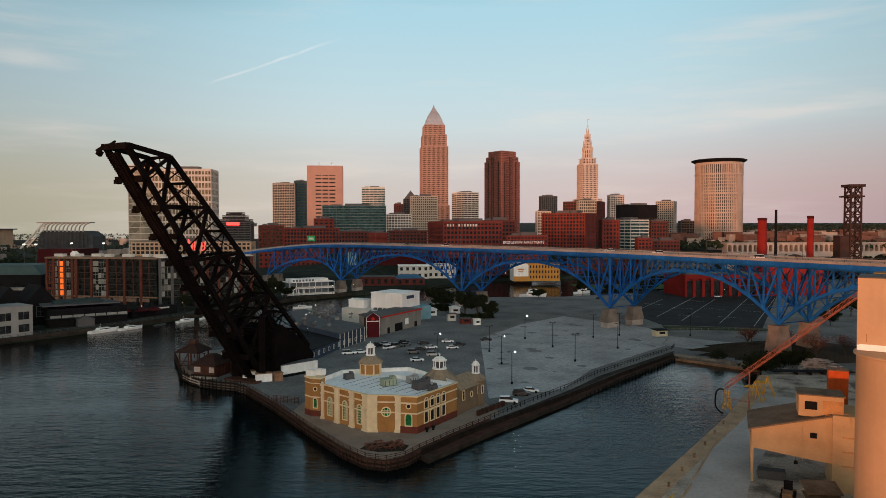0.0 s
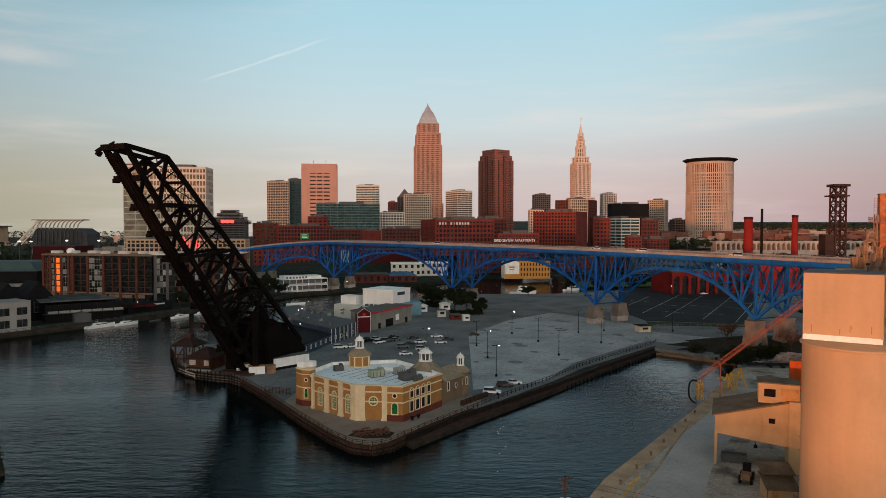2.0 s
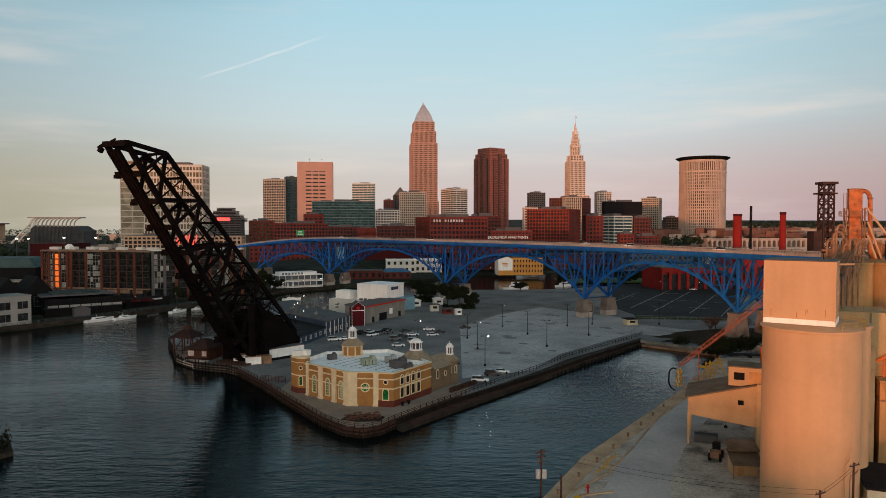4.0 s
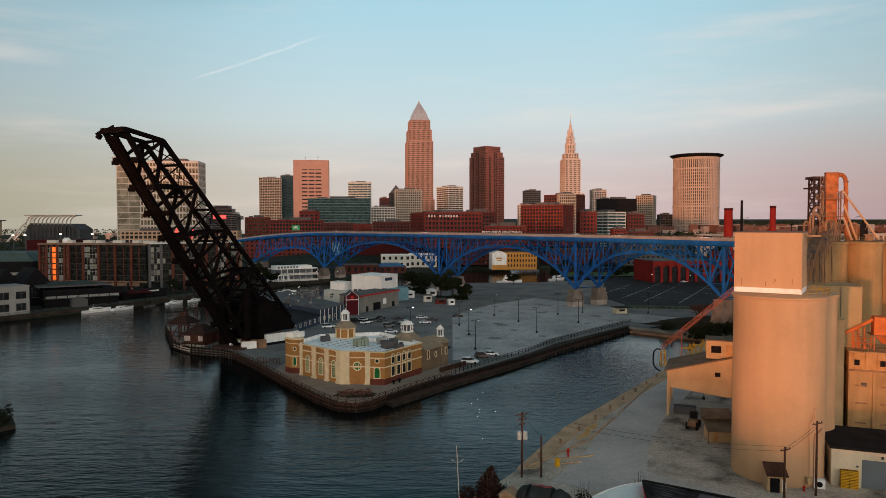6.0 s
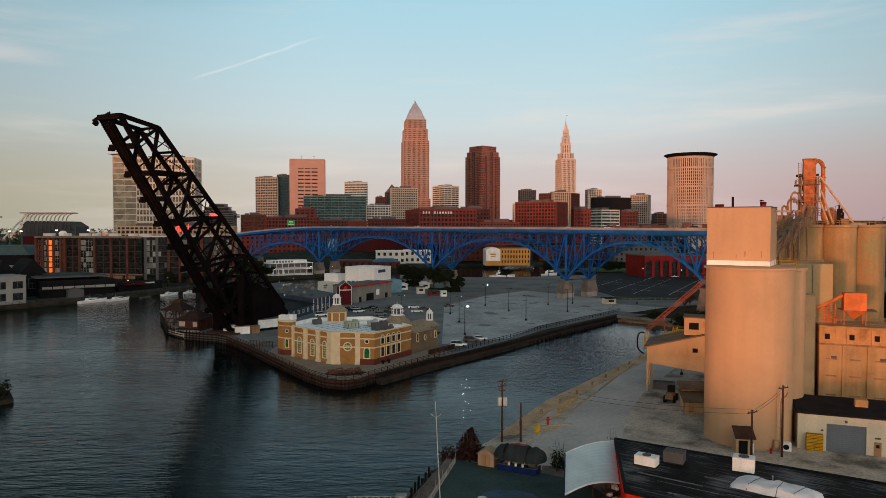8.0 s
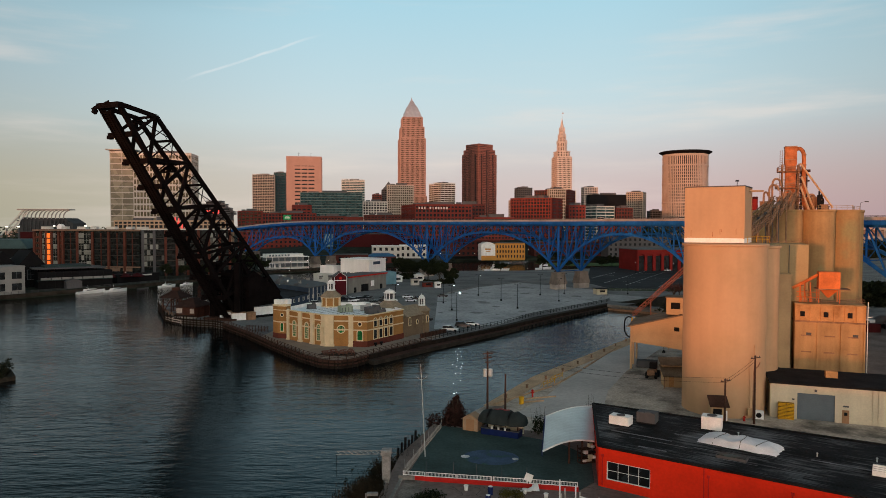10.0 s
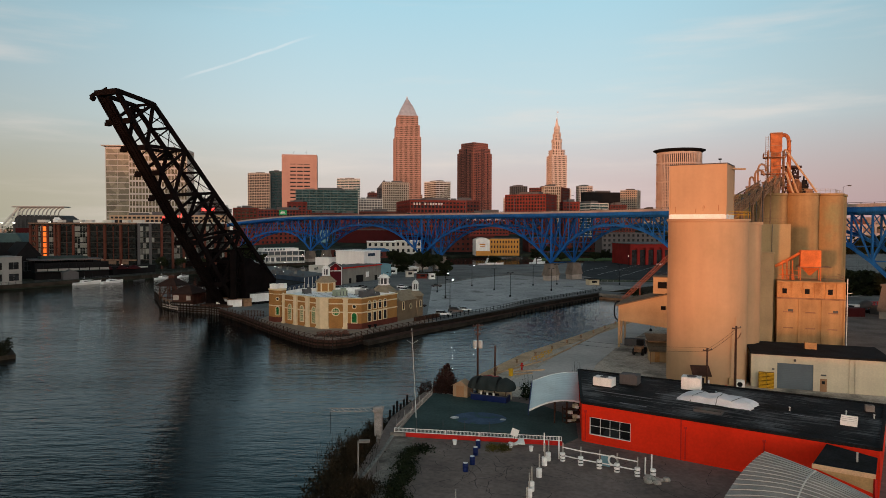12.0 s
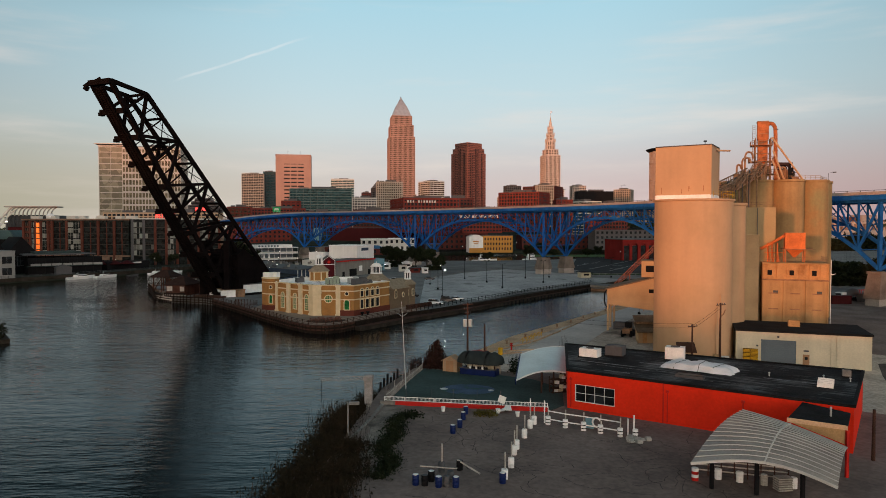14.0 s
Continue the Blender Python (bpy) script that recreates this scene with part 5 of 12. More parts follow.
city_block("brown_annex", "plain brown brick annex block", "warehouse", (229.3, 760.0), 20.0, 12.0, 5, 16, 53.2, 4, 3.2, 1.6, 1.8, "darkbrick", "glass")
city_block("red_cottage", "small red brick block by the viaduct", "warehouse", (181.2, 640.0), 14.3, 7.5, 8, 16, 36.5, 3.4, 3.2, 1.6, 1.8, "brick", "glass")
city_block("brown_row", "long brown brick block by the viaduct", "warehouse", (197.8, 655.0), 29.3, 7.7, 8, 16, 34.1, 3.4, 3.2, 1.4, 1.8, "darkbrick", "glass")
city_block("distant_block", "dark distant office block", "office block", (380.6, 1100.0), 22.6, 13.6, 5, 20, 56.8, 4, 5, 0.8, 1.4, "grey", "glass")
city_block("brick_row", "long red brick warehouse row", "warehouse", (-219.8, 820.0), 29.1, 12.9, 6, 18, 49.7, 4, 4.5, 1.4, 1.6, "brick", "warmglass")
city_block("brick_row", "red brick warehouse with light window bands", "warehouse", (-175.7, 760.0), 60.2, 11.9, 6, 18, 46.3, 3.8, 3.6, 1.4, 1.7, "brick", "glass")
city_block("brick_row", "low dark red warehouse", "warehouse", (-112.3, 740.0), 34.2, 11.6, 6, 18, 42.6, 3.8, 3.6, 1.6, 2.0, "darkbrick", "glass")
city_block("brick_row", "plain dark red wall block", "warehouse", (-77.9, 720.0), 20.2, 11.3, 6, 18, 41.5, 9, 30, 3, 8, "brick", "glass")
city_block("brick_row", "brown brick block with a long cornice", "warehouse", (-56.7, 720.0), 40.4, 11.3, 6, 18, 43.8, 3.8, 3.6, 1.6, 2.0, "darkbrick", "glass")
city_block("penthouse_block", "red brick block with rooftop houses", "warehouse", (-157.6, 840.0), 24.3, 13.2, 6, 18, 57.9, 4, 6, 2.5, 2.5, "brick", "glass")


# ---- landmark towers ----
def stepped(name, label, category, c, rz, z0, tiers, wall, glass, storey=4.0, bay=2.6):
    """A tower of square tiers: (width, depth, top)."""
    b = thing(name, label, category, (*c, z0), rz)
    z = 0
    for w, d, top in tiers:
        h = top - z0 - z
        bm = B()
        box(bm, (0, 0, z + h / 2), (w - 0.6, d - 0.6, h))
        part("glazed_core", bm, M[glass], b)
        bm = B()
        n = max(1, round(h / storey))
        for i in range(n + 1):
            zz = z + max(0.8, min(h - 0.8, i * h / n))
            box(bm, (0, 0, zz), (w - 0.2, d - 0.2, storey * 0.33))
        m = max(2, round(w / bay))
        for i in range(m + 1):
            x = -w / 2 + 0.5 + i * (w - 1.0) / m
            box(bm, (x, -d / 2 + 0.3, z + h / 2), (bay * 0.4, 0.7, h))
            box(bm, (x, d / 2 - 0.3, z + h / 2), (bay * 0.4, 0.7, h))
        m = max(2, round(d / bay))
        for i in range(m + 1):
            y = -d / 2 + 0.5 + i * (d - 1.0) / m
            box(bm, (-w / 2 + 0.3, y, z + h / 2), (0.7, bay * 0.4, h))
            box(bm, (w / 2 - 0.3, y, z + h / 2), (0.7, bay * 0.4, h))
        tagged(part("facade_relief", bm, M[wall], b), kind="stuff")
        z += h
    return b, z


def pyramid(bm, w, z0, z1, top=0.0, turn=45):
    return lathe(bm, [(w / 2 * 1.414, z0), (max(top, 0.01) / 2 * 1.414, z1)], n=4, turn=radians(turn))


def key_tower():
    b, z = stepped("granite_skyscraper", "tallest pink granite skyscraper with a steel pyramid crown", "skyscraper", (-19, 1430), 8, 25,
                   [(58, 58, 92), (53, 53, 212), (48, 48, 236), (42, 42, 256)], "granite", "warmglass")
    bm = B()
    for w, lo, hi, t in ((39, 0, 4, 36), (35, 4, 13, 30), (29, 13, 22, 22), (21, 22, 30, 12), (12, 30, 36, 6), (5, 36, 44, 0.3)):
        pyramid(bm, w, z + lo, z + hi, t)
    part("crown", bm, M["steelroof"], b, "silver stepped pyramid crown")


def square_tower():
    b, _ = stepped("red_granite_skyscraper", "red granite skyscraper with stepped shoulders", "skyscraper", (138, 1610), 38, 25,
                   [(58, 58, 198), (53, 53, 209), (45, 45, 222)], "redgranite", "glass", 4.0, 3.4)
    for turn in (0, 90, 180, 270):
        for x, w, top in ((-17, 5, 172), (0, 9, 183), (17, 5, 172)):
            bm = B()
            box(bm, (x, -29.2, top / 2), (w, 0.5, top))
            bm.transform(Matrix.Rotation(radians(turn), 4, "Z"))
            strip = part("window_strip", bm, M["glass"], b, "dark vertical strip of windows")
            for k in range(int(w / 2.4)):
                bm = B()
                box(bm, (x - w / 2 + (k + 1) * w / (int(w / 2.4) + 1), -29.55, top / 2), (0.7, 0.4, top))
                bm.transform(Matrix.Rotation(radians(turn), 4, "Z"))
                part("mullion", bm, M["redgranite"], strip)


def spire_tower():
    b, z = stepped("spire_tower", "slender limestone tower with a tiered spire and flagpole", "skyscraper", (299, 1430), 10, 25,
                   [(46, 46, 105), (33, 33, 176)], "limestone", "warmglass", 4.2, 3.0)
    # square shoulders, then octagonal drums ringed with columns, then the cone
    tiers = [(14.5, 0, 12), (11, 12, 31), (8.6, 31, 44), (6.2, 44, 58)]
    for k, (r, lo, hi) in enumerate(tiers):
        n, turn = (4, radians(45)) if k == 0 else (8, radians(22.5))
        rr = r * (1.35 if k == 0 else 1.0)
        bm = B()
        lathe(bm, [(rr * 0.9, z + lo), (rr * 0.9, z + hi)], n=n, turn=turn)
        drum = part("drum", bm, M["warmglass"], b)
        bm = B()
        for i, zz in enumerate((lo, lo + (hi - lo) * 0.45, hi - 1.6)):
            lathe(bm, [(rr * 0.94, z + zz), (rr * 1.02, z + zz + 0.4), (rr * 1.02, z + zz + 1.5), (rr * 0.94, z + zz + 2.0)], n=n, turn=turn)
        for i in range(16):
            t = (i + 0.5) * math.tau / 16
            reach = rr * 0.95 * (math.cos(math.pi / n) / math.cos((t - turn) % (math.tau / n) - math.pi / n))
            box(bm, (reach * math.cos(t), reach * math.sin(t), z + (lo + hi) / 2), (1.1, r * 0.2, hi - lo), math.degrees(t))
        tagged(part("column_ring", bm, M["limestone"], drum), kind="stuff")
        for i in range(4 if k else 0):
            bm = B()
            t = radians(45) + i * math.tau / 4
            q = rr * 0.98
            lathe(bm, [(r * 0.14, z + hi - 3), (r * 0.14, z + hi + 3), (0.05, z + hi + 6)], c=(q * math.cos(t), q * math.sin(t)), n=6)
            part("pinnacle", bm, M["limestone"], drum)
    bm = B()
    lathe(bm, [(5.2, z + 58), (4.4, z + 63), (3.9, z + 64), (2.6, z + 71), (0.4, z + 82)], n=8)
    part("spire", bm, M["limestone"], b)
    bm = B()
    rod(bm, (0, 0, z + 76), (0, 0, z + 96), 0.4, 0.2)
    box(bm, (1.8, 0, z + 93), (3.6, 0.2, 2.4))
    part("flagpole", bm, M["steelroof"], b)


M["courtstone"] = surf("tan_precast_ribs", (0.43, 0.34, 0.285), 0.8, 0.08, 15, 0.05, 0.1)


def courthouse():
    b = thing("courthouse", "curved pale concrete courthouse tower with a dark overhanging cornice", "courthouse", (411.5, 1030, 10))
    H, R = 134, 32.6
    bm = B()
    lathe(bm, [(R, 0), (R, H - 2)], n=72)
    part("glazed_core", bm, M["glass"], b)
    bm = B()
    for k in range(72):
        a = k * math.tau / 72
        box(bm, ((R + 0.5) * math.cos(a), (R + 0.5) * math.sin(a), H / 2 - 1), (1.3, 1.35 if k % 3 else 1.75, H - 2), math.degrees(a))
    tagged(part("pier_relief", bm, M["courtstone"], b), kind="stuff")
    bm = B()
    n = 24
    for i in range(n + 1):
        z = i * (H - 21) / n
        strong = i % 6 == 0
        t = 2.3 if strong else 1.15
        r = R + (1.5 if strong else 0.7)
        lathe(bm, [(R + 0.3, z), (r, z + 0.1), (r, z + t), (R + 0.3, z + t + 0.1)], n=72)
    lathe(bm, [(R + 0.3, H - 6), (R + 0.9, H - 5.9), (R + 0.9, H - 2.4), (R + 0.3, H - 2.3)], n=72)
    tagged(part("storey_relief", bm, M["courtstone"], b), kind="stuff")
    bm = B()
    lathe(bm, [(R + 0.4, H - 3), (R + 2, H - 2), (39.0, H + 0.6), (39.0, H + 1.6), (36.5, H + 2.4)], n=72)
    part("cornice", bm, M["black"], b, "dark overhanging cornice")


def pyramid_roof():
    b = thing("pyramid_roof", "dark pyramid roof on the glass tower", "roof", (-65.3, 1389.5, 104.2), 5)
    bm = B()
    pyramid(bm, 26, 0, 17)
    part("roof", bm, M["grey"], b)


pyramid_roof()
key_tower()
square_tower()
spire_tower()
courthouse()

# ---- the cement works: front silo ----
YA = -23.0          # the way the works stand in plan
YARD_Z = 2.3


def railing(parent, pts, h=1.1, mat="yellow", gap=1.6, r=0.035):
    """A tube railing through the points: two rails and posts, one part."""
    bm = B()
    for p, q in zip(pts, pts[1:]):
        p, q = Vector(p), Vector(q)
        n = max(1, round((q - p).length / gap))
        for k in (0.55, 1.0):
            rod(bm, p + Vector((0, 0, h * k)), q + Vector((0, 0, h * k)), r, r, 5)
        for i in range(n + 1):
            e = p.lerp(q, i / n)
            rod(bm, e, e + Vector((0, 0, h)), r, r, 5)
    return part("railing", bm, M[mat], parent)


M["rusty_run"] = surf("rust_run", (0.30, 0.14, 0.07), 0.8, 0.3, 0.5, 0.2, 0.05)


def front_silo():
    s = thing("silo", "cream painted concrete silo with a sheet-metal head house", "silo", (60.5, 87.5, YARD_Z))
    Z = 28.0
    HA = -34.0
    bm = B()
    lathe(bm, [(6.66, -0.2), (6.66, Z - 0.3), (6.66, Z)], n=64)
    smooth(part("barrel", bm, M["silo"], s))
    bm = B()
    lathe(bm, [(6.64, Z), (6.92, Z + 0.02), (6.98, Z + 0.08), (6.98, Z + 0.3), (6.9, Z + 0.36)], n=64)
    smooth(part("top_slab", bm, M["silobox"], s, "thin overhanging cream top slab"))
    bm = B()
    lathe(bm, [(5.0, -0.2), (5.0, Z - 0.6), (5.25, Z - 0.55), (5.25, Z - 0.1)], c=(7.2, 6.3), n=40)
    smooth(part("rear_barrel", bm, M["silo"], s))
    bm = B()
    box(bm, (0.25, 3.4, Z + 0.85), (9.7, 7.6, 0.8), HA)
    part("curb", bm, M["white"], s, "white flashing round the head house")
    bm = B()
    box(bm, (0.25, 3.4, Z + 5.6), (9.5, 7.4, 8.9), HA)
    hh = part("head_house", bm, M["silobox"], s)
    bm = B()
    box(bm, (0.25, 3.4, Z + 10.05), (9.75, 7.65, 0.16), HA)
    part("coping", bm, M["grey"], hh)
    for sx, sy in ((-1, -1), (1, -1), (1, 1), (-1, 1)):
        bm = B()
        c = pose(0.25, 3.4, 0, 0, 0, HA) @ Vector((sx * 4.75, sy * 3.7, 0))
        box(bm, (c.x, c.y, Z + 5.6), (0.22, 0.22, 8.9), HA)
        part("corner_trim", bm, M["silobox"], hh)
    rng = random.Random(5)
    for k in range(5):
        bm = B()
        c = pose(0.25, 3.4, 0, 0, 0, HA) @ Vector((rng.uniform(-4, 4), -3.72, 0))
        box(bm, (c.x, c.y, Z + 1.6 + rng.uniform(0, 1.0)), (0.09, 0.03, rng.uniform(0.4, 1.1)), HA)
        part("rust_run", bm, M["rusty_run"], hh, "short rust run below a fixing")
    bm = B()
    c = pose(0.25, 3.4, 0, 0, 0, HA) @ Vector((4.75, 1.2, 0))
    rod(bm, (c.x, c.y, Z + 9.4), (c.x + 2.7, c.y + 0.4, Z + 9.4), 0.16, 0.16, 8)
    part("vent_pipe", bm, M["silobox"], s)
    bm = B()
    rod(bm, (3.2, 2.8, Z + 10), (3.2, 2.8, Z + 11.1), 0.06, 0.06, 6)
    box(bm, (3.2, 2.8, Z + 11.2), (0.5, 0.3, 0.25))
    part("beacon", bm, M["black"], s)
    pts = [(6.9 * math.cos(a), 6.9 * math.sin(a), Z + 0.5) for a in [radians(-85 + 13 * k) for k in range(9)]]
    railing(s, pts)
    # drain pipe, hut and boxes at its foot
    bm = B()
    rod(bm, (1.4, -6.9, 0.5), (1.4, -6.9, 9.5), 0.1, 0.1, 8)
    rod(bm, (1.4, -6.9, 9.5), (2.2, -6.75, 10.3), 0.1, 0.1, 8)
    rod(bm, (2.2, -6.75, 10.3), (2.2, -6.75, 12.0), 0.1, 0.1, 8)
    part("conduit", bm, M["silo"], s)
    bm = B()
    box(bm, (1.4, -7.0, 1.2), (0.8, 0.5, 1.1))
    part("meter_box", bm, M["cream"], s)
    return s


front_silo()


def silo_hut():
    h = thing("hut", "small cream lean-to hut with a brown roof at the silo foot", "shed", (56.6, 80.3, YARD_Z), -12)
    bm = B()
    box(bm, (0, 0, 1.3), (2.6, 2.4, 2.6))
    part("wall", bm, M["cream"], h)
    bm = B()
    prism(bm, [(-1.5, -1.7), (1.5, -1.7), (1.5, 1.3), (-1.5, 1.3)], 0, 0.14)
    bm.transform(pose(0, 0, 3.1, 24, 0, 0))
    part("roof", bm, M["wood"], h)
    bm = B()
    box(bm, (-0.3, -1.24, 1.05), (1.3, 0.08, 2.1))
    part("door", bm, M["black"], h)
    bm = B()
    box(bm, (0.95, -1.24, 1.05), (0.5, 0.06, 1.6))
    part("panel", bm, M["white"], h)


silo_hut()


def back_works():
    w = thing("silo_bank", "bank of tall weathered cream concrete silos behind the front silo", "silo", (105.1, 135, YARD_Z))
    for x, y in ((-7.8, 2.0), (-1.2, 0.0), (6.0, 1.5), (10.2, 7.0), (-4.6, 7.5), (2.4, 7.5), (-11.5, 7)):
        bm = B()
        lathe(bm, [(3.75, 0), (3.75, 34.6), (3.95, 34.7), (3.95, 35.2)], c=(x, y), n=32)
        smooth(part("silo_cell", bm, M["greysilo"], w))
    pts = [(-11, -1.5, 35.2), (-7.8, -1.6, 35.2), (-1.2, -3.5, 35.2), (6, -2, 35.2), (10, 3.5, 35.2), (13.5, 7, 35.2)]
    railing(w, pts, 1.0, "greysilo")
    bm = B()
    rod(bm, (9.2, 0, 35), (9.2, 0, 36.9), 0.05, 0.05, 5)
    rod(bm, (9.2, 0, 36.9), (10.6, 0, 37.3), 0.04, 0.04, 5)
    box(bm, (10.8, 0, 37.2), (0.7, 0.4, 0.25))
    part("flood_lamp", bm, M["grey"], w)

    # elevator tower on the bank's roof
    e = thing("elevator_tower", "rust orange bucket elevator tower with ducts and spouts", "elevator tower", (101, 146, YARD_Z + 35))
    spin = pose(4.0, 4, 0, 0, 0, YA)

    def on(x, y, z):
        return spin @ Vector((x, y, z))

    bm = B()
    box(bm, (4.0, 4, 14.5), (2.8, 2.7, 4.6), YA)
    head = part("head", bm, M["rustorange"], e)
    bm = B()
    box(bm, (4.0, 4, 16.9), (3.0, 2.9, 0.25), YA)
    box(bm, (4.0, 4, 13.6), (2.92, 2.82, 0.16), YA)
    part("flange", bm, M["rusty"], head)
    bm = B()
    box(bm, (4.0, 4, 7.4), (2.4, 2.3, 10.2), YA)
    part("casing", bm, M["rustorange"], e)
    bm = B()
    lathe(bm, [(1.3, 0.6), (2.6, 4.4), (2.7, 4.8)], c=(4.0, 4.0), n=4, turn=radians(45 + YA))
    part("boot", bm, M["rusty"], e)
    bm = B()
    for x, y in ((-1.9, -1.7), (1.9, -1.7), (1.9, 1.7), (-1.9, 1.7)):
        beam(bm, on(x, y, -0.2), on(x, y, 12.4), 0.24)
    for k in range(6):
        z = 0.2 + 2.0 * k
        for x0, y0, x1, y1 in ((-1.9, -1.7, 1.9, -1.7), (-1.9, 1.7, -1.9, -1.7)):
            beam(bm, on(x0, y0, z), on(x1, y1, z + 2), 0.12)
            beam(bm, on(x0, y0, z), on(x1, y1, z), 0.14)
    part("frame", bm, M["rusty"], e)
    for z, x0, x1 in ((2.6, -4.6, 3.4), (6.0, -3.4, 2.6), (10.4, -3.0, 2.4)):
        bm = B()
        ring = [on(x0, -2.6, 0), on(x1, -2.6, 0), on(x1, 2.4, 0), on(x0, 2.4, 0)]
        prism(bm, [(p.x, p.y) for p in ring], z, z + 0.14)
        part("platform", bm, M["rusty"], e)
        railing(e, [(p.x, p.y, z + 0.14) for p in (ring[3], ring[0], ring[1], ring[2])], 1.1, "rusty", 1.3, 0.05)
    bm = B()
    tube(bm, [(4.8, 3.2, 16.0), (5.6, 2.8, 16.4), (6.3, 2.5, 15.8), (6.6, 2.3, 14.4), (6.6, 2.1, 10.0), (6.6, 1.9, 5.0), (6.6, 1.8, 2.0), (7.3, 1.4, 0.4)], 0.5, 12)
    smooth(part("duct", bm, M["rustorange"], e, "curved orange exhaust duct"))
    bm = B()
    for z in (3.0, 6.0, 9.0, 12.0, 14.6):
        rod(bm, (6.62, 2.1, z), (6.62, 2.1, z + 0.18), 0.6, 0.6, 12)
    part("duct_flange", bm, M["rusty"], e)
    for p, q in (((4.9, 0.8, 12.4), (12.4, -1.2, 1.0)), ((5.6, 1.4, 9.0), (8.6, 0.6, 0.4)), ((5.2, 1.0, 6.4), (6.6, -0.6, 0.4))):
        bm = B()
        rod(bm, p, q, 0.25, 0.25, 8)
        part("spout", bm, M["silobox"], e, "pale sloping spout")
    for x, y, h, reach in ((-5.6, -1.4, 4.8, 1.4), (-4.4, -1.9, 6.6, 2.6), (-3.2, -1.0, 8.2, 2.4), (-2.2, -2.2, 3.6, 1.6), (-0.9, -2.4, 5.2, 2.2), (8.8, 1.0, 4.4, -1.2), (9.8, 0.2, 3.0, 1.2)):
        bm = B()
        tube(bm, [(x, y, 0), (x, y, h * 0.6), (x + 0.05, y, h * 0.88), (x + reach * 0.3, y + 0.1, h), (x + reach * 0.8, y + 0.3, h * 0.97), (x + reach, y + 0.4, h * 0.8)], 0.26, 8)
        part("pipe", bm, M["rusty"], e)
    bm = B()
    for dx in (-0.3, 0.3):
        beam(bm, on(-2.3 + dx, -1.8, 0), on(-2.3 + dx, -1.8, 16), 0.08)
    for k in range(32):
        beam(bm, on(-2.6, -1.8, 0.3 + 0.5 * k), on(-2.0, -1.8, 0.3 + 0.5 * k), 0.06)
    part("ladder_cage", bm, M["rusty"], e)
    for x, y, w2, d2, h, mat in ((-3.8, 1.5, 2.4, 2.0, 2.4, "rusty"), (-0.6, -0.4, 2.0, 1.6, 3.4, "rusty"), (8.2, 3.4, 1.4, 1.4, 3.6, "rustorange"), (10.4, -0.8, 1.8, 1.4, 1.6, "rusty"), (2.0, -0.6, 1.4, 1.2, 4.6, "rusty"), (11.8, 1.8, 2.4, 1.6, 1.2, "grey")):
        bm = B()
        box(bm, (x, y, h / 2), (w2, d2, h), YA)
        box(bm, (x, y, h + 0.1), (w2 + 0.25, d2 + 0.25, 0.2), YA)
        part("machine_box", bm, M[mat], e)
    bm = B()
    lathe(bm, [(0.4, 0), (1.3, 2.0), (1.3, 3.4), (0.4, 4.2), (0.3, 4.6)], c=(9.4, 2.6), n=14)
    part("cyclone", bm, M["rusty"], e)
    for x, y, h in ((9.2, -0.6, 4.2), (10.6, 0.6, 3.4)):
        bm = B()
        box(bm, (x, y, h / 2), (0.9, 0.9, h), YA)
        rod(bm, (x, y, h), (x, y, h + 1.0), 0.22, 0.22, 8)
        part("blower", bm, M["black"], e)

    # sloped gallery and stairs from the front silo up to the tower
    g = thing("conveyor_gallery", "sloping steel conveyor gallery with stairs and railings", "conveyor", (68, 99, YARD_Z + 28))
    a0, b0 = Vector((0, 0, 0.4)), Vector((30.4, 42.5, 8.6))
    for off in (-1.5, 1.5):
        o = Vector((0.8, -0.6, 0)) * off
        bm = B()
        for zz in (0, 1.2, 2.2):
            beam(bm, a0 + o + Vector((0, 0, zz)), b0 + o + Vector((0, 0, zz)), 0.2)
        n = 26
        for k in range(n):
            p, q = a0.lerp(b0, k / n) + o, a0.lerp(b0, (k + 1) / n) + o
            beam(bm, p, p + Vector((0, 0, 2.2)), 0.13)
            beam(bm, p, q + Vector((0, 0, 1.2)), 0.1)
        part("side_truss", bm, M["rusty"], g)
    bm = B()
    beam(bm, a0 + Vector((0, 0, 0.2)), b0 + Vector((0, 0, 0.2)), 2.6, 0.15)
    beam(bm, a0 + Vector((0, 0, 0.8)), b0 + Vector((0, 0, 0.8)), 1.0, 0.5)
    part("belt", bm, M["rusty"], g)
    for k in (1, 2, 3):
        q = a0.lerp(b0, k / 4)
        bm = B()
        for side in (-1, 1):
            beam(bm, (q.x + side, q.y - 0.6 * side, -28), (q.x + side, q.y - 0.6 * side, q.z), 0.34)
        for z in range(-26, int(q.z) - 3, 4):
            beam(bm, (q.x - 1, q.y + 0.6, z), (q.x + 1, q.y - 0.6, z + 4), 0.16)
            beam(bm, (q.x + 1, q.y - 0.6, z), (q.x - 1, q.y + 0.6, z + 4), 0.16)
        part("trestle", bm, M["rusty"], g)
    # stair flights climb beside the gallery, landing by landing
    for k in range(3):
        bm = B()
        p, q = a0.lerp(b0, 0.20 + 0.25 * k) + Vector((2.6, -1.8, 1.2)), a0.lerp(b0, 0.42 + 0.25 * k) + Vector((2.6, -1.8, 3.2))
        for i in range(16):
            c = p.lerp(q, i / 15)
            box(bm, tuple(c), (1.2, 0.32, 0.06), 54)
        for o in (-0.6, 0.6):
            w3 = Vector((0.81, -0.59, 0)) * o
            beam(bm, p + w3, q + w3, 0.1, 0.3)
        part("stair_flight", bm, M["rusty"], g)
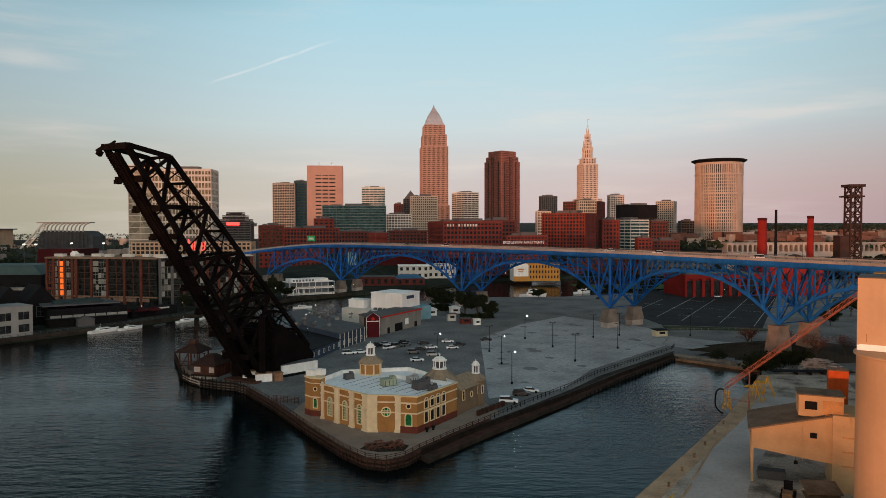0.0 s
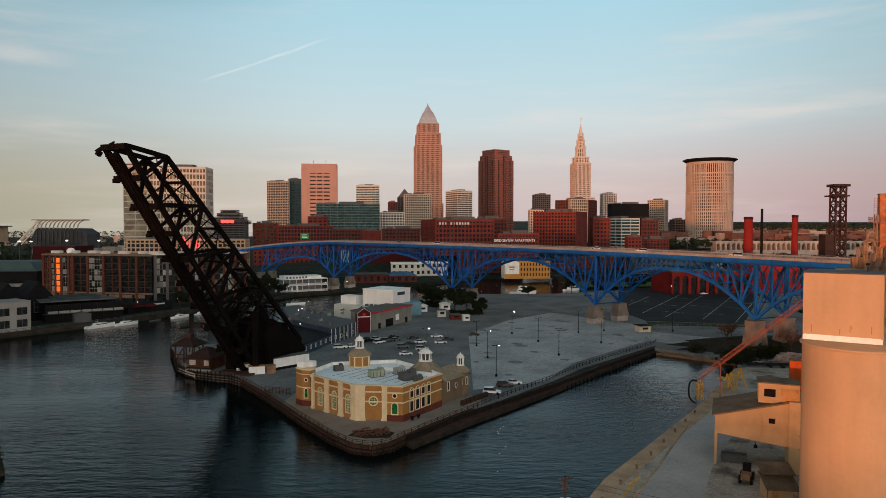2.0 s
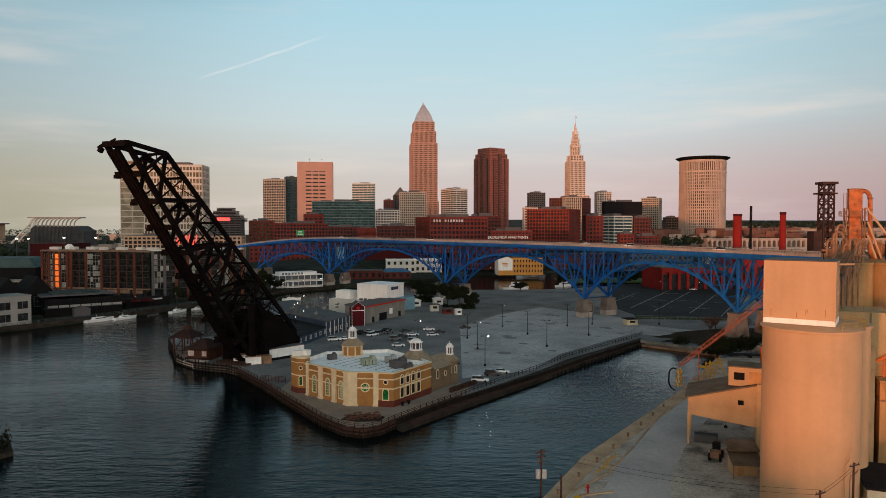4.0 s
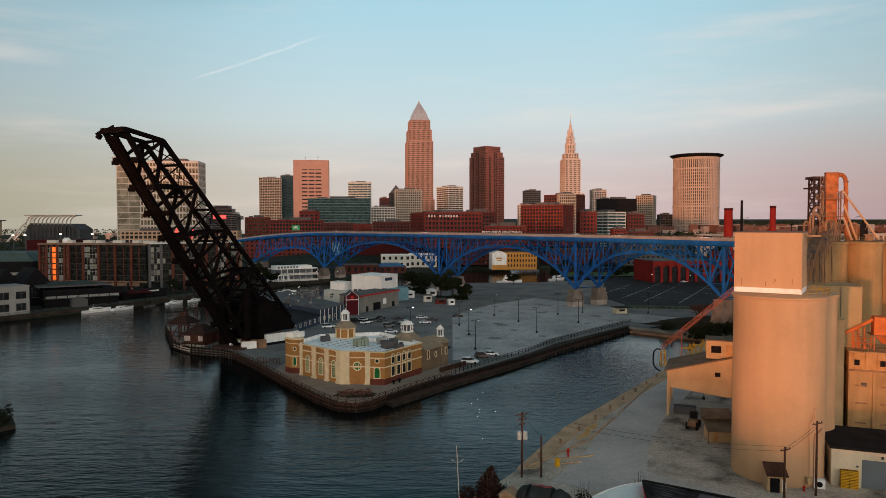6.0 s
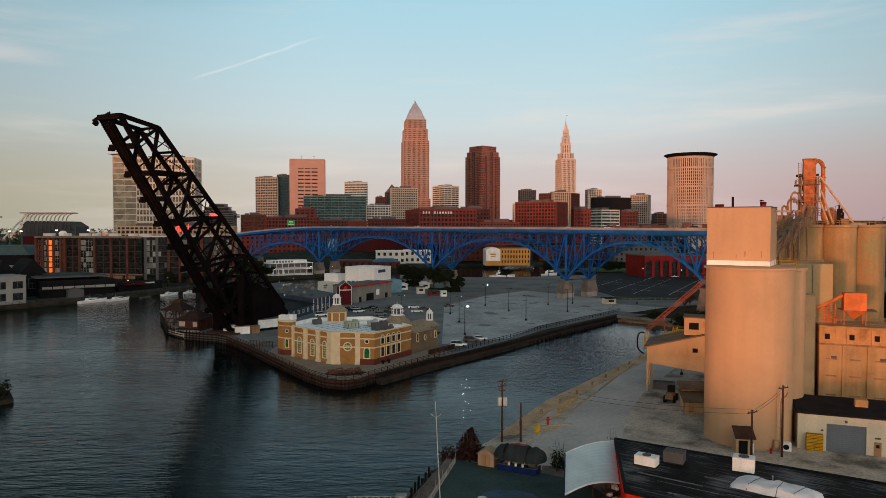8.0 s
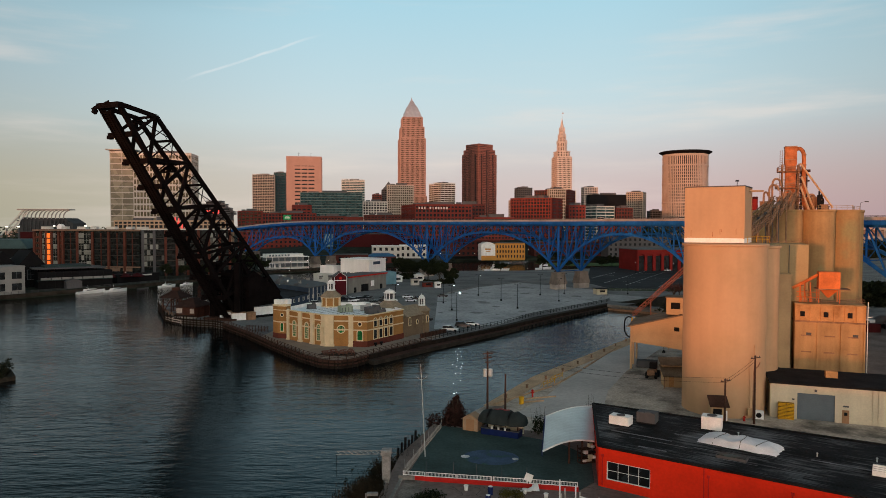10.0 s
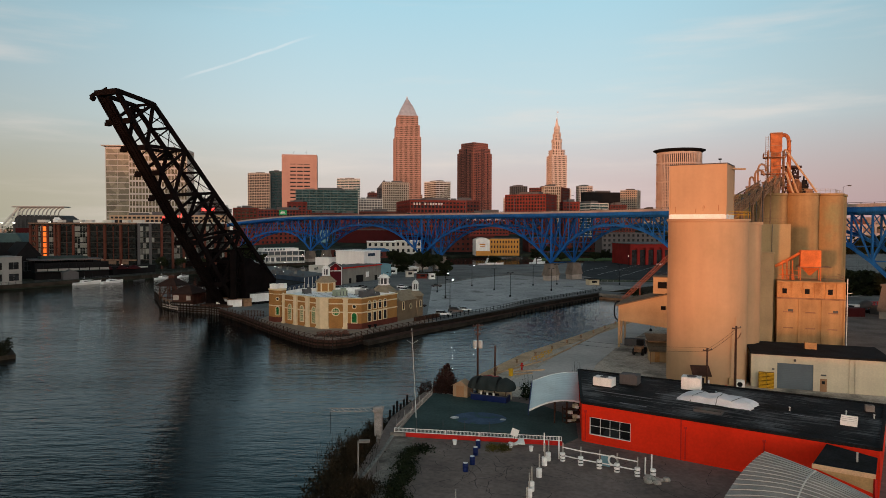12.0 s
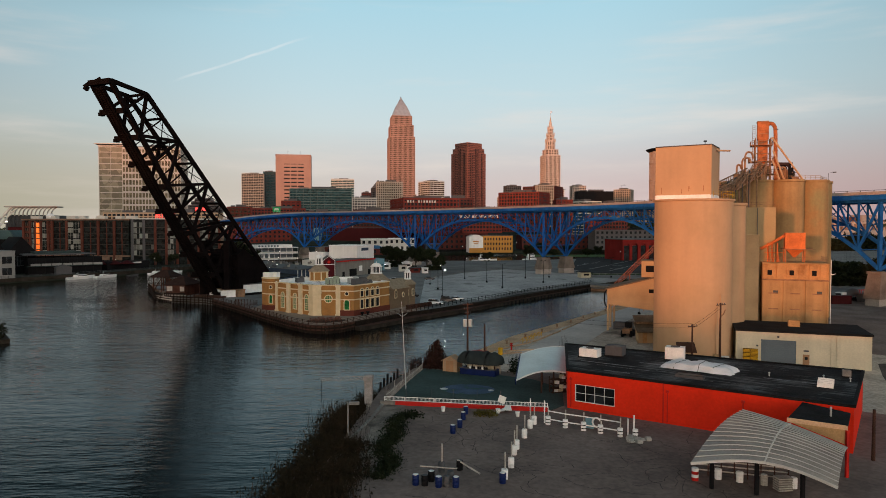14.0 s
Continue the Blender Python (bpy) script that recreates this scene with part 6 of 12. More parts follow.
        for o in (-0.6, 0.6):
            w3 = Vector((0.81, -0.59, 0)) * o
            railing(g, [tuple(p + w3), tuple(p.lerp(q, 0.5) + w3), tuple(q + w3)], 1.1, "rusty", 1.1, 0.05)
        bm = B()
        box(bm, tuple(q + Vector((0.9, 1.1, 0))), (2.2, 2.6, 0.12), 54)
        beam(bm, q + Vector((0.9, 1.1, 0)), (q.x + 0.9, q.y + 1.1, -20), 0.22)
        part("landing", bm, M["rusty"], g)
    for k in range(4):
        bm = B()
        x, y, h = 9 + 3.4 * k, 10.5 + 3.9 * k, 4.6 + 1.1 * k
        rod(bm, (x, y, -2), (x, y, h), 0.11, 0.11, 6)
        lathe(bm, [(0.32, h), (0.32, h + 0.4), (0.05, h + 0.6)], (x, y), 8)
        part("vent_stack", bm, M["grey"], g)


M["rusty"] = surf("rust_brown_steel", (0.26, 0.15, 0.09), 0.75, 0.3, 2, 0.2, 0.2)
back_works()


def lower_works():
    # tall middle blocks
    b = thing("works_building", "cream masonry works building with stained orange-lit panels", "building", (81.8, 103.8, YARD_Z), YA)
    b.matrix_basis = b.matrix_basis @ Matrix.Diagonal((0.81, 1, 1, 1))
    bm = B()
    box(bm, (7.4, 5, 6.3), (14.8, 10, 12.6))
    part("lower_wall", bm, M["cream_orange"], b)
    bm = B()
    box(bm, (7.4, 5, 14.4), (14.8, 9.9, 3.2))
    part("upper_wall", bm, M["cream_stain"], b, "rust stained upper storey")
    bm = B()
    box(bm, (7.4, 4.95, 12.75), (15.1, 10.2, 0.3))
    part("belt_course", bm, M["rusty"], b)
    bm = B()
    box(bm, (7.4, 5, 16.1), (15.0, 10.2, 0.25))
    part("roof", bm, M["cream_orange"], b)
    for x in (0.15, 4.9, 9.9, 14.65):
        bm = B()
        box(bm, (x, -0.12, 6.3), (0.35, 0.3, 12.6))
        part("pilaster", bm, M["cream_orange"], b)
    for i in range(3):
        for z in (3.2, 6.8, 10.0):
            bm = B()
            box(bm, (2.5 + 4.9 * i, -0.06, z), (2.2, 0.16, 0.22))
            part("ledge", bm, M["rusty"], b)
        if i != 1:
            bm = B()
            box(bm, (3.0 + 4.9 * i, -0.1, 10.35), (1.1, 0.12, 0.45))
            part("louvre", bm, M["grey"], b)
        bm = B()
        box(bm, (1.6 + 5.0 * i, -0.02, 14.2), (1.0, 0.2, 1.0))
        part("opening", bm, M["black"], b)
    for x in (0.05, 3.3, 5.6, 8.3, 10.6, 13.0, 14.75):
        bm = B()
        box(bm, (x, -0.08, 14.4), (0.2, 0.2, 3.1))
        part("batten", bm, M["cream_stain"], b)
    railing(b, [(0.2, 0.2, 16.2), (14.6, 0.2, 16.2), (14.6, 9, 16.2)], 1.1, "rusty", 1.8)
    bm = B()
    rod(bm, (15.2, -0.2, 0), (15.2, -0.2, 17), 0.09, 0.09, 6)
    rod(bm, (15.2, -0.2, 14), (16.2, -0.2, 14.2), 0.07, 0.07, 6)
    part("downpipe", bm, M["white"], b)

    c = thing("works_tower", "plain cream masonry stair tower of the works", "building", (76.3, 106.1, YARD_Z), YA)
    bm = B()
    box(bm, (2.6, 3.5, 10.8), (5.2, 7, 21.6))
    part("wall", bm, M["cream"], c)
    bm = B()
    box(bm, (2.6, 3.4, 21.7), (5.5, 7.4, 0.3))
    box(bm, (2.6, 3.4, 18.0), (5.4, 7.2, 0.25))
    part("coping", bm, M["cream"], c)
    bm = B()
    box(bm, (5.3, 2.6, 10), (0.25, 0.25, 19))
    part("downpipe", bm, M["cream"], c)

    d = thing("works_block", "high plain cream works block beside the silos", "building", (76.0, 111.0, YARD_Z), YA)
    bm = B()
    box(bm, (5.4, 5, 13.8), (10.8, 10, 27.6))
    part("wall", bm, M["cream_shade"], d)
    railing(d, [(0.2, 0.2, 27.6), (10.6, 0.2, 27.6)], 1.1, "rusty", 1.5)
    bm = B()
    box(bm, (7.3, -0.05, 13.8), (0.12, 0.2, 27.4))
    part("joint_strip", bm, M["grey"], d)

    h = thing("dust_hopper", "orange steel dust hopper on legs", "hopper", (88.4, 103.6, YARD_Z + 16.2), YA)
    bm = B()
    box(bm, (0, 1.5, 4.4), (3.7, 3.2, 3.4))
    part("bin", bm, M["orange"], h)
    bm = B()
    lathe(bm, [(0.25, 1.0), (2.3, 2.7)], c=(0, 1.5), n=4, turn=radians(45))
    part("cone", bm, M["orange"], h)
    for sx in (-1.8, 1.8):
        for sy in (0, 3):
            bm = B()
            beam(bm, (sx, sy, 0), (sx, sy, 3), 0.16)
            part("leg", bm, M["orange"], h)
    bm = B()
    box(bm, (0.6, 1.5, 2.75), (6.0, 4.4, 0.12))
    part("deck", bm, M["rusty"], h)
    bm = B()
    tube(bm, ((-1.9, 1.2, 5.5), (-3.4, 1.2, 4.5), (-4.6, 1.2, 3.7), (-6.4, 1.2, 2.7)), 0.3, 8, 2)
    part("duct", bm, M["orange"], h)
    for x in (-3.2, -4.2, -5.0):
        bm = B()
        rod(bm, (x, 1.0, 0), (x, 1.0, 4.0), 0.14, 0.14, 6)
        part("post", bm, M["orange"], h)
        bm = B()
        rod(bm, (x + 0.4, 1.6, 0), (x, 1.0, 2.4), 0.1, 0.1, 6)
        part("strut", bm, M["orange"], h)
    for z in (1.0, 2.0):
        bm = B()
        rod(bm, (-5.6, 0.9, z), (-1.6, 0.9, z), 0.08, 0.08, 6)
        part("crossbar", bm, M["orange"], h)
    bm = B()
    for k in range(7):
        box(bm, (-2.6 - 0.35 * k, 0.3, 0.3 + 0.5 * k), (0.5, 0.8, 0.06))
    part("stair", bm, M["rusty"], h)


M["cream_stain"] = surf("rust_stained_cream", (0.43, 0.235, 0.10), 0.8, 0.25, 2.5, 0.12, 0.1, stain=(0.28, 0.13, 0.05))
# cream walls deepened to orange: the evening light's tone is in the base colour
M["cream_orange"] = surf("rust_washed_masonry", (0.40, 0.245, 0.115), 0.8, 0.18, 3.5, 0.06, 0.08, streak=0.15)
# the cream masonry again, with the works block's shade put into its colour
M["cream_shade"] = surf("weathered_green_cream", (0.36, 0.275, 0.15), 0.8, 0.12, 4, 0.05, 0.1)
lower_works()


M["crateinside"] = surf("shaded_yellow_plastic", (0.20, 0.10, 0.012), 0.7, 0.2, 1, 0.1, 0.1)


def garage():
    g = thing("garage", "cream block garage with a steel roller door and dark flat roof", "garage", (66.0, 82.0, YARD_Z), -22)
    bm = B()
    W, D, H = 20.5, 12, 5.6
    prism(bm, [(0, 0), (4.0, 0), (4.0, 0.3), (0, 0.3)], 0, H)
    prism(bm, [(9.4, 0), (W, 0), (W, 0.3), (9.4, 0.3)], 0, H)
    prism(bm, [(4.0, 0), (9.4, 0), (9.4, 0.3), (4.0, 0.3)], 4.3, H)
    prism(bm, [(0, 0.3), (0.3, 0.3), (0.3, D), (0, D)], 0, H)
    prism(bm, [(W - 0.3, 0.3), (W, 0.3), (W, D), (W - 0.3, D)], 0, H)
    prism(bm, [(0.3, D - 0.3), (W - 0.3, D - 0.3), (W - 0.3, D), (0.3, D)], 0, H)
    part("wall", bm, M["cream_pale"], g)
    bm = B()
    prism(bm, [(-0.2, -0.25), (W + 0.2, -0.25), (W + 0.2, D + 0.2), (-0.2, D + 0.2)], H, H + 0.35)
    part("roof", bm, M["tar"], g, "dark tar roof")
    bm = B()
    box(bm, (6.7, 0.26, 2.3), (5.4, 0.06, 4.4))
    door = part("roller_door", bm, M["grey_blue"], g, "blue-grey roller door")
    for k in range(14):
        bm = B()
        box(bm, (6.7, 0.2, 0.16 + 0.307 * k), (5.4, 0.06, 0.28))
        part("slat", bm, M["grey_blue"], door)
    bm = B()
    box(bm, (10.9, -0.03, 1.05), (1.0, 0.1, 2.1))
    dd = part("door", bm, M["doorbrown"], g, "tan personnel door")
    bm = B()
    box(bm, (10.9, -0.1, 1.5), (0.45, 0.06, 0.5))
    part("door_window", bm, M["glass"], dd)
    bm = B()
    box(bm, (10.9, -0.04, 2.7), (0.8, 0.08, 0.25))
    part("sign_plate", bm, M["grey"], g)
    bm = B()
    box(bm, (6.6, -0.3, 4.9), (0.3, 0.5, 0.3))
    part("wall_lamp", bm, M["grey"], g)
    bm = B()
    box(bm, (3.4, -0.06, 3.2), (0.35, 0.1, 0.25))
    part("vent", bm, M["grey"], g)
    bm = B()
    box(bm, (9.8, 6.5, H + 0.9), (1.8, 1.3, 1.1))
    part("roof_vent", bm, M["cream_stain"], g)
    for x in (14.6, 15.4):
        bm = B()
        rod(bm, (x, -0.1, 0), (x, -0.1, H), 0.06, 0.06, 6)
        part("downpipe", bm, M["cream_pale"], g)
    c = thing("crate_stack", "stack of yellow pallet crates beside the garage door", "crates", (67.9, 80.6, YARD_Z), -22, kind="")
    for i in range(2):
        for j in range(4):
            bm = B()
            x, z = i * 1.2 - 0.6, 0.35 + 0.68 * j
            box(bm, (x, 0, z), (1.08, 0.78, 0.56))
            crate = part("crate", bm, M["crateinside"], c)
            for k in (-0.22, 0.0, 0.22):
                for q, size in (((x, -0.42, z + k), (1.14, 0.05, 0.13)), ((x, 0.42, z + k), (1.14, 0.05, 0.13)), ((x + 0.57, 0, z + k), (0.05, 0.8, 0.13))):
                    bm = B()
                    box(bm, q, size)
                    part("slat", bm, M["yellow"], crate)
    u = thing("air_conditioner", "white air conditioning unit on the ground", "air conditioner", (63.4, 80.6, YARD_Z), -20)
    bm = B()
    box(bm, (0, 0, 0.75), (1.5, 1.0, 1.3))
    part("casing", bm, M["white"], u)
    bm = B()
    rod(bm, (0, -0.52, 0.75), (0, -0.55, 0.75), 0.42, 0.42, 14)
    part("fan_grille", bm, M["black"], u)
    p = thing("red_hydrant", "small red hydrant by the silo foot", "hydrant", (60.6, 79.6, YARD_Z))
    bm = B()
    lathe(bm, [(0.2, 0), (0.2, 0.12), (0.14, 0.15), (0.14, 0.6), (0.19, 0.62), (0.19, 0.7), (0.05, 0.85)], n=10)
    rod(bm, (-0.28, 0, 0.5), (0.28, 0, 0.5), 0.07, 0.07, 8)
    part("body", bm, M["redpaint"], p)


M["cream_pale"] = surf("cream_painted_block", (0.60, 0.54, 0.40), 0.8, 0.08, 4, 0.05, 0.12, streak=0.08)
M["grey_blue"] = surf("blue_grey_steel_door", (0.13, 0.16, 0.18), 0.5, 0.1, 3, 0.05, 0.05)
M["doorbrown"] = surf("tan_door_paint", (0.34, 0.19, 0.10), 0.6, 0.1, 2, 0.05, 0.05)
garage()


M["binred"] = surf("red_orange_steel_paint", (0.52, 0.095, 0.022), 0.6, 0.2, 2.5, 0.1, 0.1, streak=0.15)


def loading_shed():
    s = thing("loading_shed", "cream loading shed with a sloped roof and open truck bay", "shed", (54.2, 120.0, YARD_Z), YA)
    bm = B()
    W, D = 12.4, 12
    # front and back gable walls over the open bay
    for y in (0.0, D):
        bm = B()
        pts = [(0, 6.0), (W, 4.6), (W, 12.6), (0, 9.3)]
        slab_from(bm, pts, y, y + 0.3)
        bmesh.ops.recalc_face_normals(bm, faces=bm.faces[:])
        part("gable_wall", bm, M["cream"], s)
    bm = B()
    prism(bm, [(0, 0.3), (0.3, 0.3), (0.3, D), (0, D)], 6.0, 9.3)
    part("side_wall", bm, M["cream"], s)
    bm = B()
    v = [bm.verts.new(p) for p in ((-0.6, -0.5, 9.15), (W, -0.5, 12.7), (W, D + 0.6, 12.7), (-0.6, D + 0.6, 9.15), (-0.6, -0.5, 9.4), (W, -0.5, 12.95), (W, D + 0.6, 12.95), (-0.6, D + 0.6, 9.4))]
    for f in ((3, 2, 1, 0), (4, 5, 6, 7), (0, 1, 5, 4), (1, 2, 6, 5), (2, 3, 7, 6), (3, 0, 4, 7)):
        bm.faces.new([v[i] for i in f])
    part("roof", bm, M["shed_roof"], s, "brown weathered felt roof")
    for y in (0.15, 5, D):
        bm = B()
        beam(bm, (0.15, y, -0.1), (0.15, y, 6.1), 0.4)
        part("post", bm, M["cream"], s)
    bm = B()
    box(bm, (8.0, -0.06, 7.9), (0.12, 0.16, 6.4))
    part("cover_strip", bm, M["cream"], s)
    bm = B()
    box(bm, (9.6, -0.25, 9.2), (1.0, 0.5, 0.8))
    part("louvre", bm, M["black"], s)
    bm = B()
    rod(bm, (7.0, 0.2, 4.2), (7.0, 0.2, 5.3), 0.05, 0.05, 5)
    lathe(bm, [(0.35, 3.9), (0.3, 4.3), (0.1, 4.5)], (7.0, 0.2), 8)
    part("hanging_lamp", bm, M["black"], s)
    # the solid part beside the bay
    bm = B()
    box(bm, (15.0, 4, 6.5), (5.2, 9, 13.0))
    part("annex_wall", bm, M["cream"], s)
    for z in (4.6, 7.0, 9.4):
        bm = B()
        box(bm, (15.2, -0.58, z), (2.6, 0.2, 0.2))
        part("ledge", bm, M["cream_stain"], s)
    h = thing("roof_house", "small cream penthouse with a dark window on the shed roof", "penthouse", (61.3, 117.9, YARD_Z + 12.5), YA)
    bm = B()
    box(bm, (3.4, 2.6, 1.5), (6.8, 5.2, 3.6))
    part("wall", bm, M["cream"], h)
    bm = B()
    box(bm, (3.4, 2.6, 3.4), (7.2, 5.6, 0.2))
    part("roof", bm, M["shed_roof"], h)
    bm = B()
    box(bm, (1.9, -0.02, 1.6), (1.9, 0.12, 1.4))
    part("window_pane", bm, M["black"], h)
    bm = B()
    box(bm, (5.2, -0.05, 1.4), (3.0, 0.2, 2.4))
    part("panel", bm, M["cream_stain"], h)
    railing(h, [(4, -1.2, -0.2), (7.4, -1.2, -0.2), (7.4, -4, -0.2)], 1.1, "cream_stain", 1.2)
    t = thing("orange_bin", "red-orange steel bin standing behind the penthouse", "bin", (76.4, 132.6, YARD_Z), YA)
    bm = B()
    box(bm, (0, 0, 8.5), (3.3, 2.8, 17.0))
    part("shell", bm, M["binred"], t)
    for x in (-1.6, -0.55, 0.55, 1.6):
        bm = B()
        box(bm, (x, -1.45, 12.5), (0.16, 0.14, 9.0))
        part("stiffener", bm, M["binred"], t)
    bm = B()
    box(bm, (0, 0, 17.08), (3.5, 3.0, 0.16))
    part("rim", bm, M["rusty"], t)
    bm = B()
    lathe(bm, [(0.3, 17.16), (0.3, 17.5), (0.12, 17.65)], c=(0.2, 0.3), n=10)
    part("hatch", bm, M["grey"], t)
    # lean-to kiosk
    k = thing("kiosk", "small cream kiosk with a grey lean-to roof in the loading yard", "kiosk", (55.8, 102.6, YARD_Z), -8)
    bm = B()
    box(bm, (2.0, 1.8, 1.5), (4.0, 3.6, 3.0))
    part("wall", bm, M["cream"], k)
    for z, y, d in ((3.1, 0.7, 5.0), (4.6, 2.4, 3.4)):
        bm = B()
        prism(bm, [(-0.6, -d / 2), (4.6, -d / 2), (4.6, d / 2), (-0.6, d / 2)], -0.1, 0.1)
        bm.transform(pose(0, y, z, 16, 0, 0))
        part("roof", bm, M["shed_roof"], k)
    bm = B()
    box(bm, (2, 3.0, 3.9), (4.2, 1.6, 1.4))
    part("upper_wall", bm, M["cream"], k)
    bm = B()
    box(bm, (1.2, -0.05, 1.2), (0.9, 0.1, 2.2))
    part("door", bm, M["cream_stain"], k)
    for x in (-0.4, 4.2):
        bm = B()
        beam(bm, (x, -1.4, 0), (x, -1.4, 2.5), 0.14)
        part("post", bm, M["rusty"], k)
    # machines in the bay
    w = thing("wheel_loader", "rusty brown wheel loader parked in the truck bay", "loader", (56.2, 111.0, YARD_Z), 60)
    bm = B()
    box(bm, (-0.6, 0, 1.3), (2.6, 1.5, 1.1))
    part("engine", bm, M["rusty"], w)
    bm = B()
    box(bm, (0.5, 0, 2.3), (1.2, 1.3, 1.5))
    part("cab", bm, M["black"], w)
    bm = B()
    beam(bm, (0.9, 0.4, 1.6), (2.6, 0.4, 0.7), 0.25)
    beam(bm, (0.9, -0.4, 1.6), (2.6, -0.4, 0.7), 0.25)
    box(bm, (2.9, 0, 0.6), (0.7, 2.2, 0.9))
    part("bucket", bm, M["rusty"], w)
    for x in (-1.2, 1.3):
        for y in (-0.9, 0.9):
            bm = B()
            rod(bm, (x, y - 0.22, 0.7), (x, y + 0.22, 0.7), 0.7, 0.7, 14)
            part("wheel", bm, M["tar"], w)
    w = thing("steel_skip", "grey steel skip full of scrap in the truck bay", "skip", (58.3, 121.0, YARD_Z), -20)
    bm = B()
    box(bm, (0, 0, 0.9), (4.4, 2.0, 1.5))
    for x in (-1.6, -0.5, 0.6, 1.7):
        box(bm, (x, -1.05, 0.9), (0.12, 0.14, 1.5))
    part("body", bm, M["grey"], w)


M["shed_roof"] = surf("brown_felt_roof", (0.17, 0.125, 0.085), 0.9, 0.3, 3, 0.2, 0.2)
loading_shed()


def loading_boom():
    b = thing("loading_boom", "long red lattice ship-loading boom with a black hose", "boom", (69.6, 167.8, YARD_Z))
    p, q = Vector((0, 0, 5.2)), Vector((18.6, -30.5, 34.3))
    d = (q - p).normalized()
    side = d.cross(Vector((0, 0, 1))).normalized()
    up = side.cross(d)
    n = 30
    corner = [side * 0.55, -side * 0.55, up * 0.95]
    for c in corner:
        bm = B()
        beam(bm, p + c, q + c, 0.13)
        part("chord", bm, M["boomred"], b)
    bm = B()
    for k in range(n):
        a, e = p.lerp(q, k / n), p.lerp(q, (k + 1) / n)
        for c, f in ((0, 2), (1, 2), (0, 1)):
            beam(bm, a + corner[c], e + corner[f], 0.06)
            beam(bm, a + corner[c], a + corner[f], 0.05)
    part("lacing", bm, M["boomred"], b)
    bm = B()
    tube(bm, [(-0.4, 0.6, 4.6), (-1.4, 0.9, 4.8), (-2.2, 1.0, 4.0), (-2.4, 1.0, 2.4), (-2.3, 1.0, 0.6), (-1.6, 0.9, -0.6), (-0.6, 0.6, -1.2)], 0.2, 8)
    part("hose", bm, M["black"], b, "thick black loading hose")
    bm = B()
    for x, y in ((-0.7, -0.7), (0.7, -0.7), (0.7, 0.7), (-0.7, 0.7)):
        beam(bm, (x, y, 0), (x * 0.6, y * 0.6, 4.8), 0.16)
    for z in (1.2, 2.6, 4.0):
        for (x, y), (x2, y2) in zip(((-0.6, -0.6), (0.6, -0.6), (0.6, 0.6), (-0.6, 0.6)), ((0.6, -0.6), (0.6, 0.6), (-0.6, 0.6), (-0.6, -0.6))):
            beam(bm, (x, y, z), (x2, y2, z), 0.1)
            beam(bm, (x, y, z - 1.2), (x2, y2, z), 0.08)
    part("end_tower", bm, M["yellow"], b)
    e = p.lerp(q, 0.17)
    bm = B()
    beam(bm, (e.x, e.y, 0), (e.x, e.y, e.z), 0.22)
    beam(bm, (e.x, e.y, 3.0), (0.3, 0.2, 2.6), 0.12)
    part("trestle", bm, M["boomred"], b)
    for i, (x, y) in enumerate(((81.0, 175.6), (86.4, 181.0))):
        g = thing("gangway_frame", "yellow steel gangway frame on the quay", "gangway", (x, y, YARD_Z), 40 + 20 * i)
        bm = B()
        for a in (-1.1, 1.1):
            beam(bm, (a, -1.2, 0), (a, 0.6, 5.2), 0.16)
            beam(bm, (a, 1.4, 0), (a, 0.6, 5.2), 0.16)
        for k in range(10):
            beam(bm, (-1.1, -1.2 + 0.173 * k, 0.5 * k + 0.2), (1.1, -1.2 + 0.173 * k, 0.5 * k + 0.2), 0.12)
        part("frame", bm, M["yellow"], g)
        bm = B()
        box(bm, (0, 2.0, 3.4), (2.6, 2.6, 0.16))
        part("platform", bm, M["yellow"], g)


M["boomred"] = surf("red_oxide_paint", (0.30, 0.11, 0.075), 0.7, 0.3, 2, 0.15, 0.1)
loading_boom()

# ---- the red bar, its canopies, patio and lot ----
LOT_Z = 3.2
FL, FR, BR, BL = (29.6, 50.4), (54.3, 32.0), (65.9, 48.0), (33.5, 69.1)
RW = 4.65                       # wall height over the lot
RA = angle_of(FL, FR)


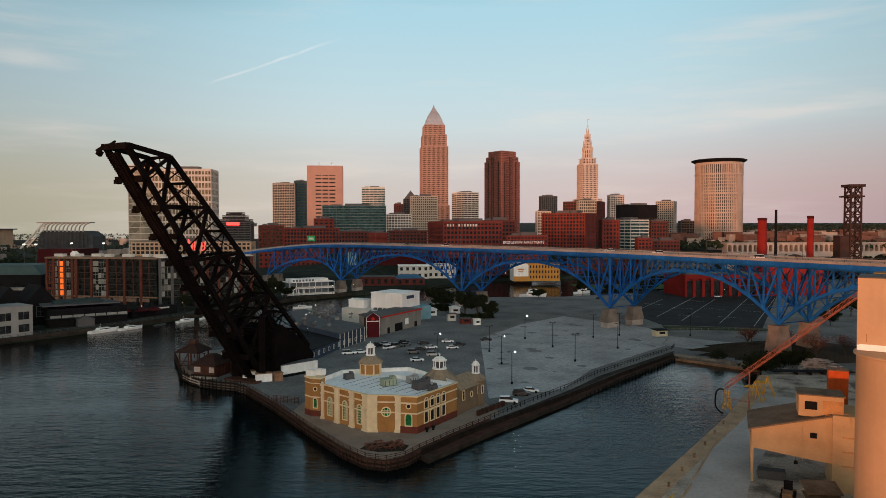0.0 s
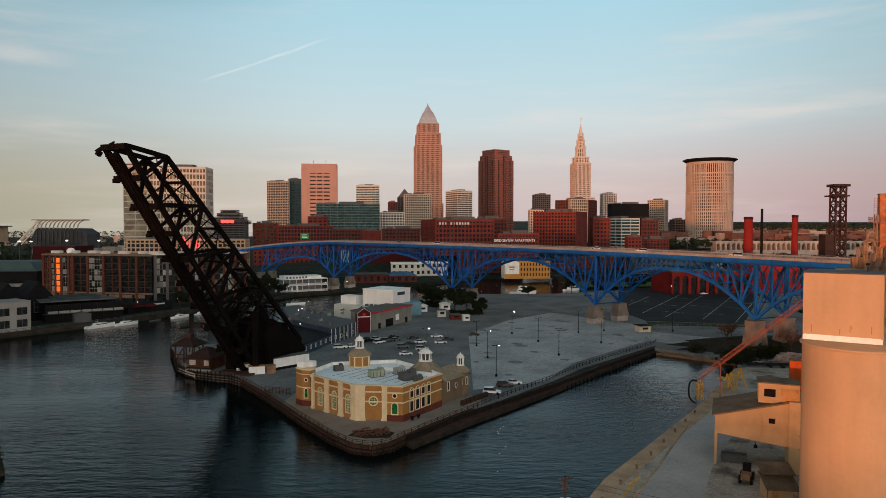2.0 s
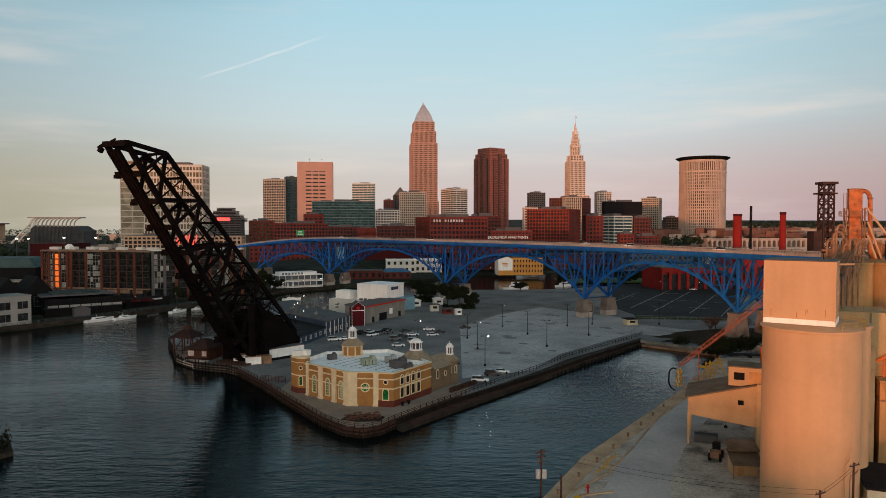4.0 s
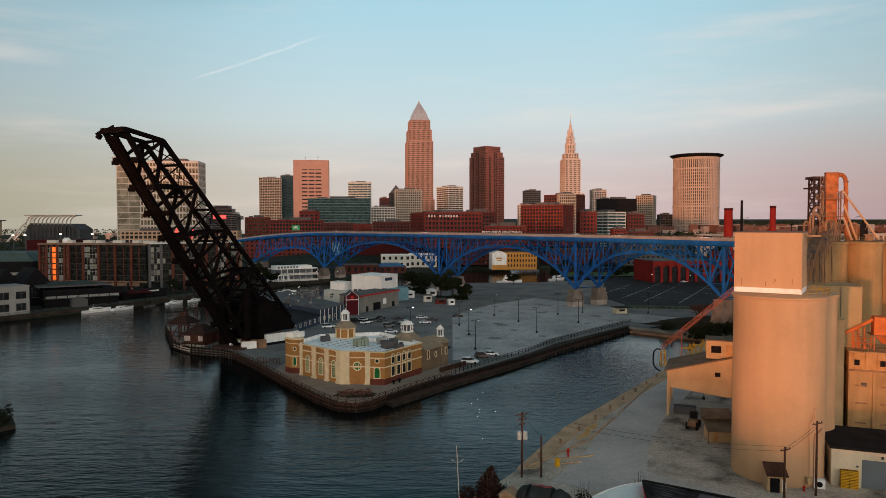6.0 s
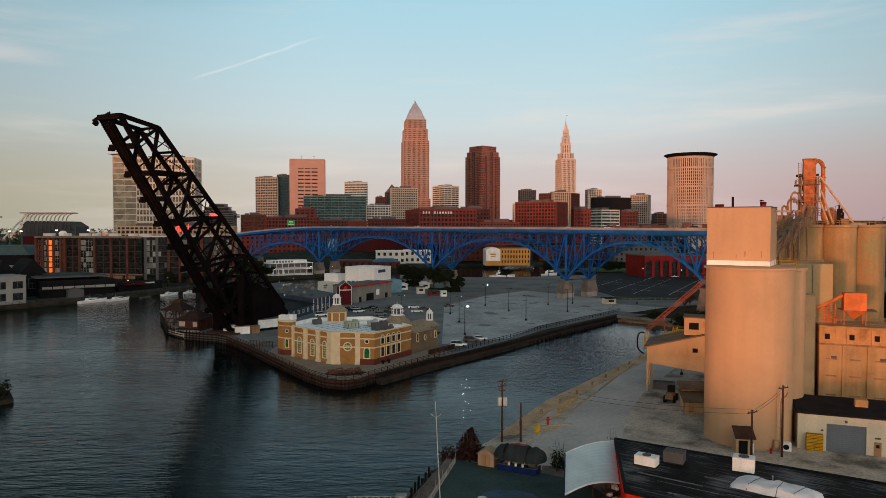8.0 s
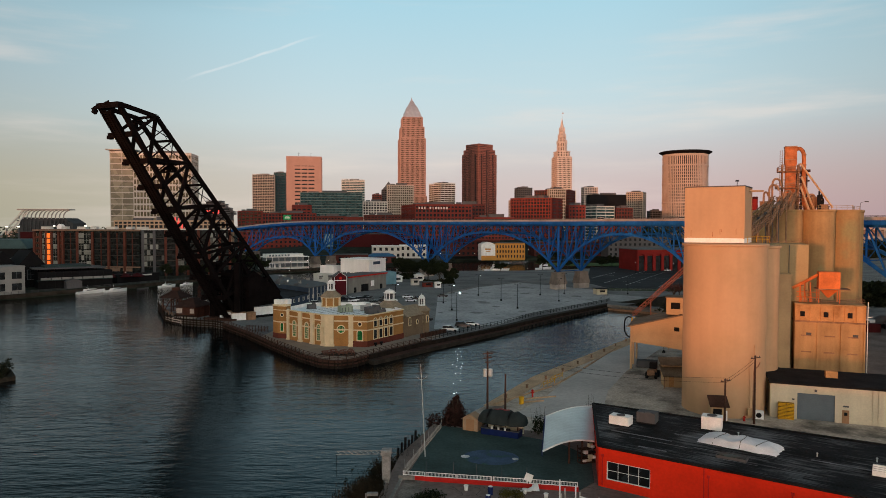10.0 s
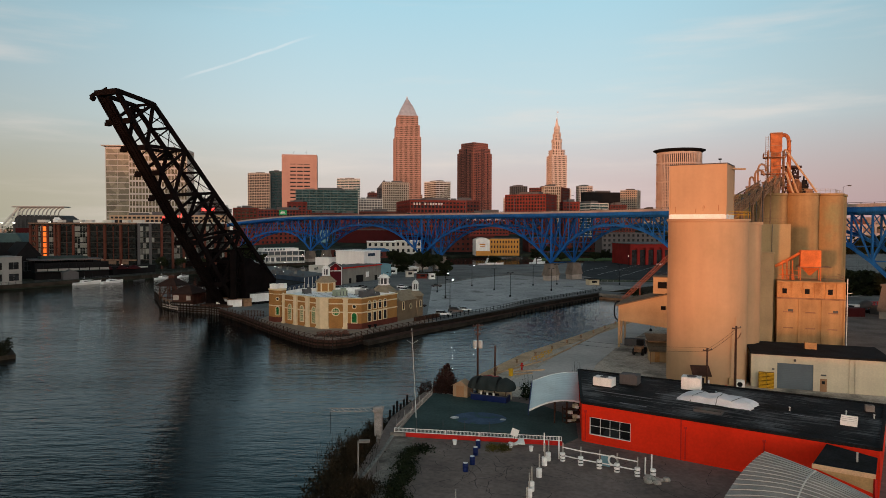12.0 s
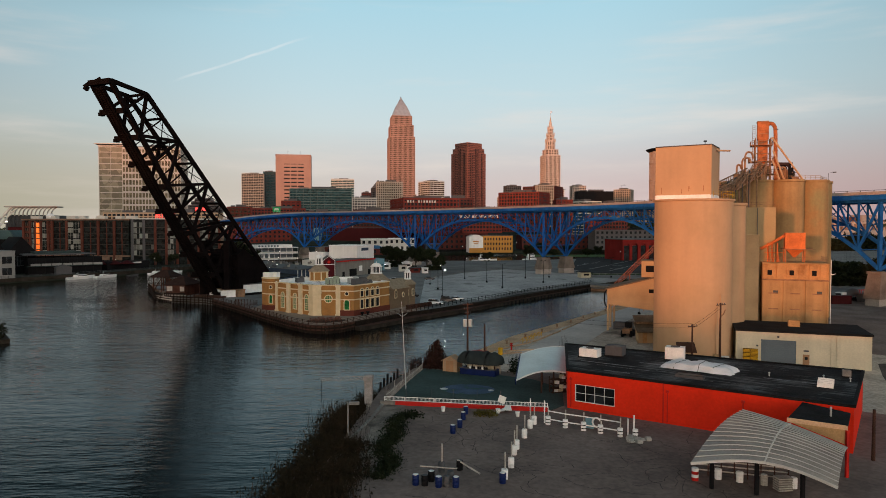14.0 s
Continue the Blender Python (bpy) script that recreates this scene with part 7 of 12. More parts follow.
def red_building():
    r = thing("red_building", "low red painted block building with a black tar roof", "building", (*FL, LOT_Z))

    def rel(p):
        return (p[0] - FL[0], p[1] - FL[1])

    a, b, c, d = map(rel, (FL, FR, BR, BL))
    for name, p, q in (("front_wall", a, b), ("end_wall", b, c), ("back_wall", c, d), ("side_wall", d, a)):
        bm = B()
        ang, L = angle_of(p, q), length_of(p, q)
        m = pose(p[0], p[1], 0, 0, 0, ang)
        if name == "front_wall":
            # a window opening near the left end
            for i, (xa, xb) in enumerate(((0, 1.0), (1.0, 6.1), (6.1, L))):
                for k, (za, zb) in enumerate(((-0.2, 1.0), (1.0, 3.15), (3.15, RW))):
                    if (i, k) != (1, 1):
                        prism(bm, [(xa, 0), (xb, 0), (xb, 0.3), (xa, 0.3)], za, zb)
            bmesh.ops.remove_doubles(bm, verts=bm.verts[:], dist=0.001)
        else:
            prism(bm, [(0, 0), (L - 0.31, 0), (L - 0.31, 0.3), (0, 0.3)], -0.2, RW)
        bm.transform(m)
        part(name, bm, M["redwall"], r)
    m = pose(0, 0, 0, 0, 0, RA)
    bm = B()
    out = [(1.0, 1.0), (6.1, 1.0), (6.1, 3.15), (1.0, 3.15)]
    ring_from(bm, out, [(1.06, 1.06), (6.04, 1.06), (6.04, 3.09), (1.06, 3.09)], 0.02, 0.2)
    bm.transform(m)
    fr = part("window", bm, M["white"], r, "wide window with white glazing bars")
    for i in range(4):
        for j in range(2):
            bm = B()
            box(bm, (1.12 + 1.215 * (i + 0.5), 0.14, 1.12 + 0.955 * (j + 0.5)), (1.2, 0.03, 0.94))
            bm.transform(m)
            part("pane", bm, M["glass"], fr)
    for i in range(1, 4):
        bm = B()
        box(bm, (1.12 + 1.215 * i, 0.11, 2.07), (0.05, 0.06, 2.0))
        bm.transform(m)
        part("mullion", bm, M["white"], fr)
    bm = B()
    box(bm, (3.55, 0.11, 2.07), (4.96, 0.06, 0.05))
    bm.transform(m)
    part("transom", bm, M["white"], fr)
    bm = B()
    prism(bm, [a, b, c, d], RW, RW + 0.12)
    part("roof", bm, M["felt"], r, "patched black tar roof with pale streaks")
    for p, q in ((a, b), (b, c), (c, d), (d, a)):
        bm = B()
        beam(bm, (*p, RW + 0.14), (*q, RW + 0.14), 0.34, 0.3)
        part("parapet", bm, M["tar"], r)
    for u in (0.5, 12.4, 20.5):
        bm = B()
        rod(bm, (u, -0.1, 0.2), (u, -0.1, RW - 1.0), 0.06, 0.06, 6)
        box(bm, (u, -0.12, RW - 0.9), (0.3, 0.2, 0.25))
        bm.transform(m)
        part("downpipe", bm, M["redpaint"], r)
    bm = B()
    box(bm, (11.9, -0.02, RW / 2), (0.12, 0.1, RW))
    bm.transform(m)
    part("joint_strip", bm, M["redpaint"], r)
    # seams of the roof felt
    rng = random.Random(4)
    for k in range(16):
        bm = B()
        x, y, L = rng.uniform(1, 27), rng.uniform(1, 15), rng.uniform(2, 8)
        box(bm, (x, y, RW + 0.128), (L, rng.uniform(0.08, 0.4), 0.012), 0)
        bm.transform(m)
        part("felt_patch", bm, M["tarpale"] if k % 2 else M["tar"], r)
    return r


def roof_felt(name, angle):
    """Near-black felt with pale worn streaks along the laps, in metres."""
    m = surf(name, (0.013, 0.013, 0.014), 0.85, 0.5, 3, 0.35, 0.3)
    nt = m.node_tree
    N, L = nt.nodes.new, nt.links.new
    b = nt.nodes["Principled BSDF"]
    base = b.inputs["Base Color"].links[0].from_socket
    co, mp = N("ShaderNodeTexCoord"), N("ShaderNodeMapping")
    mp.vector_type = "TEXTURE"
    mp.inputs["Rotation"].default_value = (0, 0, radians(angle))
    mp.inputs["Scale"].default_value = (2.6, 0.22, 1)
    L(co.outputs["Object"], mp.inputs[0])
    n1, n2 = N("ShaderNodeTexNoise"), N("ShaderNodeTexNoise")
    n1.inputs["Scale"].default_value, n1.inputs["Detail"].default_value, n1.inputs["Roughness"].default_value = 0.75, 6, 0.65
    L(mp.outputs[0], n1.inputs["Vector"])
    n2.inputs["Scale"].default_value, n2.inputs["Detail"].default_value = 0.16, 3
    L(co.outputs["Object"], n2.inputs["Vector"])
    add = N("ShaderNodeMath")
    add.operation = "MULTIPLY_ADD"
    L(n2.outputs["Fac"], add.inputs[0])
    add.inputs[1].default_value = 0.9
    L(n1.outputs["Fac"], add.inputs[2])
    mr = N("ShaderNodeMapRange")
    mr.inputs["From Min"].default_value, mr.inputs["From Max"].default_value = 0.95, 1.22
    mr.inputs["To Max"].default_value = 0.75
    L(add.outputs[0], mr.inputs["Value"])
    mx = N("ShaderNodeMix")
    mx.data_type = "RGBA"
    L(mr.outputs[0], mx.inputs[0])
    L(base, mx.inputs[6])
    mx.inputs[7].default_value = (0.20, 0.195, 0.20, 1)
    L(mx.outputs[2], b.inputs["Base Color"])
    return m


M["felt"] = roof_felt("streaked_roof_felt", RA)
M["tarpale"] = surf("faded_roof_felt", (0.14, 0.14, 0.15), 0.8, 0.5, 1.2, 0.3, 0.2)
red_building()
ROOF_Z = LOT_Z + RW + 0.12


M["greysteel"] = surf("weathered_grey_steel", (0.22, 0.22, 0.21), 0.7, 0.25, 1, 0.15, 0.1)


def roof_units():
    for i, (x, y, w, d, h, mat, lab) in enumerate((
            (34.6, 58.8, 2.6, 1.6, 1.1, "white", "white slatted air conditioning unit on the tar roof"),
            (38.4, 59.8, 2.4, 1.8, 1.3, "grey", "grey air conditioning unit on the tar roof"),
            (45.6, 56.6, 2.4, 1.8, 1.6, "white", "white sheet metal roof hatch"),
            (62.0, 45.2, 0.9, 0.7, 0.7, "greysteel", "small grey roof vent box"))):
        u = thing("roof_unit", lab, "air conditioner" if i < 2 else "roof vent", (x, y, ROOF_Z), RA + 4 * i, group="units on the tar roof")
        bm = B()
        box(bm, (0, 0, 0.12 + h / 2), (w, d, h))
        body = part("casing", bm, M[mat], u)
        bm = B()
        box(bm, (0, 0, 0.06), (w + 0.2, d + 0.2, 0.12))
        part("curb", bm, M["tar"], u)
        for k in range(5):
            bm = B()
            box(bm, (-w / 2 + (k + 0.5) * w / 5, -d / 2 - 0.03, 0.12 + h / 2), (w / 7, 0.06, h * 0.75))
            part("louvre", bm, M[mat], body)
        bm = B()
        rod(bm, (0, 0, h + 0.12), (0, 0, h + 0.2), min(w, d) * 0.34, min(w, d) * 0.34, 14)
        part("fan_ring", bm, M["grey"], body)
    # tarpaulin bundle
    t = thing("tarpaulin", "white tarpaulin tied over a bundle on the tar roof", "tarpaulin", (46.2, 50.2, ROOF_Z), RA - 2)
    bm = B()
    nx, ny = 26, 12
    grid = []
    for i in range(nx + 1):
        row = []
        for j in range(ny + 1):
            u, v = i / nx * 2 - 1, j / ny * 2 - 1
            h = max(0, (1 - abs(u) ** 3) * (1 - abs(v) ** 3)) ** 0.5 * 1.05
            h *= 0.82 + 0.35 * noise.noise(Vector((u * 2.6, v * 1.8, 3))) + 0.12 * noise.noise(Vector((u * 9, v * 6, 1)))
            e = 1 + 0.1 * noise.noise(Vector((u * 3, v * 3, 8)))
            row.append(bm.verts.new((u * 4.4 * e, v * 2.0 * e, 0.06 + max(0, h))))
        grid.append(row)
    for i in range(nx):
        for j in range(ny):
            bm.faces.new((grid[i][j], grid[i + 1][j], grid[i + 1][j + 1], grid[i][j + 1]))
    smooth(part("sheet", bm, M["tarp"], t))
    for k, (x0, x1) in enumerate(((-2.6, -1.4), (0.4, 0.9), (2.0, 3.2))):
        bm = B()
        for j in range(8):
            v0, v1 = j / 4 - 1, (j + 1) / 4 - 1

            def hz(v, x):
                u = x / 4.4
                h = max(0, (1 - abs(u) ** 3) * (1 - abs(v) ** 3)) ** 0.5 * 1.05
                return 0.09 + max(0, h * (0.82 + 0.35 * noise.noise(Vector((u * 2.6, v * 1.8, 3))) + 0.12 * noise.noise(Vector((u * 9, v * 6, 1)))))

            xa, xb = x0 + (x1 - x0) * j / 8, x0 + (x1 - x0) * (j + 1) / 8
            rod(bm, (xa, v0 * 2, hz(v0, xa)), (xb, v1 * 2, hz(v1, xb)), 0.035, 0.035, 5)
        part("rope", bm, M["grey"], t)
    s = thing("skylight", "low grey skylight on the tar roof", "skylight", (43.2, 45.6, ROOF_Z), RA)
    bm = B()
    box(bm, (0, 0, 0.15), (3.2, 1.1, 0.3))
    part("curb", bm, M["grey"], s)
    bm = B()
    box(bm, (0, 0, 0.33), (3.0, 0.95, 0.06))
    part("pane", bm, M["blueglass"], s)
    v = thing("vent_cowl", "white ribbed vent cowl on the tar roof", "roof vent", (56.4, 40.2, ROOF_Z), RA)
    for k in range(4):
        bm = B()
        box(bm, (0, 0.32 * k - 0.5, 0.3 + 0.12 * k), (1.6, 0.3, 0.5))
        part("rib", bm, M["white"], v)
    for x, y in ((58.6, 44.2), (60.8, 42.6), (47.6, 53.6), (53.0, 46.0)):
        p = thing("roof_pipe", "thin vent pipe standing on the tar roof", "pipe", (x, y, ROOF_Z), group="pipes on the tar roof")
        bm = B()
        rod(bm, (0, 0, 0), (0, 0, 0.4), 0.07, 0.07, 8)
        lathe(bm, [(0.11, 0.36), (0.13, 0.44), (0.03, 0.5)], n=8)
        part("pipe", bm, M["tin"], p)


roof_units()


# big canopy at the near end: its sheet bows down from the red wall to the lot
def big_canopy():
    c = thing("canopy", "curved galvanised sheet canopy with white seams against the red wall", "canopy", (34.0, 22.7, LOT_Z))
    lo0, lo2 = Vector((0, 0, 2.6)), Vector((9.2, -5.8, 2.6))
    hi0, hi2 = Vector((9.8, 11.0, 4.1)), Vector((13.1, -0.9, 4.0))
    n, m = 15, 8

    def at(u, v):
        """u along the seams from the left edge to the right, v from the low edge up."""
        a = lo0.lerp(lo2, u) + Vector((0.8, 0.9, 0.7)) * math.sin(u * math.pi) * 1.0
        b = hi0.lerp(hi2, u) + Vector((0, 0, 0.25)) * math.sin(u * math.pi)
        p = a.lerp(b, v)
        return p + Vector((0, 0, 0.75 * math.sin(v * math.pi)))

    for k in range(n):
        bm = B()
        v0, v1 = k / n, (k + 1) / n - 0.004
        for i in range(m):
            u0, u1 = i / m, (i + 1) / m
            q = [at(u0, v0), at(u1, v0), at(u1, v1), at(u0, v1)]
            vs = [bm.verts.new(p) for p in q] + [bm.verts.new(p - Vector((0, 0, 0.07))) for p in q]
            for f in ((0, 1, 2, 3), (7, 6, 5, 4), (0, 4, 5, 1), (1, 5, 6, 2), (2, 6, 7, 3), (3, 7, 4, 0)):
                bm.faces.new([vs[j] for j in f])
        bmesh.ops.recalc_face_normals(bm, faces=bm.faces[:])
        bmesh.ops.remove_doubles(bm, verts=bm.verts[:], dist=0.001)
        part("roof_sheet", bm, M["tinwarm"], c)
        bm = B()
        for i in range(m):
            beam(bm, at(i / m, v1 + 0.002) + Vector((0, 0, 0.03)), at((i + 1) / m, v1 + 0.002) + Vector((0, 0, 0.03)), 0.045, 0.06)
        part("seam", bm, M["tinlight"], c)
    bm = B()
    tube(bm, [at(0.5, k / n) + Vector((0, 0, 0.05)) for k in range(n + 1)], 0.08, 4, 1)
    part("ridge_strip", bm, M["tinlight"], c)
    bm = B()
    for i in range(m):
        beam(bm, at(i / m, 0) - Vector((0, 0, 0.08)), at((i + 1) / m, 0) - Vector((0, 0, 0.08)), 0.12, 0.22)
    part("front_edge", bm, M["tinlight"], c)
    for u in (0.1, 0.42, 0.75):
        bm = B()
        p = at(u, 0.12)
        beam(bm, (p.x, p.y, 0), (p.x, p.y, p.z - 0.1), 0.28)
        part("post", bm, M["black"], c)
        bm = B()
        q = at(u, 0.3)
        beam(bm, (p.x, p.y, p.z - 1.0), (q.x, q.y, q.z - 0.12), 0.14)
        part("brace", bm, M["black"], c)


# grey sheet whose base colour is warmed for the sunset it reflects
M["tinwarm"] = surf("weathered_roof_sheet", (0.36, 0.33, 0.30), 0.45, 0.18, 3, 0.08, 0.1, metal=0.3)
M["tinlight"] = surf("bright_sheet_seam", (0.62, 0.60, 0.56), 0.45, 0.1, 2, 0.05, 0.05, metal=0.2)
big_canopy()


def porch():
    p = thing("porch", "flat tar-roofed porch with a plywood front at the red building's corner", "porch", (45.6, 28.6, LOT_Z))
    a, b, c, d = (0, 0), (4.0, -2.9), (7.2, 1.6), (4.9, 5.9)
    bm = B()
    prism(bm, [a, b, c, d], 4.35, 4.6)
    part("roof", bm, M["tar"], p)
    bm = B()
    beam(bm, (*a, 4.5), (*b, 4.5), 0.14, 0.4)
    part("fascia", bm, M["plyedge"], p, "pale timber fascia board")
    bm = B()
    ang = angle_of(a, b)
    slab_from(bm, [(0.2, 4.3), (4.9, 4.3), (4.9, 2.9)], 0.1, 0.2)
    bmesh.ops.recalc_face_normals(bm, faces=bm.faces[:])
    bm.transform(pose(0, 0, 0, 0, 0, ang))
    part("gable_board", bm, M["ply"], p, "bare plywood gable board")
    bm = B()
    beam(bm, (*b, 0), (*b, 4.3), 0.25)
    part("post", bm, M["redpaint"], p)
    bm = B()
    rod(bm, (4.6, 0.6, 4.6), (4.6, 0.6, 5.5), 0.09, 0.09, 8)
    part("vent_pipe", bm, M["tin"], p)


M["ply"] = surf("plywood", (0.48, 0.30, 0.14), 0.8, 0.15, 2, 0.1, 0.1)
M["plyedge"] = surf("pale_timber", (0.62, 0.42, 0.26), 0.75, 0.12, 2, 0.1, 0.1)
porch()


# small canopy over the patio entrance
def patio_canopy():
    c = thing("canopy", "pale blue-grey vaulted sheet canopy over the patio entrance", "canopy", (24.0, 56.0, LOT_Z))
    lo0, lo1 = Vector((0, 0, 2.1)), Vector((7.1, 2.2, 2.6))
    hi0, hi1 = Vector((2.2, 10.5, 3.6)), Vector((9.6, 14.0, 4.1))
    n, m = 12, 8

    def at(u, v):
        return lo0.lerp(lo1, u).lerp(hi0.lerp(hi1, u), v) + Vector((0, 0, 0.9 * math.sin(u * math.pi * 0.85 + 0.25) * (1 - 0.4 * v)))

    for k in range(n):
        bm = B()
        v0, v1 = k / n, (k + 1) / n - 0.005
        for i in range(m):
            q = [at(i / m, v0), at((i + 1) / m, v0), at((i + 1) / m, v1), at(i / m, v1)]
            vs = [bm.verts.new(p) for p in q] + [bm.verts.new(p - Vector((0, 0, 0.07))) for p in q]
            for f in ((0, 1, 2, 3), (7, 6, 5, 4), (0, 4, 5, 1), (1, 5, 6, 2), (2, 6, 7, 3), (3, 7, 4, 0)):
                bm.faces.new([vs[j] for j in f])
        bmesh.ops.recalc_face_normals(bm, faces=bm.faces[:])
        bmesh.ops.remove_doubles(bm, verts=bm.verts[:], dist=0.001)
        part("roof_sheet", bm, M["tinblue"], c)
    for v in (0, 1):
        bm = B()
        for i in range(m):
            beam(bm, at(i / m, v) - Vector((0, 0, 0.05)), at((i + 1) / m, v) - Vector((0, 0, 0.05)), 0.14, 0.2)
        part("edge_beam", bm, M["white"], c)
    bm = B()
    beam(bm, at(0, 0) - Vector((0.1, 0, 0.3)), at(0, 1) - Vector((0.1, 0, 0.3)), 0.1, 0.8)
    part("valance", bm, M["bluedrum"], c, "dark blue side valance")
    for u, v in ((0.5, 0.05), (0.75, 0.05), (0.98, 0.05), (0.5, 0.5), (0.9, 0.5)):
        p = at(u, v)
        bm = B()
        beam(bm, (p.x, p.y, 0), (p.x, p.y, p.z - 0.1), 0.2)
        part("post", bm, M["wood"], c)
    k = thing("storage_rack", "cluttered timber rack of crates under the patio canopy", "rack", (30.2, 58.2, LOT_Z), 20)
    rng = random.Random(3)
    for j in range(4):
        bm = B()
        box(bm, (0, 0, 0.1 + 0.6 * j), (2.6, 1.0, 0.06))
        part("shelf", bm, M["wood"], k)
    for x in (-1.25, 1.25):
        bm = B()
        for y in (-0.45, 0.45):
            beam(bm, (x, y, 0), (x, y, 2.3), 0.09)
        part("upright", bm, M["wood"], k)
    for j in range(10):
        b = thing("crate", "small pale box on the timber rack", "box", (30.2 + rng.uniform(-1, 1) * 0.9, 58.2 + rng.uniform(-1, 1) * 0.45, LOT_Z + 0.13 + 0.6 * (j % 4)), rng.uniform(0, 40), group="boxes on the rack")
        bm = B()
        s = rng.uniform(0.28, 0.5)
        box(bm, (0, 0, s / 2), (s * 1.2, s, s))
        part("carton", bm, M["cream_pale" if j % 3 else "white"], b)


# base colour lightened in place of the bright sky the sheet reflects
M["tinblue"] = surf("pale_blue_sheet", (0.62, 0.70, 0.71), 0.45, 0.1, 3, 0.05, 0.05, metal=0.1)
patio_canopy()


def patio():
    ground_patch("patio_floor", "worn green painted concrete patio", [(7.0, 53.25), (27.2, 49.1), (29.4, 51.5), (31, 60), (28, 66), (23.5, 69), (12, 74.5), (10.6, 71)], LOT_Z + 0.12, "green_deck", 3.1)
    mu = thing("floor_painting", "faded oval blue and green painting on the patio floor", "floor painting", (17.9, 60.2, LOT_Z + 0.125), -10)
    bm = B()
    lathe(bm, [(3.2, 0), (3.2, 0.006)], n=40)
    bm.transform(Matrix.Diagonal((1.15, 0.92, 1, 1)))
    part("oval", bm, M["mural"], mu)
    for x, y, s in ((-3.35, -0.2, 0.62), (3.2, -0.2, 0.45)):
        bm = B()
        lathe(bm, [(s, 0.005), (s * 0.9, 0.012)], c=(x, y), n=9)
        bm.transform(Matrix.Rotation(0, 4, "Z"))
        part("white_patch", bm, M["linepaint"], mu)
    k0, k1 = Vector((6.6, 53.0, LOT_Z)), Vector((26.9, 48.75, LOT_Z))
    run = angle_of(k0, k1)
    w = thing("kerb_wall", "low red painted kerb wall of the patio", "kerb wall", tuple(k0), run)
    bm = B()
    beam(bm, (1.5, 0, 0.24), (20.74, 0, 0.24), 0.3, 0.52)
    part("wall", bm, M["redpaint"], w)
    bm = B()
    beam(bm, (-0.5, 0, 0.24), (1.5, 0, 0.24), 0.34, 0.5)
    part("end_block", bm, M["quay"], w)
    # white barrier panels on the kerb
    at = 0.0
    for L in (2.7, 3.75, 4.1, 4.1, 5.6):
        f = thing("barrier", "low white tubular barrier panel on the patio kerb", "barrier", k0.lerp(k1, at / 20.74) + Vector((0, 0, 0.5)), run, group="patio barriers")
        bm = B()
        for z in (0.07, 0.52):
            rod(bm, (0.05, 0, z), (L - 0.05, 0, z), 0.04, 0.04, 6)
        for x in (0.05, L - 0.05):
            rod(bm, (x, 0, 0), (x, 0, 0.55), 0.045, 0.045, 6)
        part("frame", bm, M["white"], f)
        for i in range(1, int(L / 0.17)):
            bm = B()
            rod(bm, (i * 0.17 + 0.03, 0, 0.07), (i * 0.17 + 0.03, 0, 0.52), 0.018, 0.018, 4)
            part("bar", bm, M["white"], f)
        at += L + 0.1
    for x in (9.4, 12.7, 15.4, 18.4, 21.3):
        p = thing("slim_post", "slim grey post on the patio", "post", (x, 54.3 - 0.209 * (x - 6.6), LOT_Z + 0.12), group="patio posts")
        bm = B()
        rod(bm, (0, 0, 0), (0, 0, 1.85), 0.035, 0.035, 6)
        lathe(bm, [(0.14, 0), (0.14, 0.05), (0.05, 0.08)], n=8)
        part("pole", bm, M["grey"], p)
    # picket fence towards the river
    f = thing("picket_fence", "weathered white picket fence above the river bank", "fence", (6.8, 54.4, LOT_Z))
    p, q = Vector((0, 0, 0)), Vector((4.9, 18.8, 0))
    for k in range(46):
        bm = B()
        e = p.lerp(q, k / 45)
        box(bm, (e.x, e.y, 0.55 + (0.4 if k % 9 == 0 else 0)), (0.07, 0.035, 1.1 + (0.8 if k % 9 == 0 else 0)), 75)
        part("picket", bm, M["whitewood"], f)
    for z in (0.3, 0.85):
        bm = B()
        beam(bm, p + Vector((0, 0, z)), q + Vector((0, 0, z)), 0.04, 0.07)
        part("rail", bm, M["whitewood"], f)
    # tan garden shed
    s = thing("garden_shed", "small tan garden shed with a gable roof", "shed", (16.35, 72.6, LOT_Z + 0.1), -27)
    bm = B()
    prism(bm, [(-1.2, -0.9), (1.2, -0.9), (1.2, 0.9), (-1.2, 0.9)], 0, 1.8)
    part("wall", bm, M["tanply"], s)
    bm = B()
    for sx in (-1, 1):
        v = [bm.verts.new(c) for c in ((0, -1.05, 2.5), (sx * 1.4, -1.05, 1.7), (sx * 1.4, 1.05, 1.7), (0, 1.05, 2.5), (0, -1.05, 2.42), (sx * 1.4, -1.05, 1.62), (sx * 1.4, 1.05, 1.62), (0, 1.05, 2.42))]
        for fc in ((0, 1, 2, 3), (7, 6, 5, 4), (0, 4, 5, 1), (1, 5, 6, 2), (2, 6, 7, 3), (3, 7, 4, 0)):
            bm.faces.new([v[i] for i in fc])
    slab_from(bm, [(-1.2, 1.8), (1.2, 1.8), (0, 2.45)], -0.9, 0.9)
    bmesh.ops.recalc_face_normals(bm, faces=bm.faces[:])
    part("roof", bm, M["tanply"], s)
    for x in (-0.32, 0.32):
        bm = B()
        box(bm, (x, -0.93, 0.88), (0.6, 0.06, 1.7))
        part("door", bm, M["doorbrown"], s)
    # the bar under a canvas barrel roof
    b = thing("bar_stand", "outdoor bar with a blue counter under a dark canvas barrel roof", "bar", (20.65, 70.4, LOT_Z + 0.1), -27)
    b.matrix_basis = b.matrix_basis @ Matrix.Diagonal((0.86, 0.86, 0.8, 1))
    bm = B()
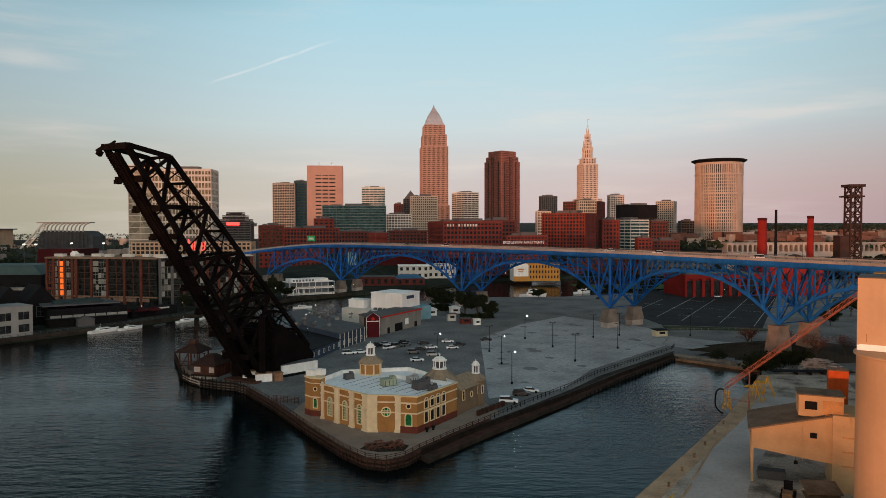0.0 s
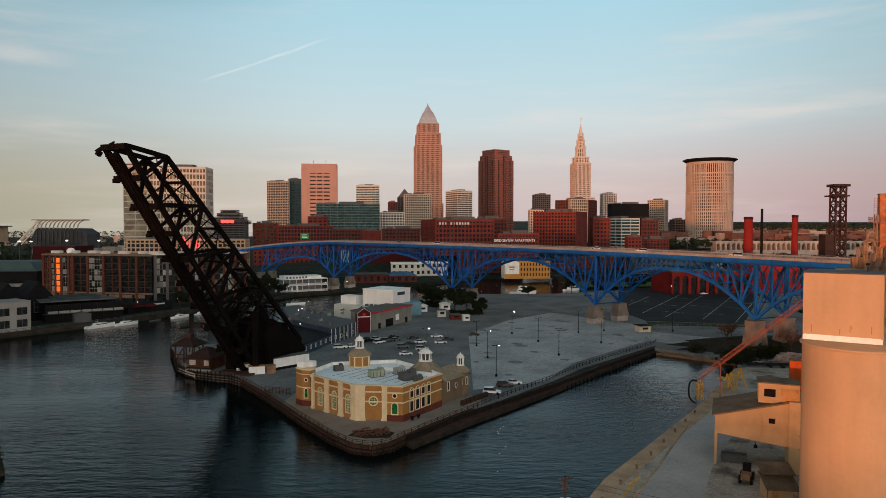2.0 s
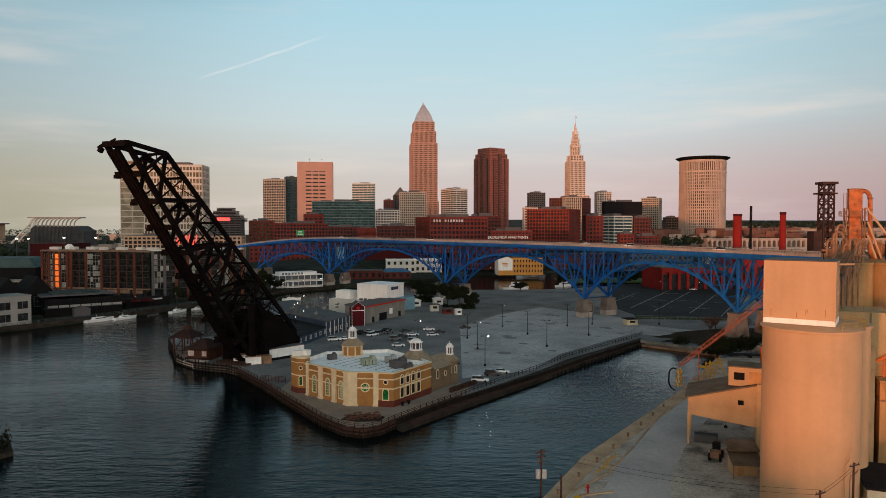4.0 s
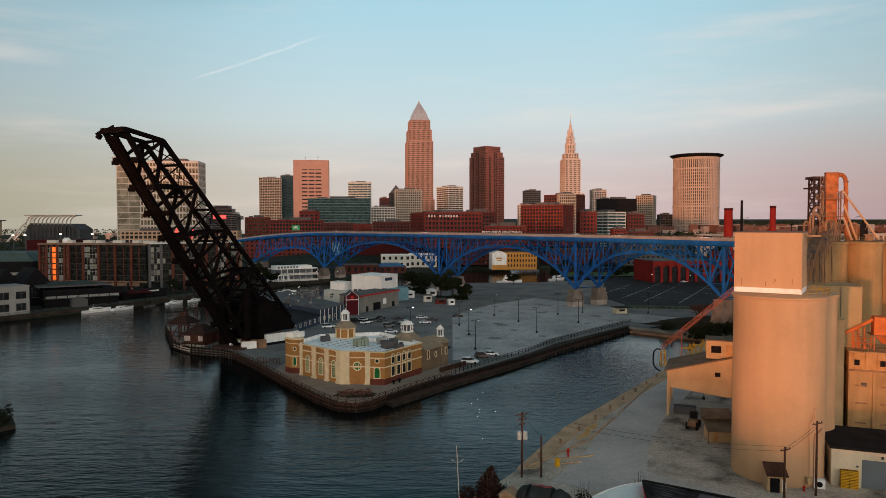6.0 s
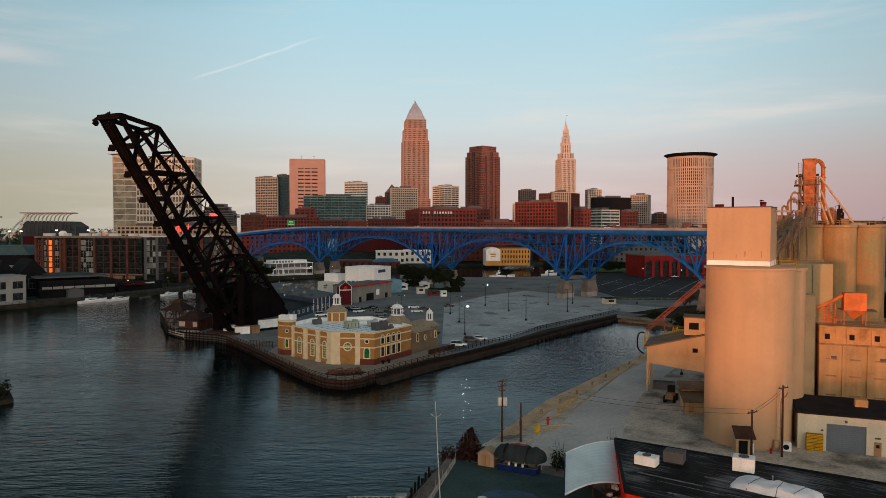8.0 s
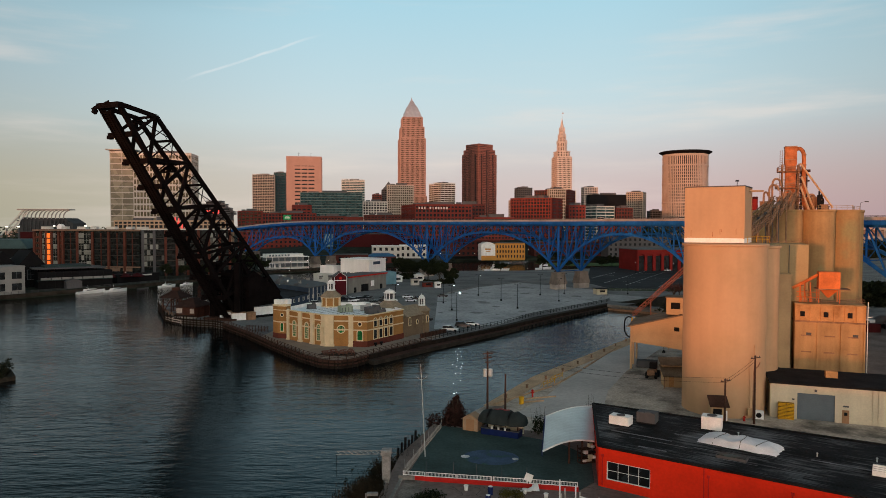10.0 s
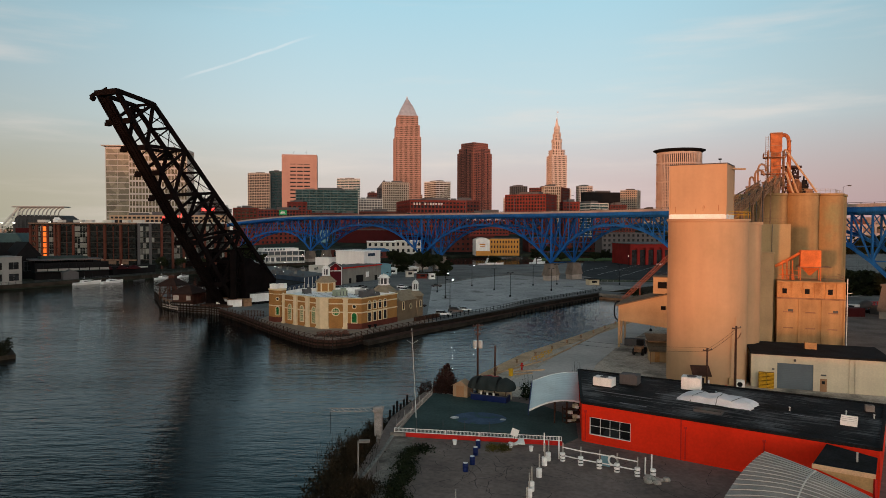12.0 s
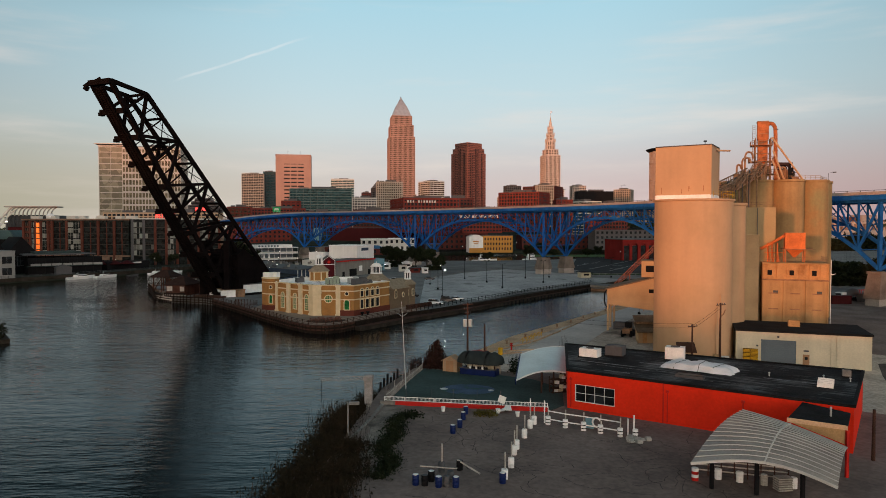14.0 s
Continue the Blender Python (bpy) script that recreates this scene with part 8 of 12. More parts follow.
    for sy, L in ((-1.6, 6.6),):
        box(bm, (0, sy, 0.6), (L, 0.35, 1.2))
    box(bm, (-3.2, -0.6, 0.6), (0.3, 1.8, 1.2))
    box(bm, (3.2, -0.6, 0.6), (0.3, 1.8, 1.2))
    part("counter", bm, M["bluedrum"], b, "dark blue counter")
    bm = B()
    box(bm, (0, -1.62, 1.22), (6.9, 0.7, 0.08))
    part("counter_top", bm, M["grey"], b)
    bm = B()
    box(bm, (0, 1.4, 1.3), (6.4, 0.2, 2.6))
    part("back_wall", bm, M["cream_pale"], b)
    for x in (-3.1, -1.0, 1.0, 3.1):
        bm = B()
        beam(bm, (x, -1.4, 0), (x, -1.4, 2.5), 0.12)
        part("post", bm, M["wood"], b)
    # one long canvas hood, rounded at its ends and cinched by two folds
    def hood(x, a, lift=0.0):
        e = max(0.0, 1 - abs(x / 4.35) ** 4.0) ** 0.45
        for c, deep in ((-2.55, 0.2), (1.25, 0.13)):
            e *= 1 - deep * math.exp(-((x - c - 0.5 * math.sin(a)) / 0.28) ** 2)
        e = max(e, 0.12)
        sag = 1 + 0.035 * math.sin(x * 4.1 + 2 * a) + 0.03 * noise.noise(Vector((x * 1.3, a * 2, 4)))
        return (x, -(2.15 * e * sag + lift) * math.cos(a) * (1.06 if math.cos(a) > 0 else 1), 2.15 + (2.2 * e * sag + lift) * math.sin(a) ** 0.8)

    def hood_mesh(x0, x1, a0, a1, nx, na, lift, thick):
        bm = B()
        grid = [[bm.verts.new(hood(x0 + (x1 - x0) * i / nx, a0 + (a1 - a0) * k / na, lift)) for k in range(na + 1)] for i in range(nx + 1)]
        for i in range(nx):
            for k in range(na):
                bm.faces.new((grid[i][k], grid[i][k + 1], grid[i + 1][k + 1], grid[i + 1][k]))
        bmesh.ops.recalc_face_normals(bm, faces=bm.faces[:])
        bmesh.ops.solidify(bm, geom=bm.faces[:], thickness=thick)
        return bm

    smooth(part("canvas_roof", hood_mesh(-4.35, 4.35, 0.0, math.pi, 58, 16, 0.0, 0.05), M["canvas"], b))
    for x in (-2.25, 1.6):
        part("canvas_fold", hood_mesh(x - 0.13, x + 0.13, 0.5, 2.4, 3, 14, 0.1, 0.06), M["black"], b, "black canvas fold")
    part("ridge_cloth", hood_mesh(-1.7, 1.2, 1.5, 1.85, 12, 4, 0.07, 0.03), M["redfade"], b, "faded red ridge cloth")
    for k in range(9):
        g = thing("bottle_crate", "dark crate of bottles on the bar counter", "crate", tuple((pose(20.65, 70.4, LOT_Z + 1.11, 0, 0, -27) @ Vector((0.3 + 0.33 * k - 1.4, -1.6, 0)))), -24 + 7 * k, group="crates on the bar")
        bm = B()
        box(bm, (0, 0, 0.14), (0.26, 0.3, 0.28))
        for q in range(4):
            rod(bm, (-0.08 + 0.16 * (q % 2), -0.08 + 0.16 * (q // 2), 0.25), (-0.08 + 0.16 * (q % 2), -0.08 + 0.16 * (q // 2), 0.42), 0.035, 0.03, 6)
        part("crate", bm, M["black" if k % 3 else "white"], g)


M["mural"] = surf("faded_mural", (0.05, 0.08, 0.13), 0.8, 0.4, 2.5, 0.2, 0.1, stain=(0.04, 0.10, 0.05))
M["whitewood"] = surf("weathered_white_wood", (0.36, 0.34, 0.31), 0.85, 0.25, 1, 0.2, 0.2)
M["tanply"] = surf("tan_painted_board", (0.36, 0.25, 0.16), 0.8, 0.12, 1.5, 0.08, 0.1)
M["redfade"] = surf("faded_red_cloth", (0.28, 0.06, 0.06), 0.85, 0.3, 1.5, 0.15, 0.1)
patio()


def drum(at, mat, label, post=0.0, top="white", hoops=False):
    d = thing("drum", label, "drum", at, group="drums on the lot")
    bm = B()
    lathe(bm, [(0.29, 0), (0.3, 0.02), (0.3, 0.29), (0.315, 0.31), (0.3, 0.33), (0.3, 0.58), (0.315, 0.6), (0.3, 0.62), (0.3, 0.9), (0.285, 0.92)], n=16)
    smooth(part("shell", bm, M[mat], d))
    bm = B()
    lathe(bm, [(0.26, 0.92), (0.26, 0.935)], n=16)
    part("lid", bm, M[top], d)
    if hoops:
        for z in (0.2, 0.56):
            bm = B()
            lathe(bm, [(0.318, z + 0.03), (0.322, z + 0.04), (0.322, z + 0.1), (0.318, z + 0.11)], n=16)
            part("band", bm, M["black"], d)
    if post:
        bm = B()
        beam(bm, (0.05, 0.1, 0.5), (0.05, 0.1, post), 0.12)
        part("post", bm, M["whitewood"], d)
    return d


for x, y in ((14.7, 40.4), (15.6, 42.5), (16.2, 45.6), (16.7, 48.1)):
    drum((x, y, LOT_Z), "bluedrum", "blue plastic drum with a white lid on the lot")
for i, (x, y) in enumerate(((10.6, 25.5), (12.6, 24.9), (14.1, 24.8), (18.3, 25.6))):
    drum((x, y, LOT_Z), "bluedrum", "blue plastic drum standing among others on the lot")
for i, (x, y) in enumerate(((11.4, 25.3), (13.3, 25.0), (12.0, 26.3), (13.0, 28.6), (14.7, 29.0), (13.7, 26.2))):
    drum((x, y, LOT_Z), "grey" if i % 2 else "black", "dark drum in a cluster on the lot", 2.6 if i == 3 else 0, "grey" if i != 2 else "white")
for x, y in ((18.6, 26.5), (19.6, 29.5), (20.4, 33.1), (20.9, 34.8), (22.3, 38.5), (23.5, 42.0), (24.2, 43.5)):
    drum((x, y, LOT_Z), "white", "white drum holding a timber post on the lot", 2.4)
for k, (x, y) in enumerate(((25.8, 43.4), (27.5, 42.0), (29.3, 40.9), (30.9, 39.8), (32.7, 38.5), (34.2, 38.0))):
    drum((x, y, LOT_Z), "white", "white drum with black bands carrying the rail fence", 2.0 if k != 5 else 0, "white", True)


def drum_rail():
    f = thing("rail_fence", "white timber rail fence standing in drums before the red building", "fence", (25.8, 43.4, LOT_Z))
    pts = [(0, 0), (1.7, -1.4), (3.5, -2.5), (5.1, -3.6), (6.9, -4.9)]
    for p, q in zip(pts, pts[1:]):
        for z in (0.62, 1.55):
            bm = B()
            beam(bm, (*p, z), (*q, z), 0.07, 0.12)
            part("rail", bm, M["white"], f)
    for p, top in (((-1.5, 3.2), 2.2), ((-0.3, 0.6), 2.6), ((8.3, -5.2), 2.4), ((7.9, -4.4), 1.8)):
        bm = B()
        beam(bm, (*p, 0), (*p, top), 0.13)
        part("post", bm, M["white"], f)
    w = thing("life_ring", "round white life ring hung on the rail fence", "life ring", (30.7, 40.6, LOT_Z), RA)
    bm = B()
    n, k = 20, 8
    for i in range(n):
        a0, a1 = i * math.tau / n, (i + 1) * math.tau / n
        for j in range(k):
            b0, b1 = j * math.tau / k, (j + 1) * math.tau / k
            ring = []
            for a, bb in ((a0, b0), (a1, b0), (a1, b1), (a0, b1)):
                r = 0.5 + 0.1 * math.cos(bb)
                ring.append(bm.verts.new((r * math.cos(a), 0.1 * math.sin(bb), 0.95 + r * math.sin(a))))
            bm.faces.new(ring)
    bmesh.ops.remove_doubles(bm, verts=bm.verts[:], dist=0.001)
    bmesh.ops.recalc_face_normals(bm, faces=bm.faces[:])
    part("ring", bm, M["white"], w)
    w = thing("blue_board", "small blue board behind the life ring", "board", (30.1, 41.3, LOT_Z), RA)
    bm = B()
    box(bm, (0, 0, 0.7), (1.0, 0.1, 1.2))
    part("board", bm, M["skyblue"], w)
    t = thing("timber_beam", "white timber beam lying across a drum", "timber", (14.5, 28.9, LOT_Z), -30)
    bm = B()
    beam(bm, (0, 0, 0.98), (2.3, 0, 0.06), 0.12)
    part("beam", bm, M["whitewood"], t)
    t = thing("timber_beam", "thin white rail lying over the drum cluster", "timber", (11.0, 27.4, LOT_Z), -12)
    bm = B()
    beam(bm, (0, 0, 0.99), (3.4, 0, 0.95), 0.1)
    part("beam", bm, M["whitewood"], t)
    rng = random.Random(8)
    for k in range(14):
        x, y = 34.0 + rng.uniform(-0.8, 1.4), 37.2 + rng.uniform(-1.2, 0.9)
        d = thing("debris_block", "pale broken block lying by the red wall", "rubble", (x, y, LOT_Z), rng.uniform(0, 90), group="rubble by the red wall")
        bm = B()
        s = rng.uniform(0.2, 0.5)
        lathe(bm, [(s * 0.8, 0), (s, s * 0.3), (s * 0.6, s * 0.8)], n=5)
        part("block", bm, M["whitewood"], d)
    for x, y in ((14.0, 49.4), (22.8, 46.8), (20.6, 48.2)):
        d = thing("bucket", "white plastic bucket on the lot", "bucket", (x, y, LOT_Z), group="buckets")
        bm = B()
        lathe(bm, [(0.2, 0), (0.26, 0.5), (0.28, 0.52), (0.28, 0.58)], n=14)
        part("pail", bm, M["white"], d)
    d = thing("broken_slabs", "heap of broken white boards by the patio kerb", "debris", (21.4, 48.6, LOT_Z), 10)
    for k in range(5):
        bm = B()
        box(bm, (0.3 * k - 0.6, 0.1 * (k % 2), 0.2 + 0.1 * k), (1.2, 0.5, 0.08), 20 * k)
        bm.transform(Matrix.Rotation(radians(6 * k - 8), 4, "X"))
        part("board", bm, M["white"], d)
    d = thing("notice_board", "tilted white board on the barrier", "board", (20.9, 49.9, LOT_Z), -18)
    bm = B()
    box(bm, (0, 0, 1.35), (0.9, 0.06, 0.9))
    bm.transform(Matrix.Rotation(radians(18), 4, "Y"))
    part("board", bm, M["white"], d)
    s = thing("stacked_bench", "white slatted bench stack under the big canopy", "bench", (42.0, 22.6, LOT_Z), 5)
    for k in range(6):
        bm = B()
        box(bm, (0, 0, 0.25 + 0.2 * k), (1.3, 0.9, 0.1))
        part("slat", bm, M["whitewood"], s)
    for k, (x, y) in enumerate(((37.8, 25.8), (39.4, 25.0), (41.2, 24.2), (43.4, 23.4))):
        drum((x, y, LOT_Z), "white" if k != 2 else "whitewood", "white drum stored under the big canopy")
    c = thing("road_barrel", "red and white traffic barrel at the canopy edge", "traffic barrel", (35.6, 25.6, LOT_Z))
    for k in range(4):
        bm = B()
        lathe(bm, [(0.3, 0.28 * k), (0.3, 0.28 * k + 0.27), (0.28, 0.28 * k + 0.28)], n=14)
        part("band", bm, M["redpaint"] if k % 2 == 0 else M["white"], c)
    f = thing("service_fence", "low timber fence under the big canopy", "fence", (36.2, 27.0, LOT_Z), -20)
    for k in range(8):
        bm = B()
        beam(bm, (k * 1.1, 0, 0), (k * 1.1, 0, 1.5), 0.1)
        part("post", bm, M["wood"], f)
    for z in (0.5, 1.0, 1.4):
        bm = B()
        beam(bm, (0, 0, z), (7.7, 0, z), 0.05, 0.12)
        part("rail", bm, M["whitewood"], f)


drum_rail()


def lot_cracks():
    rng = random.Random(21)
    bm = B()
    for _ in range(70):
        x, y = rng.uniform(4, 40), rng.uniform(20, 50)
        if (y - 50.4) > -0.745 * (x - 29.6) - 2:
            continue
        a = rng.uniform(0, math.tau)
        for _ in range(rng.randint(5, 14)):
            a += rng.gauss(0, 0.5)
            nx, ny = x + 0.7 * math.cos(a), y + 0.7 * math.sin(a)
            if (ny - 50.4) > -0.745 * (nx - 29.6) - 1.0 or nx < 7:
                break
            w = rng.uniform(0.012, 0.035)
            s = Vector((-math.sin(a), math.cos(a), 0)) * w
            q = [Vector((x, y, LOT_Z + 0.006)), Vector((nx, ny, LOT_Z + 0.006))]
            v = [bm.verts.new(p) for p in (q[0] - s, q[1] - s, q[1] + s, q[0] + s)]
            bm.faces.new(v)
            x, y = nx, ny
    tagged(part("pavement_cracks", bm, M["crackfill"]), "dark cracks running through the asphalt lot", "cracks", kind="stuff")


lot_cracks()
utility_pole("tall timber utility pole with transformers by the quay", (19.8, 86.0, 2.3), 12.5, 3, True)
utility_pole("slim timber lamp pole by the quay", (22.8, 85.9, 2.3), 8.7, 0)
utility_pole("slim timber pole before the silo", (56.2, 76.8, 2.3), 9.8, 1)
utility_pole("slim timber pole at the corner of the red building", (55.0, 30.0, 3.2), 8.2, 0)
utility_pole("timber utility pole with a crossarm before the silo", (61.4, 77.9, 2.3), 13.2, 1)


M["pale_unit2"] = surf("dull_pale_steel", (0.26, 0.25, 0.24), 0.7, 0.3, 1, 0.2, 0.1)
M["rustbush"] = surf("dark_rust_twigs", (0.035, 0.016, 0.013), 0.9, 0.4, 1, 0.3, 0.3)
M["drygrass"] = surf("yellow_green_grass", (0.085, 0.07, 0.018), 0.9, 0.4, 0.8, 0.3, 0.2)


def bank_things():
    m = thing("antenna_mast", "tall thin grey antenna mast by the river bank", "mast", (9.3, 60.7, LOT_Z))
    bm = B()
    rod(bm, (0, 0, 0), (-0.6, 0, 12.3), 0.09, 0.03, 6)
    part("mast", bm, M["tin"], m)
    bm = B()
    for a in range(4):
        rod(bm, (-0.5, 0, 10.2), (-0.5 + 0.7 * math.cos(a * 1.57), 0.7 * math.sin(a * 1.57), 10.7), 0.02, 0.02, 4)
    part("aerial", bm, M["tin"], m)
    j = thing("boat_davit", "weathered concrete post with a steel lattice boat davit", "davit", (4.7, 52.0, 1.6), 175)
    bm = B()
    lathe(bm, [(0.45, 0), (0.4, 1.9), (0.62, 2.1), (0.68, 4.9), (0.85, 5.0), (0.85, 5.5), (0.6, 5.6)], n=4, turn=0.78)
    part("post", bm, M["pale_unit2"], j)
    bm = B()
    for z in (5.05, 5.45):
        beam(bm, (-0.6, 0, z), (6.0, 0.3, z - 0.15), 0.08)
    for k in range(9):
        beam(bm, (k * 0.66, 0.03 * k, 5.05 - 0.015 * k), (k * 0.66 + 0.66, 0.03 * k + 0.03, 5.42 - 0.015 * k), 0.05)
    part("jib", bm, M["pale_unit2"], j)
    bm = B()
    rod(bm, (5.9, 0.3, 5.0), (5.9, 0.3, 2.2), 0.025, 0.025, 4)
    part("cable", bm, M["black"], j)
    l = thing("yard_lamp", "grey pole with a box lamp on the bank", "lamp", (3.4, 38.8, 2.9))
    bm = B()
    rod(bm, (0, 0, 0), (0, 0, 4.2), 0.09, 0.07, 8)
    part("pole", bm, M["greysteel"], l)
    bm = B()
    box(bm, (0.65, 0, 4.15), (1.1, 0.45, 0.25))
    part("lamp_head", bm, M["greysteel"], l)
    # old mooring posts
    for k in range(6):
        p = thing("mooring_post", "broken black timber mooring post at the bank", "post", (5.6 + 0.45 * k, 62.5 + 1.1 * k, 0.8), group="old mooring posts")
        bm = B()
        rod(bm, (0, 0, 0), (0.1, 0, 3.1 + 0.35 * (k % 3)), 0.2, 0.16, 8)
        part("post", bm, M["black"], p)
    w = thing("bank_wall", "old timber and concrete river wall", "wall", (0, 0, 0), kind="structure")
    line = [(6.6, 54.0), (5.4, 46.5), (3.6, 38.0), (2.6, 29.0)]
    for p, q in zip(line, line[1:]):
        bm = B()
        beam(bm, (*p, 2.9), (*q, 2.9), 0.4, 0.9)
        part("coping", bm, M["quay"], w)


bank_things()


def bin_etc():
    b = thing("yellow_bollard", "fat yellow mooring bin on the quay", "bollard", (26.2, 90.6, 2.36))
    bm = B()
    lathe(bm, [(0.42, 0), (0.42, 1.0), (0.5, 1.05), (0.5, 1.25), (0.3, 1.35)], n=14)
    part("body", bm, M["yellow"], b)
    b = thing("red_valve", "red fire valve stand on the quay", "hydrant", (28.8, 94.8, 2.36))
    bm = B()
    lathe(bm, [(0.16, 0), (0.16, 1.2), (0.24, 1.22), (0.24, 1.4), (0.1, 1.5)], n=10)
    rod(bm, (-0.35, 0, 1.0), (0.35, 0, 1.0), 0.1, 0.1, 8)
    part("valve", bm, M["redpaint"], b)
    for k, (x, y) in enumerate(((33.6, 104.6), (36.2, 109.5))):
        t = thing("tripod_barrier", "yellow tubular barrier frame on the quay", "barrier", (x, y, 2.36), 50, group="quay barriers")
        bm = B()
        for z in (0.5, 1.0):
            rod(bm, (-2.2, 0, z), (2.2, 0, z), 0.05, 0.05, 6)
        for x2 in (-2.2, -0.7, 0.7, 2.2):
            rod(bm, (x2, 0, 0), (x2, 0, 1.05), 0.05, 0.05, 6)
            rod(bm, (x2, 0, 1.0), (x2 + 0.1, 0.7, 0), 0.05, 0.05, 6)
        part("frame", bm, M["yellow"], t)
    for p, q in (((21.5, 90.5), (33.8, 103.2)), ((27.2, 93.8), (33.2, 95.4)), ((26.6, 91.4), (30.4, 92.4)), ((34.6, 104.2), (43.2, 118.4)), ((44, 120), (60, 148))):
        k = thing("kerb_line", "worn rusty kerb beam along the quay", "kerb", (0, 0, 0), group="quay kerbs")
        bm = B()
        beam(bm, (*p, 2.45), (*q, 2.45), 0.3, 0.22)
        part("kerb", bm, M["quaytan"], k)
    for k in range(9):
        b = thing("mooring_bollard", "rusty iron mooring bollard on the quay edge", "bollard", (*along((21.5, 91.0), (66.0, 158.5), (k + 0.5) / 9), 2.36), group="mooring bollards")
        bm = B()
        lathe(bm, [(0.3, 0), (0.2, 0.1), (0.18, 0.5), (0.3, 0.6), (0.28, 0.72)], n=12)
        part("bollard", bm, M["rusty"], b)


bin_etc()
bush_row("bank_shrubs", "tangled brown brush on the river bank", [(5.2, 62), (3.0, 52), (1.4, 42), (0.4, 33), (-0.4, 25), (-2, 10)], 1.5, 3.6, 2.8, 110, 0.14, 5, "dryleaf", 0.5)
bush_row("bank_shrubs", "dark green undergrowth on the river bank", [(5.0, 62), (2.6, 52), (1.0, 42), (0.0, 33), (-0.8, 25), (-2.4, 10)], 1.0, 4.2, 1.8, 60, 0.15, 6, "darkbush", 0.1)
bush_row("bank_shrubs", "dry brown brush growing over the lot's edge", [(3.4, 37), (4.2, 31), (3.4, 25), (2.0, 14)], 3.0, 3.2, 1.9, 110, 0.13, 8, "dryleaf", 0.8)
bush_row("bank_shrubs", "low green weeds among the broken slabs", [(10.8, 48.2), (8.4, 46), (8.2, 39), (7.0, 35), (8.4, 31), (7.0, 27)], 3.2, 1.5, 0.45, 130, 0.12, 7, "leaf")
bush_row("grass_patch", "patch of tall yellow-green grass on the lot", [(17.9, 47.9), (20.3, 47.5)], 3.2, 1.6, 0.4, 260, 0.08, 9, "drygrass")
bush_row("bank_shrubs", "green shrubs behind the patio fence", [(7.8, 64), (10.2, 73.5), (12, 77)], 1.8, 2.2, 2.2, 26, 0.18, 11, "leaf", 0.4)
bush_row("bank_shrubs", "green bush beside the outdoor bar", [(25.4, 72.0), (27.4, 71.5)], 3.0, 2.4, 2.6, 70, 0.16, 13, "leaf", 0.3)
bush_row("roof_weeds", "scrubby weeds at the canopy corner", [(33.0, 70), (35.0, 70.6)], 3.6, 1.6, 4.6, 26, 0.12, 15, "dryleaf", 0.9)


def conifer():
    t = thing("brown_bush", "rust brown leafless bush at the patio corner", "bush", (13.7, 76.0, 2.4))
    rng = random.Random(2)
    for k in range(7):
        bm = B()
        a = k * 0.9
        tube(bm, [(0.1 * math.cos(a), 0.1 * math.sin(a), 0), (0.5 * math.cos(a), 0.5 * math.sin(a), 1.6), (0.9 * math.cos(a), 0.9 * math.sin(a), 3.6 + 0.2 * k)], 0.07, 5, 3)
        part("stem", bm, M["bark"], t)
    bm = B()
    for k in range(20):
        z = 0.4 + k * 0.235
        r = 3.3 * (1 - (k / 20) ** 1.3) + 0.2
        leaf_cloud(bm, (rng.uniform(-0.25, 0.25) + 0.02 * k, rng.uniform(-0.2, 0.2), z), (r, r * 0.85, 0.6), int(190 * r / 2.3 + 40), 0.17, rng)
    leaf_cloud(bm, (-2.9, 0.6, 0.9), (1.9, 1.5, 1.9), 480, 0.17, rng)
    part("crown", bm, M["rustbush"], t)


conifer()
bush_row("bank_shrubs", "low dark hedge behind the garden shed", [(14.5, 77.5), (21, 77)], 2.3, 1.6, 2.2, 40, 0.18, 17, "darkbush", 0.2)


def wires():
    tops = ((19.8, 86.0, 12.3), (22.8, 85.9, 8.6), (56.2, 76.8, 9.6), (61.4, 77.9, 12.8))
    spans = ((0, 2, 0.3), (0, 2, -0.4), (2, 3, 0.0), (2, 3, -0.5), (0, 1, 0.0))
    for a, b, dz in spans:
        p, q = Vector(tops[a]) + Vector((0, 0, dz)), Vector(tops[b]) + Vector((0, 0, dz))
        w = thing("power_cable", "thin dark cable slung between the timber poles", "cable", tuple(p), group="cables between the poles")
        bm = B()
        n, sag = 12, (q - p).length * 0.03
        pts = [(q - p) * (i / n) - Vector((0, 0, 4 * sag * (i / n) * (1 - i / n))) for i in range(n + 1)]
        tube(bm, pts, 0.022, 4, 1)
        part("wire", bm, M["black"], w)
    s = thing("service_pipe", "grey service pipe climbing the silo beside the pole", "pipe", (62.2, 80.0, 2.3))
    bm = B()
    tube(bm, ((0, 0, 0), (0, 0, 7.6), (0.2, -0.15, 8.4), (0.5, -0.4, 8.8), (0.4, -1.2, 9.6)), 0.09, 7, 2)
    part("pipe", bm, M["rusty"], s)


wires()

